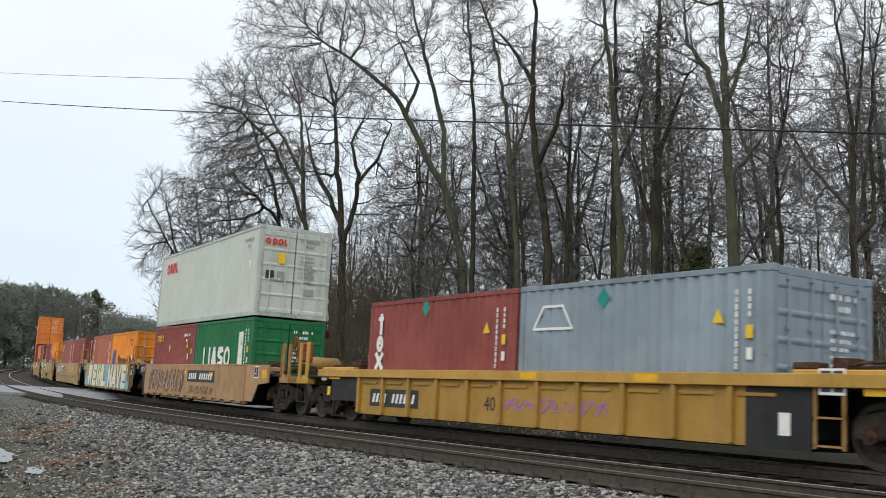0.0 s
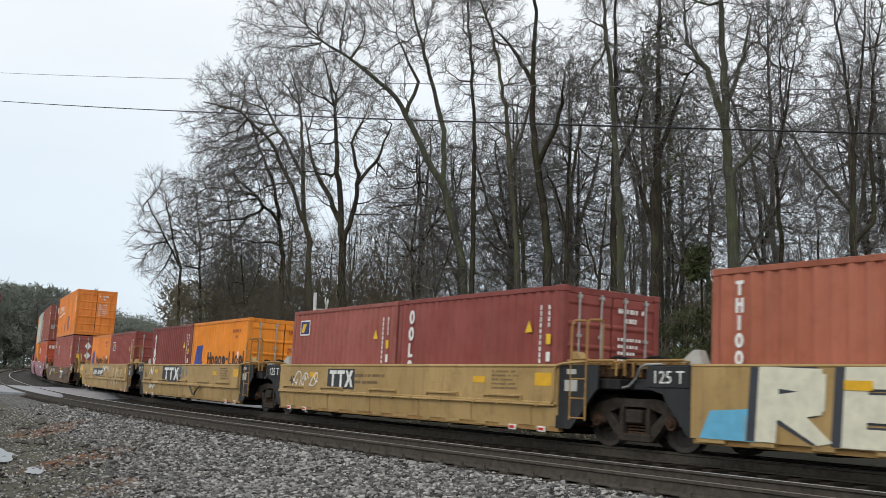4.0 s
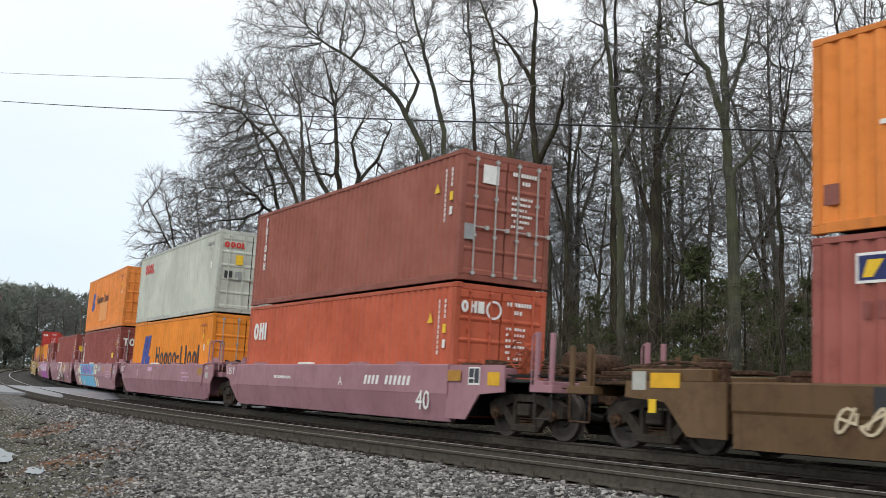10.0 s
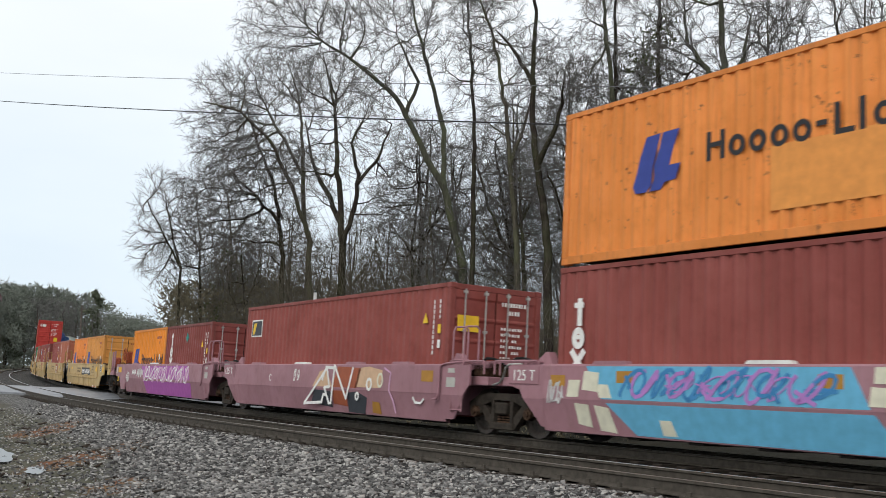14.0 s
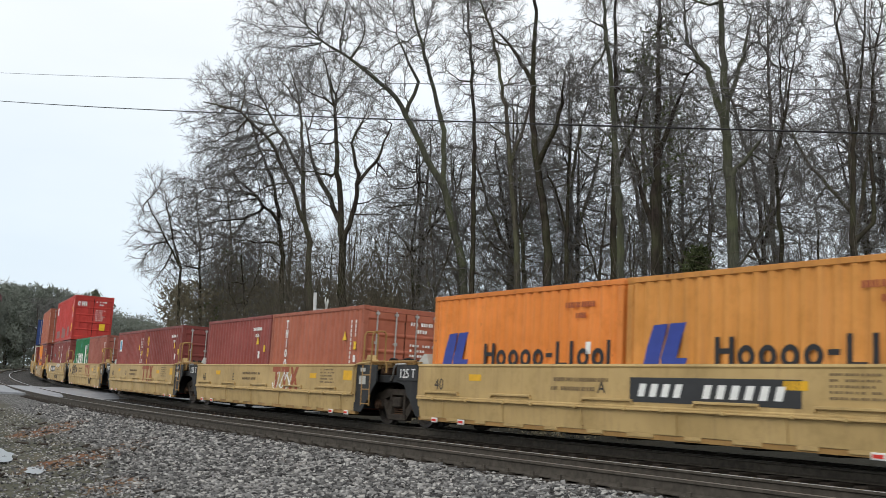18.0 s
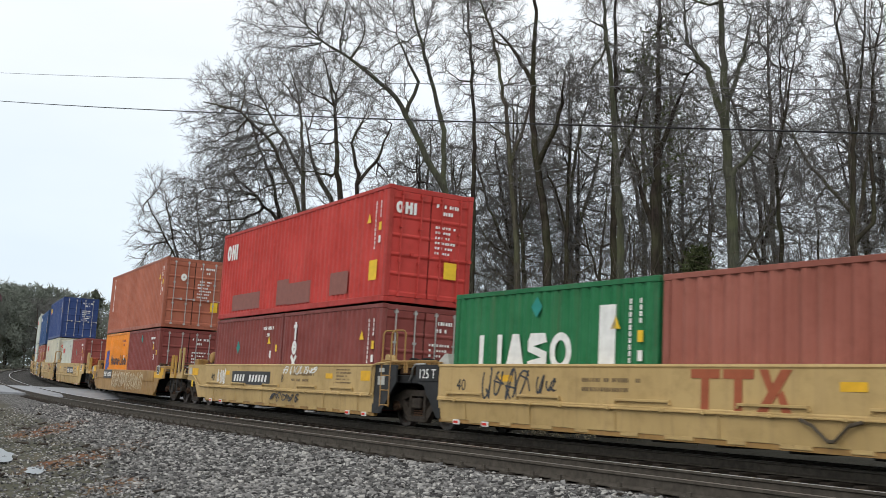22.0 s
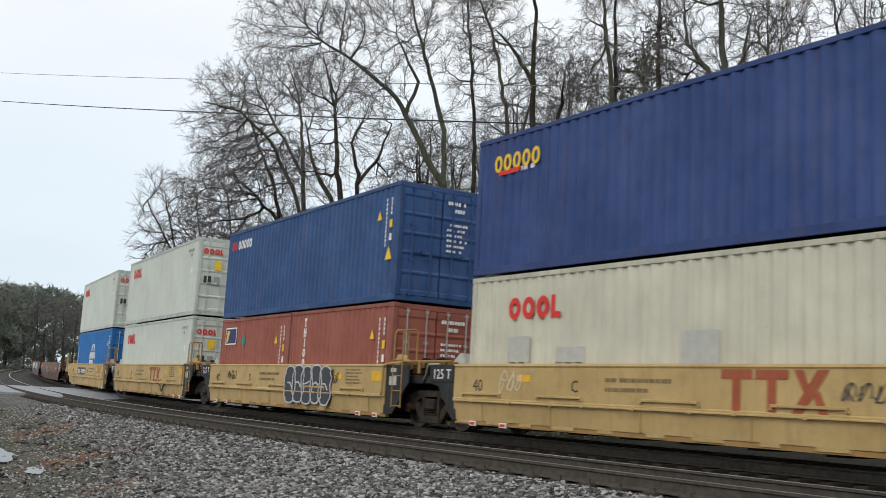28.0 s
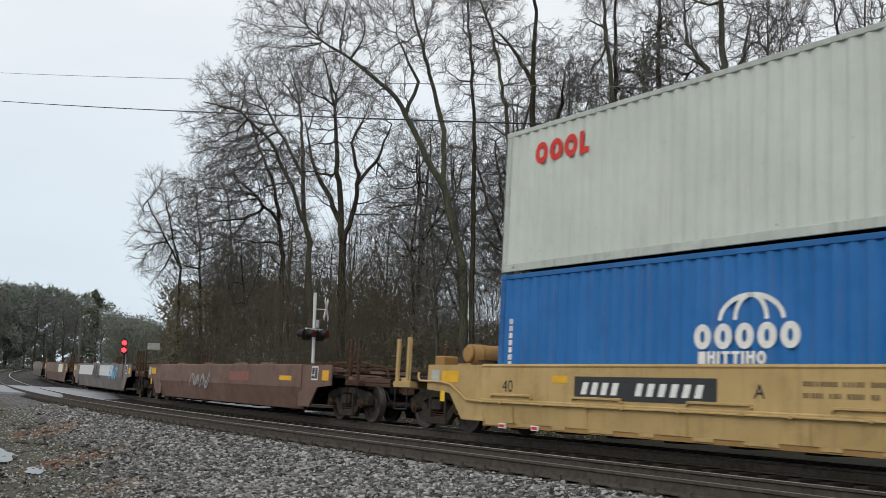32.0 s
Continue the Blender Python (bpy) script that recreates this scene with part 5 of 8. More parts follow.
stack(68.0, c40("dusky brown-red forty-foot container with hazard stickers", "dusky", emblem_square(0.7, 2.2) + [on_side("hazard_diamond", lambda: plates([[(0, -0.18), (0.17, 0), (0, 0.17), (-0.18, 0)]]), "white", 3.4, 1.88), on_side("white_label", lambda: plates([rect(-0.1, 0.1, 0.3, 0.2)]), "white", 3.2, 1.98), on_side("faded_lettering", lambda: bars([(0, 0, 11)], 0.24, 7, 0.22), "purplepatch", 0.8, 1.72), on_door("yellow_label", lambda: plates([rect(0.3, 1.1, 0.34, 0.42)]), "yellow", 0, 0.2), on_door("hazard_diamond", lambda: plates([[(0.95, 1.2), (1.15, 1.45), (0.95, 1.7), (0.75, 1.45)], [(0.95, 1.8), (1.15, 2.05), (0.95, 2.3), (0.75, 2.05)]]), "white", 0, 0.2)], seed=52),
      c40("weathered orange forty-foot container with white letter shapes", "orange_deep", [word_on("side", "company_lettering", "o  o  n  i", 0.46, 0.24, "white", 1.43, 1.70), on_side("white_swoosh", lambda: strokes([[(0, 0), (0.9, 0.02), (2.2, 0.14), (3.7, 0.16)]], 0.07), "white", 1.1, 1.46), on_side("primer_patch", lambda: plates([rect(0, 0, 1.0, 0.95)]), "purplepatch", 7.4, 0.35), on_side("primer_patch", lambda: plates([rect(0, 0, 0.4, 0.55)]), "patch", 5.35, 0.3), on_side("primer_patch", lambda: plates([rect(0, 0, 0.25, 0.3)]), "patch", 0.2, 0.4)], seed=53))

# plum five-unit car
PLUM_U = (46.85, 30.95, 15.4, -0.45, -16.2)
SLOPE = dict(y=-1.324, tilt=13.3)                # marks on the lower panel of a plum unit
blue_piece = [sill_mark("graffiti_field", lambda: plates([[(-4.65, 0.80), (0.45, 0.80), (0.16, 1.36), (-5.06, 1.36)]], 0.002), "sky", 0, 0), sill_mark("graffiti_field", lambda: plates([[(-3.9, 0.02), (0.9, 0.0), (0.5, 0.54), (-4.55, 0.54)]], 0.002), "sky", 0, 0.21, **SLOPE)]
blue_piece += [sill_mark("graffiti_block", lambda p=p: plates([p], 0.005), "cream", 0, 0) for p in ([(-5.55, 0.82), (-5.25, 0.82), (-5.2, 1.12), (-5.5, 1.12)], [(-5.15, 0.95), (-4.75, 0.92), (-4.72, 1.25), (-5.1, 1.28)], [(0.42, 0.84), (0.78, 0.84), (0.82, 1.08), (0.46, 1.1)], [(0.5, 1.14), (0.85, 1.14), (0.85, 1.36), (0.52, 1.36)], [(0.95, 0.84), (1.32, 0.86), (1.30, 1.12), (0.96, 1.1)], [(1.12, 1.16), (1.5, 1.16), (1.45, 1.36), (1.15, 1.36)], [(-4.7, 0.82), (-4.4, 0.82), (-4.5, 1.05), (-4.8, 1.05)])]
blue_piece += [sill_mark("graffiti_block", lambda p=p: plates([p], 0.005), "cream", 0, 0.21, **SLOPE) for p in ([(-5.3, 0.15), (-4.95, 0.1), (-5.0, 0.5), (-5.35, 0.52)], [(-4.75, 0.06), (-4.35, 0.03), (-4.5, 0.46), (-4.85, 0.5)], [(1.05, 0.05), (1.4, 0.05), (1.2, 0.5), (0.85, 0.52)], [(1.6, 0.08), (1.95, 0.05), (1.75, 0.42), (1.45, 0.44)], [(-3.3, 0.05), (-3.0, 0.05), (-3.1, 0.3), (-3.35, 0.3)])]
blue_piece += [scrawl(61, -4.3, 0.84, 4.3, 0.50, "deepsky", 0.06, 6, y=-1.463), scrawl(58, -3.2, 0.9, 2.6, 0.35, "lilac", 0.022, 4, y=-1.4655), scrawl(60, -4.0, 0.82, 3.9, 0.5, "lilac", 0.06, 5, y=-1.4645), scrawl(62, 1.4, 0.95, 1.1, 0.38, "silver", 0.025, 5), scrawl(59, -6.1, 0.7, 0.45, 0.4, "silver", 0.03, 3), *[sill_mark("amber_reflector", lambda: plates([rect(0, 0, w, hh)]), "amber_dull", x, z) for x, z, w, hh in ((-4.3, 1.08, 0.36, 0.13), (-0.35, 1.06, 0.42, 0.13), (3.4, 1.02, 0.42, 0.13), (5.6, 1.0, 0.6, 0.24), (-6.0, 1.0, 0.4, 0.2))], sill_mark("load_limit_writing", lambda: bars([(0, 0, 12), (0, -0.12, 15), (0, -0.24, 14)], 0.05, 73), "pink", 4.3, 0.98)]
dark_piece = [sill_mark("graffiti_fill", lambda p=p: plates([p], 0.003), c, 0, 0) for p, c in (([(-0.3, 0.82), (0.9, 0.82), (0.5, 1.28), (0.1, 1.2)], "peach"), ([(0.9, 0.82), (2.3, 0.82), (2.5, 1.3), (1.2, 1.34)], "brick"), ([(2.2, 0.84), (3.5, 0.84), (3.6, 1.25), (2.9, 1.34), (2.4, 1.3)], "peach"))]
dark_piece += [sill_mark("graffiti_fill", lambda p=p: plates([p], 0.003), c, 0, 0.21, **SLOPE) for p, c in (([(-0.5, 0.18), (0.8, 0.10), (0.8, 0.52), (-0.2, 0.54)], "char"), ([(0.9, 0.2), (1.7, 0.15), (1.7, 0.54), (0.9, 0.54)], "brick"), ([(1.7, 0.02), (2.6, 0.0), (2.8, 0.4), (2.3, 0.54), (1.8, 0.5)], "char"), ([(3.0, 0.05), (3.45, 0.02), (3.4, 0.3), (3.05, 0.32)], "amber_dull"))]
dark_piece += [sill_mark("graffiti", lambda: strokes([[(-0.75, 0.36), (0.55, 1.30), (0.75, 0.82), (0.45, 0.80), (0.8, 0.40)], [(-0.75, 0.36), (0.35, 0.42), (0.42, 0.62), (0.62, 0.62)], [(0.9, 0.40), (1.0, 1.36), (1.75, 0.55), (2.05, 1.30)], [(0.3, 1.0), (0.5, 1.32), (0.95, 1.30)]], 0.075), "white", 0, 0, y=-1.463), sill_mark("graffiti", lambda: ring(bmesh.new(), 2.95, 0.92, 0.30, 0.32, 0.07), "white", 0, 0, y=-1.464), sill_mark("graffiti", lambda: ring(bmesh.new(), 3.5, 1.02, 0.30, 0.36, 0.06), "cream", 0, 0, y=-1.4655), sill_mark("graffiti", lambda: ring(bmesh.new(), 2.35, 0.62, 0.22, 0.22, 0.06), "white", 0, 0, y=-1.463), scrawl(66, -1.6, 0.9, 0.4, 0.4, "white", 0.03, 2), sill_mark("graffiti", lambda: strokes([[(5.05, 0.66), (5.15, 0.56), (5.4, 0.55), (5.52, 0.64)]], 0.05), "white", 0, 0, y=-1.44), sill_mark("graffiti", lambda: strokes([[(3.7, 1.3), (4.0, 1.2), (3.95, 0.8), (4.2, 0.55), (4.35, 0.3)]], 0.04), "pink", 0, 0, y=-1.463)]
violet_piece = [sill_mark("graffiti_field", lambda: plates([[(-2.6, 0.82), (4.6, 0.82), (4.2, 1.34), (-3.0, 1.30)]], 0.002), "violet", 0, 0), sill_mark("graffiti_field", lambda: plates([[(-2.2, 0.0), (4.6, 0.0), (4.7, 0.52), (-2.6, 0.52)]], 0.002), "violet", 0, 0.21, **SLOPE), scrawl(67, -2.7, 0.70, 7.2, 0.62, "pink", 0.09, 9), scrawl(68, -2.4, 0.72, 6.9, 0.58, "white", 0.05, 8), scrawl(69, -3.8, 0.85, 0.9, 0.35, "silver", 0.04, 3)]
plum_rows = [
    ("faded plum end unit of a well car with white numbers", "coupler", "art", number_panel(2.3, 0.84, False, w=2.6) + [sill_mark("size_number", lambda: letters("40", 0.60), "white", 5.0, 0.42, y=-1.458), sill_mark("unit_letter", lambda: letters("A", 0.30), "white", 1.05, 0.88), sill_mark("load_limit_writing", lambda: bars([(0, 0, 16)], 0.08, 71), "white", -3.2, 1.0), sill_mark("amber_reflector", lambda: plates([rect(0, 0, 0.5, 0.22)]), "amber_dull", 6.3, 1.05)]),
    ("faded plum well car unit with white unit letter", "art", "art", [sill_mark("unit_letter", lambda: letters("E", 0.30), "white", -3.9, 0.92), sill_mark("load_limit_writing", lambda: bars([(0, 0, 12), (0, -0.14, 15), (0, -0.28, 13)], 0.06, 72), "pink", 3.3, 1.05), sill_mark("amber_reflector", lambda: plates([rect(0, 0, 0.55, 0.24)]), "amber_dull", 5.5, 1.02), sill_mark("number_panel", lambda: plates([rect(0, 0, 0.7, 0.16)]), "pink", -2.0, 1.12)]),
    ("faded plum well car unit with blue and cream graffiti", "art", "art", blue_piece),
    ("faded plum well car unit with looping graffiti", "art", "art", dark_piece + [sill_mark("unit_letter", lambda: letters("C", 0.28), "white", -3.4, 0.92), sill_mark("amber_reflector", lambda: plates([rect(0, 0, 0.5, 0.24)]), "amber_dull", 5.4, 1.02)]),
    ("faded plum end unit of a well car with violet graffiti", "art", "coupler", number_panel(-4.9, 0.86, False, w=2.4) + [sill_mark("size_number", lambda: letters("40", 0.64), "white", -5.95, 0.62, y=-1.462)] + violet_piece),
]
for (lab, fr, re, mk), u in zip(plum_rows, PLUM_U):
    aboard(well_unit(lab, "plum", "plum", fr, re, list(mk) + (end_number(y=-1.476) if re == "art" else []), brake=(1, -1), dark="black"), u)
stack(PLUM_U[0], c40("faded red-orange forty-foot container with white emblem", "coral", [word_on("side", "company_emblem", "oni", 0.52, 0.25, "white", 0.45, 1.85), word_on("door", "door_emblem", "on#", 0.26, 0.25, "white", 0.15, 2.25), on_door("round_emblem", lambda: ring(bmesh.new(), 0.95, 0.13, 0.42, 0.42, 0.05), "white", 0.05, 2.22)], h=H9, seed=81),
      c40("red-brown forty-foot container with white lettering column", "brown", [tall("Tnioon", 0.235, "white", 0.85, 2.74), on_door("white_label", lambda: plates([rect(0.55, 0, 0.42, 0.42)]), "white", 0, 2.2), on_door("pale_notice", lambda: plates([rect(0.12, 0, 0.25, 0.35)]), "grey", 0, 0.9)], seed=82))
stack(PLUM_U[1], c40("orange forty-foot container with large emblem and black lettering", "orange", hapag(1.55, 1.74, 0.85, 0.79, 4.30, 1.02), column=False, ink_name="brick", seed=83),
      c40("weathered pale grey forty-foot container with red letter shapes", "palegrey", oocl(0.95, 2.08), column=False, ink_name="grey", warn=False, seed=84))
stack(PLUM_U[2], c40("maroon forty-foot container with white letter shapes", "maroon", [TEX(), word_on("door", "door_emblem", "Toi", 0.36, 0.22, "white", 0.16, 2.0), on_side("yellow_label", lambda: plates([rect(0, 0, 0.55, 0.24)]), "yellow", 10.1, 1.42)], seed=85),
      c40("rust-spotted orange forty-foot container with emblem", "orange_worn", hapag(1.05, 1.84, 1.10, 0.48, 3.49, 1.42) + [on_side("repaint_patch", lambda: plates([rect(0, 0, 2.5, 1.0)], 0.002), "dullorange", 4.75, 0.45), on_door("yellow_label", lambda: plates([rect(1.35, 0.0, 0.28, 0.42), rect(1.78, 0.0, 0.36, 0.42), rect(1.35, 0.55, 0.28, 0.42), rect(1.78, 0.55, 0.36, 0.42)]), "yellow", 0.0, 1.05)], column=False, ink_name="brick", seed=86))
stack(PLUM_U[3], c40("maroon forty-foot container with a small square emblem", "maroon", emblem_square(0.45, 1.95, ("white", "char", "yellow"), 0.85, 0.52) + [on_door("door_emblem", lambda: plates([rect(0.2, 0, 0.55, 0.35)]), "yellow", 0.0, 1.85)], seed=87))
stack(PLUM_U[4], (hl20(88), red20(89, "maroon_dark", [TEX(0.9), teal(3.0, 2.1)])))

# newer tan five-unit car
NEW_U = (-36.15, -51.65, -67.15, -82.65, -98.05)
new_rows = [
    ("clean tan end unit of a well car with black number panel", "coupler", "art", number_panel(0.35, 0.78, w=3.4) + usual_marks(91, "A", letter_x=-0.45)),
    ("tan well car unit with brick-red emblem under white scrawl", "art", "art", usual_marks(92, "E") + emblem_word(0.85, 0.68, "brick", 0.64) + [scrawl(93, 0.9, 0.62, 1.4, 0.65, "white", 0.035, 3)]),
    ("tan well car unit with brick-red slanted emblem", "art", "art", usual_marks(94, "D") + emblem_word(0.85, 0.68, "brick", 0.64)),
    ("tan well car unit with emblem and black scribbles", "art", "art", usual_marks(95, "C") + [sag(2.9)] + emblem_word(0.85, 0.68, "brick", 0.64) + [scrawl(96, -4.7, 0.72, 1.5, 0.6, "char", 0.035, 4), scrawl(97, -3.0, 0.85, 0.6, 0.35, "char", 0.03, 2)]),
    ("tan end unit of a well car with white scribbles", "art", "coupler", number_panel(-3.55, 0.78) + usual_marks(98, "B", letter_x=0.55) + [scrawl(99, -4.98, 0.72, 0.8, 0.55, "white", 0.03, 4), scrawl(100, 0.6, 1.12, 2.4, 0.25, "white", 0.03, 5), scrawl(101, -0.2, 0.35, 2.2, 0.25, "char", 0.03, 5)]),
]
for (lab, fr, re, mk), u in zip(new_rows, NEW_U):
    aboard(well_unit(lab, "tan", "tan", fr, re, list(mk) + (end_number() if re == "art" else []), brake=(1, -1)), u)
stack(NEW_U[0], (hl20(111, shade="orange_deep"), hl20(112, shade="orange_dull")))
stack(NEW_U[1], (red20(113, "maroon", column=False), red20(114, "triton", [tall("Tnioon", 0.235, "white", 1.20, 2.42)], "red-brown twenty-foot container with lettering column")))
stack(NEW_U[2], (red20(115, "maroon", [on_side("white_label", lambda: plates([rect(0, 0, 0.55, 0.55)]), "white", 0.55, 1.7), on_side("blue_drop", lambda: plates([rect(0.1, 0.08, 0.35, 0.40)], 0.007), "sky", 0.55, 1.7)]), red20(116, "maroon_dark", [tall("ooLo", 0.40, "amber", 0.6, 2.35)], "maroon twenty-foot container with yellow lettering column", column=False)))
stack(NEW_U[3], (c20("green twenty-foot container with large white lettering", "green", [word_on("side", "company_lettering", "i iASO", 0.72, 0.2, "white", 0.95, 0.98), on_side("white_strip", lambda: plates([rect(0, 0, 0.42, 1.1)]), "white", 4.6, 1.05), teal(2.8, 2.2)], seed=117), red20(118, "brown", (), "plain red-brown twenty-foot container in the well")))
stack(NEW_U[4], (red20(119, "maroon_dark", [teal(2.3, 1.65)], column=False), red20(120, "maroon_dark", [TEX(0.85)])),
      c40("bright red forty-foot container with primer patches", "red", [word_on("side", "company_emblem", "oni", 0.52, 0.25, "white", 0.45, 1.95), on_side("primer_patch", lambda: plates([rect(1.3, 0.22, 2.5, 0.52), rect(5.2, 0.22, 0.9, 0.75), rect(6.1, 0.2, 1.6, 0.62), rect(9.0, 0.30, 1.1, 0.60)]), "patch", 0, 0, "dull primer patches"), on_side("yellow_label", lambda: plates([rect(0, 0, 0.42, 0.5)]), "yellow", 11.3, 0.55), word_on("door", "door_emblem", "oni", 0.3, 0.25, "white", 0.2, 2.2), on_door("yellow_label", lambda: plates([rect(1.65, 0.6, 0.36, 0.42)]), "yellow", 0, 0.1)], seed=121))

# single dirty yellow car
aboard(well_unit("dirty yellow-tan well car with pale graffiti loops", "low", "tan_dirty", "coupler", "coupler", number_panel(-4.55, 0.72, w=2.1) + [scrawl(131, -2.3, 0.30, 3.0, 0.78, "tanline", 0.026, 7), scrawl(132, 0.9, 0.25, 3.8, 0.8, "tanline", 0.026, 8), scrawl(134, -2.0, 0.35, 6.4, 0.7, "tanline", 0.022, 9), sill_mark("size_number", lambda: letters("40", 0.42), "black", -6.8, 0.72), sill_mark("amber_reflector", lambda: plates([rect(0, 0, 1.6, 0.22)]), "amber", 6.4, 0.86, y=-1.43)], half=6.6, brake=(-1,), rail="tan_yellow"), -117.95)
stack(-117.95, (hl20(132, shade="orange"), red20(133, "maroon_dark", [teal(2.75, 2.2)], column=False)),
      c40("red-brown forty-foot container with white lettering column", "triton", [tall("Tnioon", 0.235, "white", 1.00, 2.74), on_door("pale_disc", lambda: ring(bmesh.new(), 0.75, 0.1, 0.24, 0.3, 0.1), "white", 0, 2.0), on_door("yellow_label", lambda: plates([rect(1.95, 0.0, 0.30, 0.40)]), "yellow", 0, 0.75)], seed=134))

# last loaded five-unit car
LAST_U = (-137.85, -153.3, -168.75, -184.45, -199.95)
last_rows = [
    ("tan end unit of a well car with black number panel", "coupler", "art", number_panel(0.35, 0.78, w=3.3) + usual_marks(141, "B", letter_x=-0.4)),
    ("tan well car unit with brick-red emblem and tags", "art", "art", usual_marks(142, "C") + emblem_word(0.85, 0.68, "brick", 0.64) + [scrawl(143, -4.7, 0.82, 0.7, 0.45, "tanline", 0.03, 3), scrawl(144, 2.9, 0.88, 1.0, 0.30, "char", 0.018, 4)]),
    ("tan well car unit with silver and charcoal bubble graffiti", "art", "art", usual_marks(145, "D") + [m_ for i in range(5) for m_ in bubble(0.75 + 0.58 * i, 0.84 + 0.03 * (i % 2), 0.36, 0.50, 146 + i)] + [scrawl(147, -4.5, 0.92, 0.8, 0.3, "char", 0.03, 4), scrawl(148, 2.6, 0.85, 1.2, 0.4, "char", 0.03, 4)]),
    ("tan well car unit with brick-red emblem and a sagging pipe", "art", "art", usual_marks(149, "E") + [sag(2.9)] + emblem_word(0.85, 0.66, "brick", 0.62)),
    ("tan end unit of a well car with wide number panel", "art", "coupler", number_panel(-3.49, 0.78) + usual_marks(150, "A", letter_x=0.45)),
]
for (lab, fr, re, mk), u in zip(last_rows, LAST_U):
    aboard(well_unit(lab, "tan", "tan", fr, re, list(mk) + (end_number() if re == "art" else []), brake=(1, -1)), u)
stack(LAST_U[0], (c20("pale grey twenty-foot container with small red letter shapes", "palegrey", [word_on("side", "company_lettering", "OOOL", 0.34, 0.27, "red", 0.6, 1.75)], column=False, ink_name="grey", warn=False, seed=151), red20(152, "maroon", [teal(2.4, 1.8)], column=False)))
stack(LAST_U[1], c40("cream forty-foot container with red letter shapes", "cream", oocl(1.29, 1.98) + [on_side("grey_patch", lambda: plates([rect(1.3, 1.15, 0.7, 0.5)]), "palepatch", 0, 0), on_side("grey_patch", lambda: plates([rect(2.8, 1.15, 0.8, 0.28)]), "palepatch", 0, 0), on_side("grey_patch", lambda: plates([rect(5.9, 1.1, 0.8, 0.55)]), "palepatch", 0, 0)], column=False, ink_name="grey", warn=False, seed=153),
      c40("navy forty-foot container with yellow letter shapes", "navy", [word_on("side", "company_lettering", "ooooo", 0.36, 0.2, "yellow", 0.59, 2.12), on_side("red_white_strap", lambda: plates([rect(0.3, 0, 0.7, 0.1, 0.1)]), "red", 0.4, 2.05), on_side("small_writing", lambda: bars([(1.1, 0, 6)], 0.09, 4), "white", 0.4, 2.05)], seed=154))
stack(LAST_U[2], (red20(155, "brown", emblem_square(0.45, 1.75, ("white", "navy", "yellow"), 1.05, 0.55) + [teal(2.2, 1.85)]), red20(156, "brown", [tall("Tnioon", 0.235, "white", 1.0, 2.42)], "red-brown twenty-foot container with lettering column")),
      c40("faded blue forty-foot container with white letter shapes", "steelblue", [word_on("side", "company_lettering", "oo", 0.30, 0.25, "red", 0.35, 2.25), word_on("side", "company_lettering", "ooooo", 0.30, 0.22, "white", 0.95, 2.25), on_side("warning_triangle", lambda: plates([[(11.55, 1.0), (11.9, 1.0), (11.72, 1.32)]]), "yellow", 0, 0)], seed=157))
stack(LAST_U[3], c40("pale grey forty-foot container with red letter shapes", "white", oocl(0.95, 2.02), column=False, ink_name="grey", warn=False, seed=158),
      c40("pale grey forty-foot container with red letter shapes", "white", oocl(0.95, 2.08), column=False, ink_name="grey", warn=False, seed=159))


def globe_arcs():
    """Ribs of a half globe, each a bent band."""
    arc = [0.12 + (math.pi / 2 - 0.12) * i / 12 for i in range(13)]
    return [on_side("globe_rib", lambda k=k: strokes([[(0.60 * k * math.cos(a), 0.40 * math.sin(a)) for a in arc]], 0.075), "white", 6.29, 1.76) for k in (1.0, 0.5, -0.5, -1.0)]


stack(LAST_U[4], c40("bright blue forty-foot container with white globe emblem", "blue", [*globe_arcs(), word_on("side", "company_lettering", "ooooo", 0.40, 0.26, "white", 5.17, 1.34, wide=1.22), word_on("side", "company_lettering", "#niTTino", 0.20, 0.24, "white", 5.27, 1.11, wide=1.2), on_side("identity_column", lambda: columns([(0.35, 1.9, 8)], 0.14, 0.1, 6), "white", 0, 0)], seed=161),
      c40("pale grey forty-foot container with red letter shapes", "white", oocl(0.95, 2.08), column=False, ink_name="grey", warn=False, seed=162))

# empty cars at the tail
EMPTY_U = (-222.0, -243.6, -265.2, -286.8)
empty_marks = (
    [sill_mark("number_panel", lambda: plates([rect(0, 0, 1.8, 0.28)]), "patch", 1.2, 0.9), scrawl(171, -3.2, 0.6, 2.4, 0.5, "grey", 0.05, 4), sill_mark("amber_reflector", lambda: plates([rect(0, 0, 0.9, 0.13)]), "amber", 5.6, 0.95)],
    [sill_mark("graffiti_field", lambda: plates([rect(-6.5, 0.82, 5.0, 0.5, 0.2), rect(0.3, 0.82, 4.2, 0.5, 0.1)], 0.002), "silver", 0, 0), scrawl(172, -1.6, 0.7, 2.4, 0.6, "char", 0.1, 3), scrawl(173, 3.5, 0.7, 2.4, 0.6, "sky", 0.08, 3)],
    [sill_mark("graffiti_field", lambda: plates([rect(3.2, 0.82, 3.0, 0.5, 0.1)], 0.002), "cream", 0, 0)],
    [],
)
for u, body, mk in zip(EMPTY_U, ("rustcar", "greycar", "rustcar", "greycar"), empty_marks):
    aboard(well_unit("rusty brown well car with an empty well", "plum", body, "coupler", "coupler", list(mk), half=7.2, dark="dark", shift=0.8, rail="rustpart"), u)

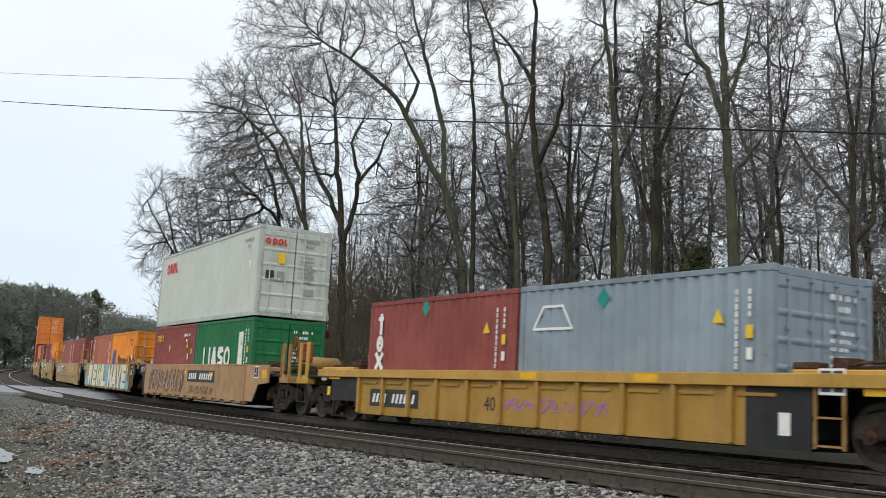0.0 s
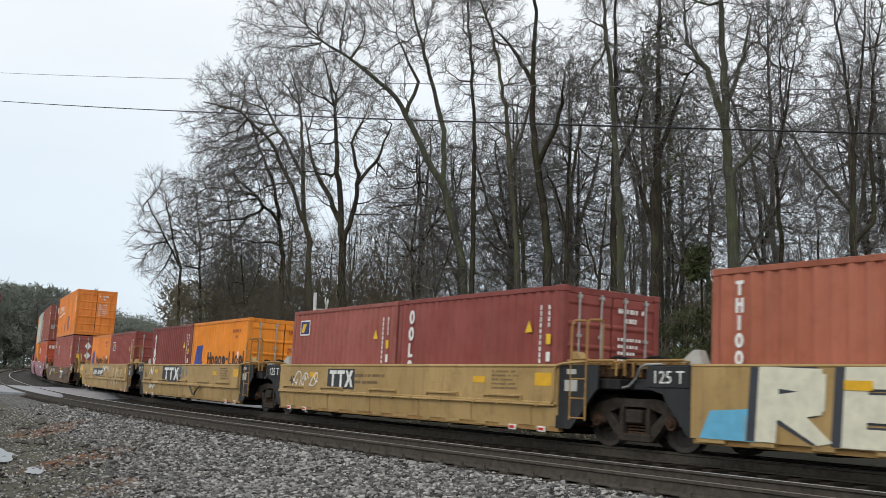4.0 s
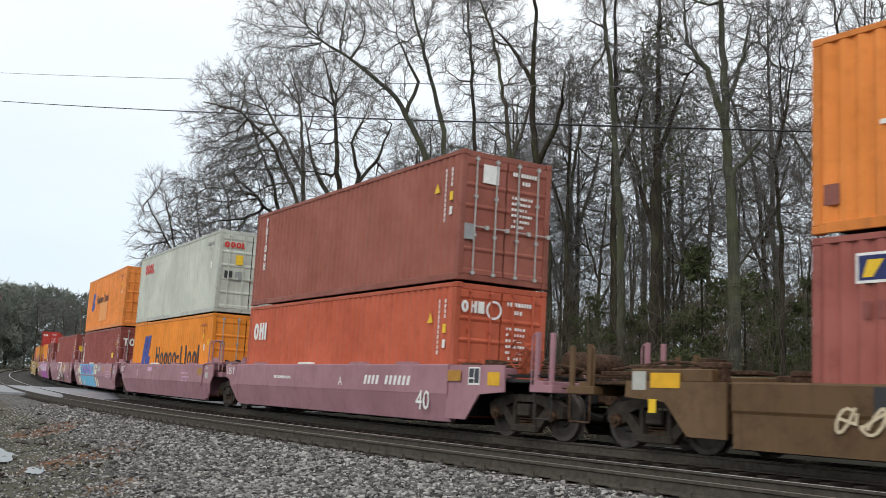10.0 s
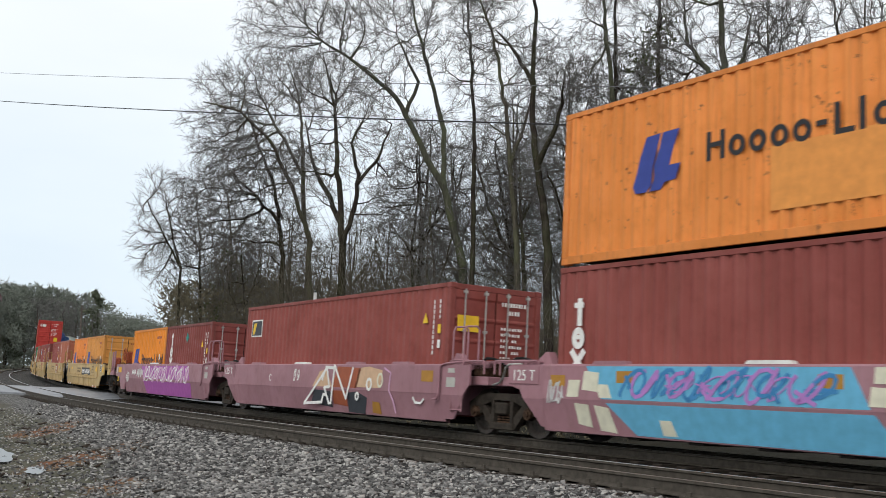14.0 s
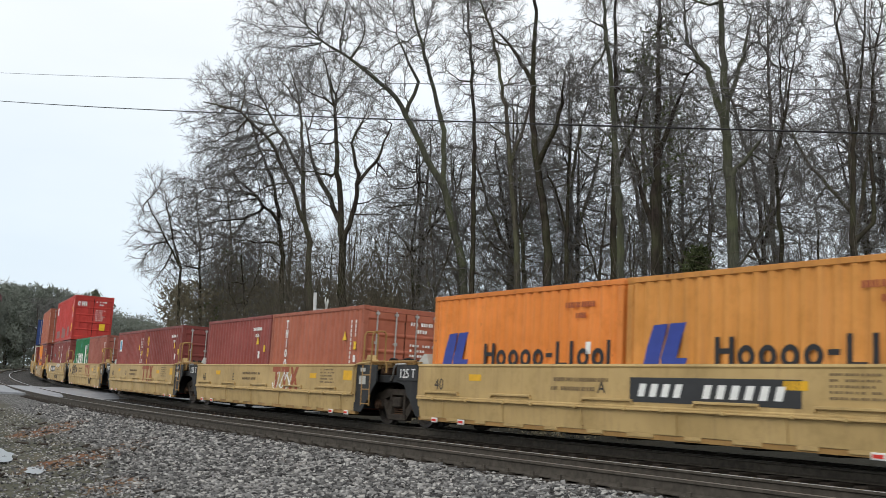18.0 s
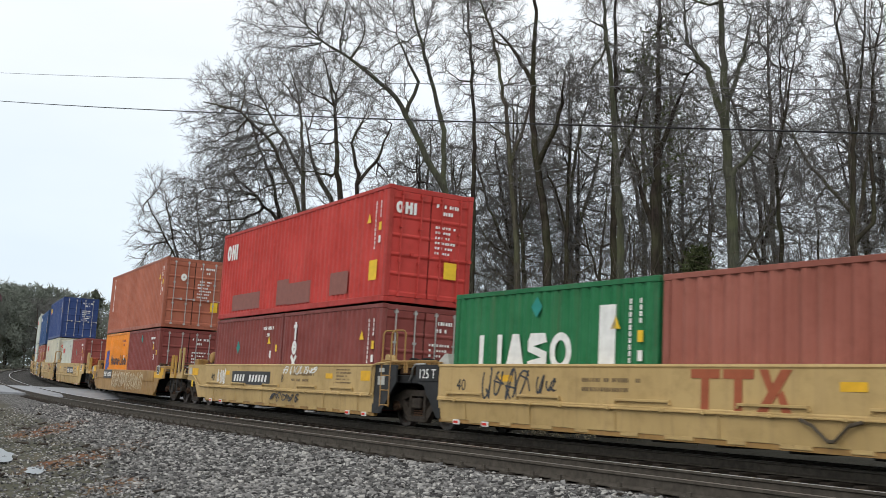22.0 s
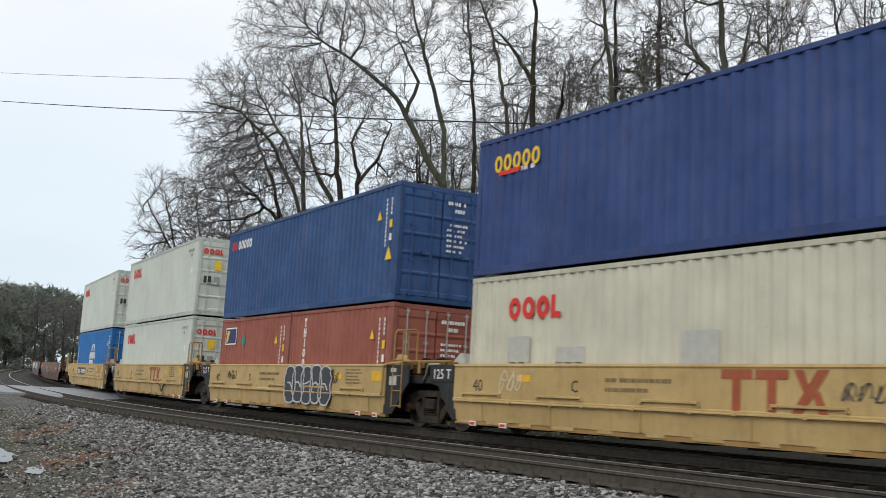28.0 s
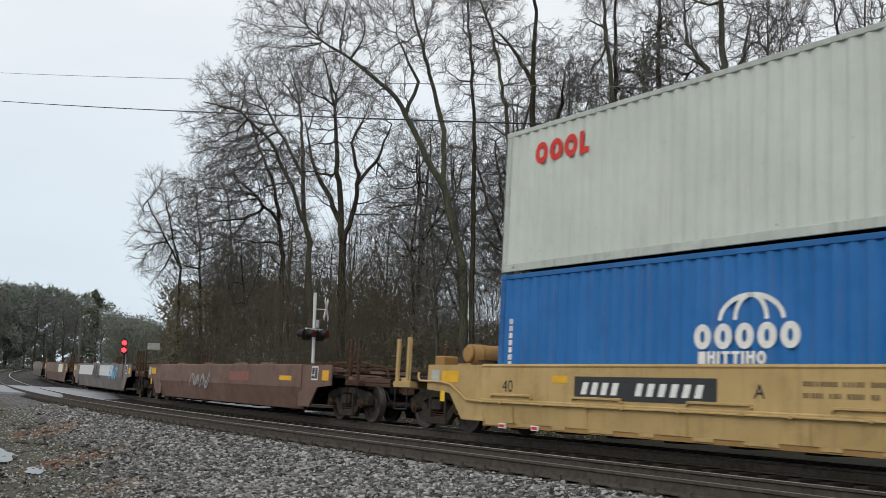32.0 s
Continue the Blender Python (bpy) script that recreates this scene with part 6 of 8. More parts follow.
# bogies: two under each single car, shared ones between the units of a long car
BOGIE_U = []
for us in ((192.9,), (172.4,), FIVE_U, (68.0,), PLUM_U, NEW_U, (-117.95,), LAST_U, *((e,) for e in EMPTY_U)):
    out = 9.20 if us == (68.0,) else 9.25 if us[0] in EMPTY_U else 8.45
    BOGIE_U += [us[0] + out, us[-1] - out] + [(a + b) / 2 for a, b in zip(us[:-1], us[1:])]
first = bogie()
WHEELSETS = []
for i, u in enumerate(BOGIE_U):
    b = first if i == 0 else copy_thing(first, Matrix())
    aboard(b, u, 0.0, 0.889)
    WHEELSETS.append((u, [o for o in b.children if o.name.startswith("wheelset")]))

# ---- land: one sheet of ground with the ballast bed, a grade crossing, rails, ties and stones ----
NEAR_LAT = -4.255                                # second track, centre


def gravel_mat(name, dirt=True):
    m, n, l, b = nodes_of(name, 0.08)
    tc = n.new("ShaderNodeTexCoord")
    v = tc.outputs["Object"]
    vo = n.new("ShaderNodeTexVoronoi")
    vo.inputs["Scale"].default_value = 15.0
    l.new(v, vo.inputs["Vector"])
    stones = ramp_node(n, l, vo.outputs["Color"], [(0.15, (0.066, 0.065, 0.063)), (0.5, (0.155, 0.152, 0.147)), (0.85, (0.285, 0.279, 0.268))])
    gap = ramp_node(n, l, vo.outputs["Distance"], [(0.45, (1, 1, 1)), (0.75, (0.25, 0.25, 0.25))])
    col = mix_node(n, l, 1.0, stones.outputs["Color"], gap.outputs["Color"], "MULTIPLY")
    big = noise_node(n, l, 0.35, 6, v, 0.6)
    mud = ramp_node(n, l, noise_node(n, l, 1.1, 7, v, 0.65).outputs["Fac"], [(0.30, (0.036, 0.035, 0.026)), (0.42, (0.076, 0.076, 0.056)), (0.54, (0.100, 0.098, 0.076)), (0.62, (0.110, 0.096, 0.066)), (0.74, (0.066, 0.058, 0.040))])
    at = n.new("ShaderNodeAttribute")
    at.attribute_name = "stony"
    add = n.new("ShaderNodeMath")
    add.operation = "ADD"
    l.new(at.outputs["Fac"], add.inputs[0])
    sub = n.new("ShaderNodeMath")
    sub.operation = "MULTIPLY_ADD"
    sub.inputs[1].default_value, sub.inputs[2].default_value = 0.9, -0.45
    l.new(big.outputs["Fac"], sub.inputs[0])
    l.new(sub.outputs[0], add.inputs[1])
    fac = ramp_node(n, l, add.outputs[0], [(0.35, (0, 0, 0)), (0.6, (1, 1, 1))])
    col = mix_node(n, l, fac.outputs["Color"], mud.outputs["Color"], col)
    clay = n.new("ShaderNodeAttribute")
    clay.attribute_name = "clay"
    ragged = n.new("ShaderNodeMath")
    ragged.operation = "MULTIPLY_ADD"
    ragged.inputs[1].default_value = 0.9
    l.new(noise_node(n, l, 4.0, 6, v, 0.75).outputs["Fac"], ragged.inputs[0])
    l.new(clay.outputs["Fac"], ragged.inputs[2])
    col = mix_node(n, l, ramp_node(n, l, ragged.outputs[0], [(0.80, (0, 0, 0)), (1.15, (0.8, 0.8, 0.8))]).outputs["Color"], col, ramp_node(n, l, noise_node(n, l, 2.3, 5, v).outputs["Fac"], [(0.40, (0.17, 0.105, 0.055)), (0.60, (0.19, 0.075, 0.040))]).outputs["Color"])
    # oil stain of the track bed, together with the train's shade painted in
    oil_shade = n.new("ShaderNodeAttribute")
    oil_shade.attribute_name = "oily_shaded"
    col = mix_node(n, l, oil_shade.outputs["Fac"], col, (0.011, 0.010, 0.009))
    l.new(col, b.inputs["Base Color"])
    b.inputs["Roughness"].default_value = 0.95
    bump_node(n, l, vo.outputs["Distance"], 0.7, 0.04, b)
    return m


def stone_mat():
    m, n, l, b = nodes_of("ballast_stone", 0.15)
    g = n.new("ShaderNodeNewGeometry")
    tc = n.new("ShaderNodeTexCoord")
    r = ramp_node(n, l, g.outputs["Random Per Island"], [(0.0, (0.042, 0.041, 0.042)), (0.35, (0.145, 0.143, 0.141)), (0.72, (0.295, 0.290, 0.282)), (1.0, (0.52, 0.51, 0.485))])
    t = noise_node(n, l, 40, 4, tc.outputs["Object"])
    c = mix_node(n, l, 0.5, r.outputs["Color"], ramp_node(n, l, t.outputs["Fac"], [(0.3, (0.5, 0.48, 0.45)), (0.7, (1, 1, 1))]).outputs["Color"], "MULTIPLY")
    l.new(c, b.inputs["Base Color"])
    b.inputs["Roughness"].default_value = 0.9
    return m


GRAVEL, STONE = gravel_mat("gravel_and_mud"), stone_mat()
ASPHALT = plain("wet_worn_asphalt", (0.23, 0.24, 0.26), 0.48, vary=0.2, scale=2.5)
TIE = plain("weathered_tie_timber", (0.034, 0.028, 0.023), 0.9, vary=0.4, scale=7)
RAIL_SIDE = plain("rusty_rail", (0.075, 0.066, 0.055), 0.75, vary=0.25, scale=10)
RAIL_TOP = plain("polished_rail_head", (0.50, 0.50, 0.50), 0.28, 0.9, vary=0.1, scale=3, bump=0.0)

RAIL_DULL = plain("dull_rail_head", (0.14, 0.12, 0.10), 0.55, 0.2, vary=0.2, scale=3, bump=0.0)


def line_coords(x, y):
    """Arc length and left offset of many points."""
    ss, xs, ys, hs = S_TAB[::4], X_TAB[::4], Y_TAB[::4], H_TAB[::4]
    s, lat = np.empty(len(x)), np.empty(len(x))
    for i in range(0, len(x), 4000):
        d2 = (x[i:i + 4000, None] - xs[None]) ** 2 + (y[i:i + 4000, None] - ys[None]) ** 2
        k = d2.argmin(1)
        dx, dy = x[i:i + 4000] - xs[k], y[i:i + 4000] - ys[k]
        s[i:i + 4000] = ss[k] + dx * np.cos(hs[k]) + dy * np.sin(hs[k])
        lat[i:i + 4000] = -dx * np.sin(hs[k]) + dy * np.cos(hs[k])
    return s, lat


def bumps(x, y, k):
    return np.sin(x * 1.7 * k + 1.3 * np.sin(y * 1.1 * k)) * np.cos(y * 1.9 * k + 0.8 * np.sin(x * 0.7 * k))


def ground_height(x, y):
    s, lat = line_coords(x, y)
    prof_l = [-400, -40, -14, -9.5, -7.6, -6.3, -5.7, -2.8, -2.2, 2.0, 3.2, 6.0, 10, 40, 90, 400]
    prof_z = [-1.0, -0.7, -0.42, -0.36, -0.27, -0.12, -0.055, -0.115, -0.19, -0.20, -0.55, -0.85, -0.6, 1.2, 4.6, 9.0]
    z = np.interp(lat, prof_l, prof_z)
    far = np.clip((np.hypot(x, y) - 500) / 400, 0, 1)
    z = z * (1 - far) - 1.0 * far
    rough = np.clip((np.abs(lat + 3) - 4.0) / 3, 0, 1)
    z = z + rough * (0.05 * bumps(x, y, 0.6) + 0.025 * bumps(y, x, 2.1))
    return z + rise(np.clip(s, -640, 260)) * (1 - far)


def uneven(lo, hi, fine_lo, fine_hi, step, grow):
    a = list(np.arange(fine_lo, fine_hi, step))
    v, d = fine_hi, step
    while v < hi:
        a.append(v)
        d *= grow
        v += d
    a.append(hi)
    v, d, b = fine_lo, step, []
    while v > lo:
        d *= grow
        v -= d
        b.append(v)
    b.append(lo)
    return np.array(sorted(set(b + a)))


gx = uneven(-2500, 2500, -30, 2, 0.28, 1.07)
gy = uneven(-2500, 2500, 1.0, 24, 0.28, 1.07)
GX, GY = np.meshgrid(gx, gy, indexing="ij")
gz = ground_height(GX.ravel(), GY.ravel())
gs, gl = line_coords(GX.ravel(), GY.ravel())
idx = np.arange(GX.size).reshape(GX.shape)
quads = np.stack([idx[:-1, :-1], idx[1:, :-1], idx[1:, 1:], idx[:-1, 1:]], -1).reshape(-1, 4)
gme = bpy.data.meshes.new("ground")
gme.from_pydata(np.stack([GX.ravel(), GY.ravel(), gz], -1).tolist(), [], quads.tolist())
edge = np.interp(np.hypot(GX.ravel(), GY.ravel()), [12, 20, 30, 45], [-9.3, -8.1, -7.1, -6.6])
stony = np.clip(0.55 + (gl - edge) * 0.55, 0.05, 1) * np.interp(gl, [6, 9], [1, 0])
gat = gme.attributes.new("stony", "FLOAT", "POINT")
gat.data.foreach_set("value", stony.astype(np.float32))
# oil between the rails; shade under and beyond the train is painted too
gao = gme.attributes.new("oily_shaded", "FLOAT", "POINT")
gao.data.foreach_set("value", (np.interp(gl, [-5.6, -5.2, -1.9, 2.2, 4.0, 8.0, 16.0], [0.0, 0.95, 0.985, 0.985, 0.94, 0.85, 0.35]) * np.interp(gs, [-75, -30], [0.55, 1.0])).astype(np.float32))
clay = np.zeros(GX.size)                         # red clay showing through: middle, along, half length, half width
for cx, cy, along_a, ca_, cb_ in ((-18.7, 5.85, 141, 2.3, 0.42), (-14.1, 4.70, 150, 0.85, 0.30), (-26.2, 7.1, 150, 2.2, 0.5), (-22.0, 9.6, 140, 1.0, 0.3)):
    dx_, dy_ = GX.ravel() - cx, GY.ravel() - cy
    a_, b_ = dx_ * math.cos(radians(along_a)) + dy_ * math.sin(radians(along_a)), -dx_ * math.sin(radians(along_a)) + dy_ * math.cos(radians(along_a))
    clay = np.maximum(clay, np.clip(1.15 - np.hypot(a_ / ca_, b_ / cb_) * 0.6, 0, 0.75))
gac = gme.attributes.new("clay", "FLOAT", "POINT")
gac.data.foreach_set("value", clay.astype(np.float32))
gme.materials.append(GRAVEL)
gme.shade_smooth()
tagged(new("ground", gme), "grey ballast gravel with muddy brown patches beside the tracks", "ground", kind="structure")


def along(section, s0, s1, lat, step=1.0, cant=True, dz=0.0):
    """A section in y (left), z swept along the line."""
    ss = np.arange(s0, s1 + 0.01, step)
    rows, n = [], len(section)
    ce, se = math.cos(radians(LEAN)), math.sin(radians(LEAN))
    for s in ss:
        p, h = on_line(s, 0)
        for y, z in section:
            yy = y * ce + z * se if cant else y
            zz = z * ce - y * se if cant else z
            o = lat + yy
            rows.append((p.x - math.sin(h) * o, p.y + math.cos(h) * o, p.z + dz + zz))
    faces = []
    for i in range(len(ss) - 1):
        for j in range(n):
            k = (j + 1) % n
            faces.append((i * n + j, i * n + k, (i + 1) * n + k, (i + 1) * n + j))
    faces.append(tuple(range(n))[::-1])
    faces.append(tuple((len(ss) - 1) * n + j for j in range(n)))
    me = bpy.data.meshes.new("rail")
    me.from_pydata(rows, [], faces)
    me.validate()
    return me


RAIL_BODY = [(-0.075, -0.18), (0.075, -0.18), (0.075, -0.165), (0.012, -0.14), (0.012, -0.045), (0.036, -0.035), (0.036, -0.004), (-0.036, -0.004), (-0.036, -0.035), (-0.012, -0.045), (-0.012, -0.14), (-0.075, -0.165)]
RAIL_CAP = [(-0.034, -0.0035), (0.034, -0.0035), (0.028, 0.0), (-0.028, 0.0)]
for nm, lat, dz, lab in (("railway_track", 0.0, 0.0, "main railway track under the train, dark rusty rails"), ("railway_track", NEAR_LAT, 0.10, "empty railway track with polished rails on ballast")):
    tr = tagged(new(nm), lab, "railway track", kind="structure")
    for side in (-0.755, 0.755):
        sec = [(y + side, z) for y, z in RAIL_BODY]
        r = part("rail", along(sec, -330, 60, lat, 1.0, True, dz), RAIL_SIDE, tr, "rusty steel rail")
        part("rail_head", along([(y + side, z) for y, z in RAIL_CAP], -330, 60, lat, 1.0, True, dz), RAIL_TOP if side > 0 or lat == 0.0 else RAIL_DULL, r, "running surface of the rail")
    tie_me = shared(("tie",), lambda: boxes((-0.115, 0.115, -1.30, 1.30, -0.36, -0.185), bevel=0.012))
    plate_me = shared(("tie_plate",), lambda: boxes((-0.09, 0.09, -0.16, 0.16, -0.187, -0.165), (-0.03, 0.03, -0.115, -0.085, -0.165, -0.12), (-0.03, 0.03, 0.085, 0.115, -0.165, -0.12)))
    for i in range(100):
        s = 4.0 - i * 0.52
        p, h = on_line(s, lat)
        base = Matrix.Translation((p.x, p.y, p.z + dz)) @ Matrix.Rotation(h, 4, "Z") @ Matrix.Rotation(radians(-LEAN), 4, "X")
        tie = part("tie", tie_me, TIE, tr, m=base)
        if lat != 0.0:
            for side in (-0.755, 0.755):
                part("tie_plate", plate_me, RAIL_SIDE, tie, m=pose(0, side, 0))


# grade crossing and its road
def crossing_road():
    p, h = on_line(-50.0)
    ca, sa = math.cos(h - 1.05), math.sin(h - 1.05)
    road_rows, n = [], 60
    for i in range(n + 1):
        lat = -75 + 83 * i / n
        for w in (-4.2, 4.2):
            x = p.x + ca * w - sa * lat
            y = p.y + sa * w + ca * lat
            road_rows.append((x, y))
    xy = np.array(road_rows)
    z = ground_height(xy[:, 0], xy[:, 1])
    s, lat = line_coords(xy[:, 0], xy[:, 1])
    z = np.where(np.abs(lat + 2.1) < 5.0, rise(s) - 0.025 + np.clip(-lat * 0.02, -0.03, 0.12), z + 0.06 + 0.42 * np.clip((-lat - 6) / 3, 0, 1))
    zz = np.convolve(np.pad(z.reshape(-1, 2).mean(1), 3, mode="edge"), np.ones(7) / 7, "valid")
    lat1 = lat.reshape(-1, 2).mean(1)
    zz = np.where(np.abs(lat1 + 2.1) < 5.0, np.maximum(zz, z.reshape(-1, 2).mean(1)), zz)
    verts = [(xy[2 * i + k, 0], xy[2 * i + k, 1], zz[i]) for i in range(n + 1) for k in (0, 1)]
    verts += [(x, y, zq - 0.5) for x, y, zq in verts]
    m = 2 * (n + 1)
    faces = []
    for i in range(n):
        a = 2 * i
        faces += [(a, a + 1, a + 3, a + 2), (a, a + 2, a + 2 + m, a + m), (a + 1, a + 1 + m, a + 3 + m, a + 3)]
    me = bpy.data.meshes.new("road")
    me.from_pydata(verts, [], faces)
    me.validate()
    bm = bmesh.new()
    bm.from_mesh(me)
    bmesh.ops.recalc_face_normals(bm, faces=bm.faces)
    bm.to_mesh(me)
    bm.free()
    return me


road = new("road", crossing_road())
road.data.materials.append(ASPHALT)
tagged(road, "pale worn asphalt road over the level crossing", "road", kind="structure")


# loose ballast stones
def stone_field(count, seed):
    rng = np.random.default_rng(seed)
    bv = np.array([(x, y, z) for x in (-0.75, 0.75) for y in (-0.75, 0.75) for z in (-0.75, 0.75)])
    bf = np.array([(0, 1, 3), (0, 3, 2), (4, 6, 7), (4, 7, 5), (0, 4, 5), (0, 5, 1), (2, 3, 7), (2, 7, 6), (0, 2, 6), (0, 6, 4), (1, 5, 7), (1, 7, 3)])
    forms = [bv * rng.uniform(0.55, 1.2, (8, 1)) + rng.normal(0, 0.20, bv.shape) for k in range(16)]
    dist = 7.5 * (40 / 7.5) ** (rng.random(count) ** 0.9)
    ang = np.radians(rng.uniform(29, 80.5, count))
    x, y = -np.sin(ang) * dist, np.cos(ang) * dist
    s, lat = line_coords(x, y)
    keep = (lat < -5.35) & (rng.random(count) < np.clip(0.5 + 0.55 * (lat - np.interp(dist, [12, 20, 30, 45], [-9.3, -8.1, -7.1, -6.6])), 0.55, 1) + 0.15 * bumps(x, y, 0.5))
    x, y, dist = x[keep], y[keep], dist[keep]
    z = ground_height(x, y)
    n = len(x)
    size = rng.uniform(0.015, 0.036, n) * np.interp(lat[keep] - np.interp(dist, [12, 20, 30, 45], [-9.3, -8.1, -7.1, -6.6]), [-1.5, 0.5], [0.62, 1.0]) * (1 + 0.35 * (rng.random(n) < 0.12))
    V, F = [], []
    nv = len(bv)
    yaw, tilt = rng.uniform(0, 6.28, n), rng.normal(0, 0.5, n)
    for i in range(n):
        q = forms[i % 16] * (size[i] * np.array([1.25, 0.95, 0.72]))
        ct, st = math.cos(tilt[i]), math.sin(tilt[i])
        q = np.stack([q[:, 0], q[:, 1] * ct - q[:, 2] * st, q[:, 1] * st + q[:, 2] * ct], -1)
        cy, sy = math.cos(yaw[i]), math.sin(yaw[i])
        q = np.stack([q[:, 0] * cy - q[:, 1] * sy + x[i], q[:, 0] * sy + q[:, 1] * cy + y[i], q[:, 2] + z[i] + size[i] * 0.25], -1)
        V.append(q)
        F.append(bf + i * nv)
    me = bpy.data.meshes.new("ballast_stones")
    V, F = np.concatenate(V), np.concatenate(F)
    me.vertices.add(len(V))
    me.vertices.foreach_set("co", V.ravel())
    me.loops.add(F.size)
    me.loops.foreach_set("vertex_index", F.ravel())
    me.polygons.add(len(F))
    me.polygons.foreach_set("loop_start", np.arange(0, F.size, 3))
    me.polygons.foreach_set("loop_total", np.full(len(F), 3))
    me.update()
    me.materials.append(STONE)
    return me


tagged(new("ballast_stones", stone_field(112000, 3)), "loose angular grey ballast stones", "gravel", kind="stuff")

# ---- bare winter woods behind the line ----
def bark_mat(name, a, b_, moss=0.0):
    m, n, l, b = nodes_of(name, 0.06)
    tc = n.new("ShaderNodeTexCoord")
    mp = n.new("ShaderNodeMapping")
    mp.inputs["Scale"].default_value = (9, 9, 1.6)
    l.new(tc.outputs["Object"], mp.inputs["Vector"])
    t = noise_node(n, l, 1.0, 6, mp.outputs[0], 0.7)
    big = noise_node(n, l, 0.5, 4, tc.outputs["Object"])
    c = mix_node(n, l, ramp_node(n, l, t.outputs["Fac"], [(0.35, (0, 0, 0)), (0.65, (1, 1, 1))]).outputs["Color"], a, b_)
    if moss:
        c = mix_node(n, l, ramp_node(n, l, big.outputs["Fac"], [(0.45, (0, 0, 0)), (0.62, (moss,) * 3)]).outputs["Color"], c, (0.10, 0.115, 0.055))
    l.new(c, b.inputs["Base Color"])
    b.inputs["Roughness"].default_value = 0.92
    bump_node(n, l, t.outputs["Fac"], 0.5, 0.03, b)
    return m


BARK = bark_mat("grey_brown_bark", (0.045, 0.039, 0.033), (0.120, 0.105, 0.088), 0.5)
BARK_DARK = bark_mat("dark_bark", (0.022, 0.018, 0.016), (0.055, 0.045, 0.038), 0.3)
BARK_PALE = bark_mat("pale_bark", (0.042, 0.042, 0.035), (0.100, 0.100, 0.082), 0.55)
TWIG = bark_mat("twig_bark", (0.105, 0.101, 0.097), (0.185, 0.179, 0.172))
STEMS = bark_mat("weathered_sapling_stems", (0.075, 0.067, 0.051), (0.145, 0.130, 0.100))
# needles of the far pines, paled to carry distance haze in their colour
LEAF_PINE = plain("hazed_pine_needles", (0.105, 0.120, 0.080), 0.8, vary=0.5, scale=1.2, bump=0)
LEAF_OLIVE = plain("olive_evergreen_leaves", (0.075, 0.090, 0.040), 0.7, vary=0.5, scale=1.5, bump=0)
LEAF_DRY = plain("dry_brown_leaves", (0.165, 0.147, 0.100), 0.85, vary=0.3, scale=1.5, bump=0)


def tubes(segs, name, sides):
    """One mesh of tapered tubes; segs rows: x0 y0 z0 x1 y1 z1 r0 r1."""
    g = np.asarray(segs, float)
    p0, p1, r0, r1 = g[:, 0:3], g[:, 3:6], g[:, 6], g[:, 7]
    d = p1 - p0
    d /= np.maximum(np.linalg.norm(d, axis=1, keepdims=True), 1e-9)
    ref = np.where(np.abs(d[:, 2:3]) < 0.9, np.array([[0, 0, 1.0]]), np.array([[1.0, 0, 0]]))
    u = np.cross(d, ref)
    u /= np.linalg.norm(u, axis=1, keepdims=True)
    v = np.cross(d, u)
    a = 2 * np.pi * np.arange(sides) / sides
    off = u[:, None] * np.cos(a)[None, :, None] + v[:, None] * np.sin(a)[None, :, None]
    lo = p0[:, None] - d[:, None] * r0[:, None, None] * 0.4 + off * r0[:, None, None]
    hi = p1[:, None] + d[:, None] * r1[:, None, None] * 0.4 + off * r1[:, None, None]
    V = np.concatenate([lo, hi], 1).reshape(-1, 3)
    k = np.arange(sides)
    q = np.stack([k, (k + 1) % sides, (k + 1) % sides + sides, k + sides], -1)
    F = (q[None] + (np.arange(len(g)) * 2 * sides)[:, None, None]).reshape(-1, 4)
    me = bpy.data.meshes.new(name)
    me.vertices.add(len(V))
    me.vertices.foreach_set("co", V.ravel())
    me.loops.add(F.size)
    me.loops.foreach_set("vertex_index", F.ravel())
    me.polygons.add(len(F))
    me.polygons.foreach_set("loop_start", np.arange(0, F.size, 4))
    me.polygons.foreach_set("loop_total", np.full(len(F), 4))
    me.update()
    if sides > 3:
        me.shade_smooth()
    return me


def unit(v):
    return v / max(1e-9, math.sqrt(v[0] ** 2 + v[1] ** 2 + v[2] ** 2))


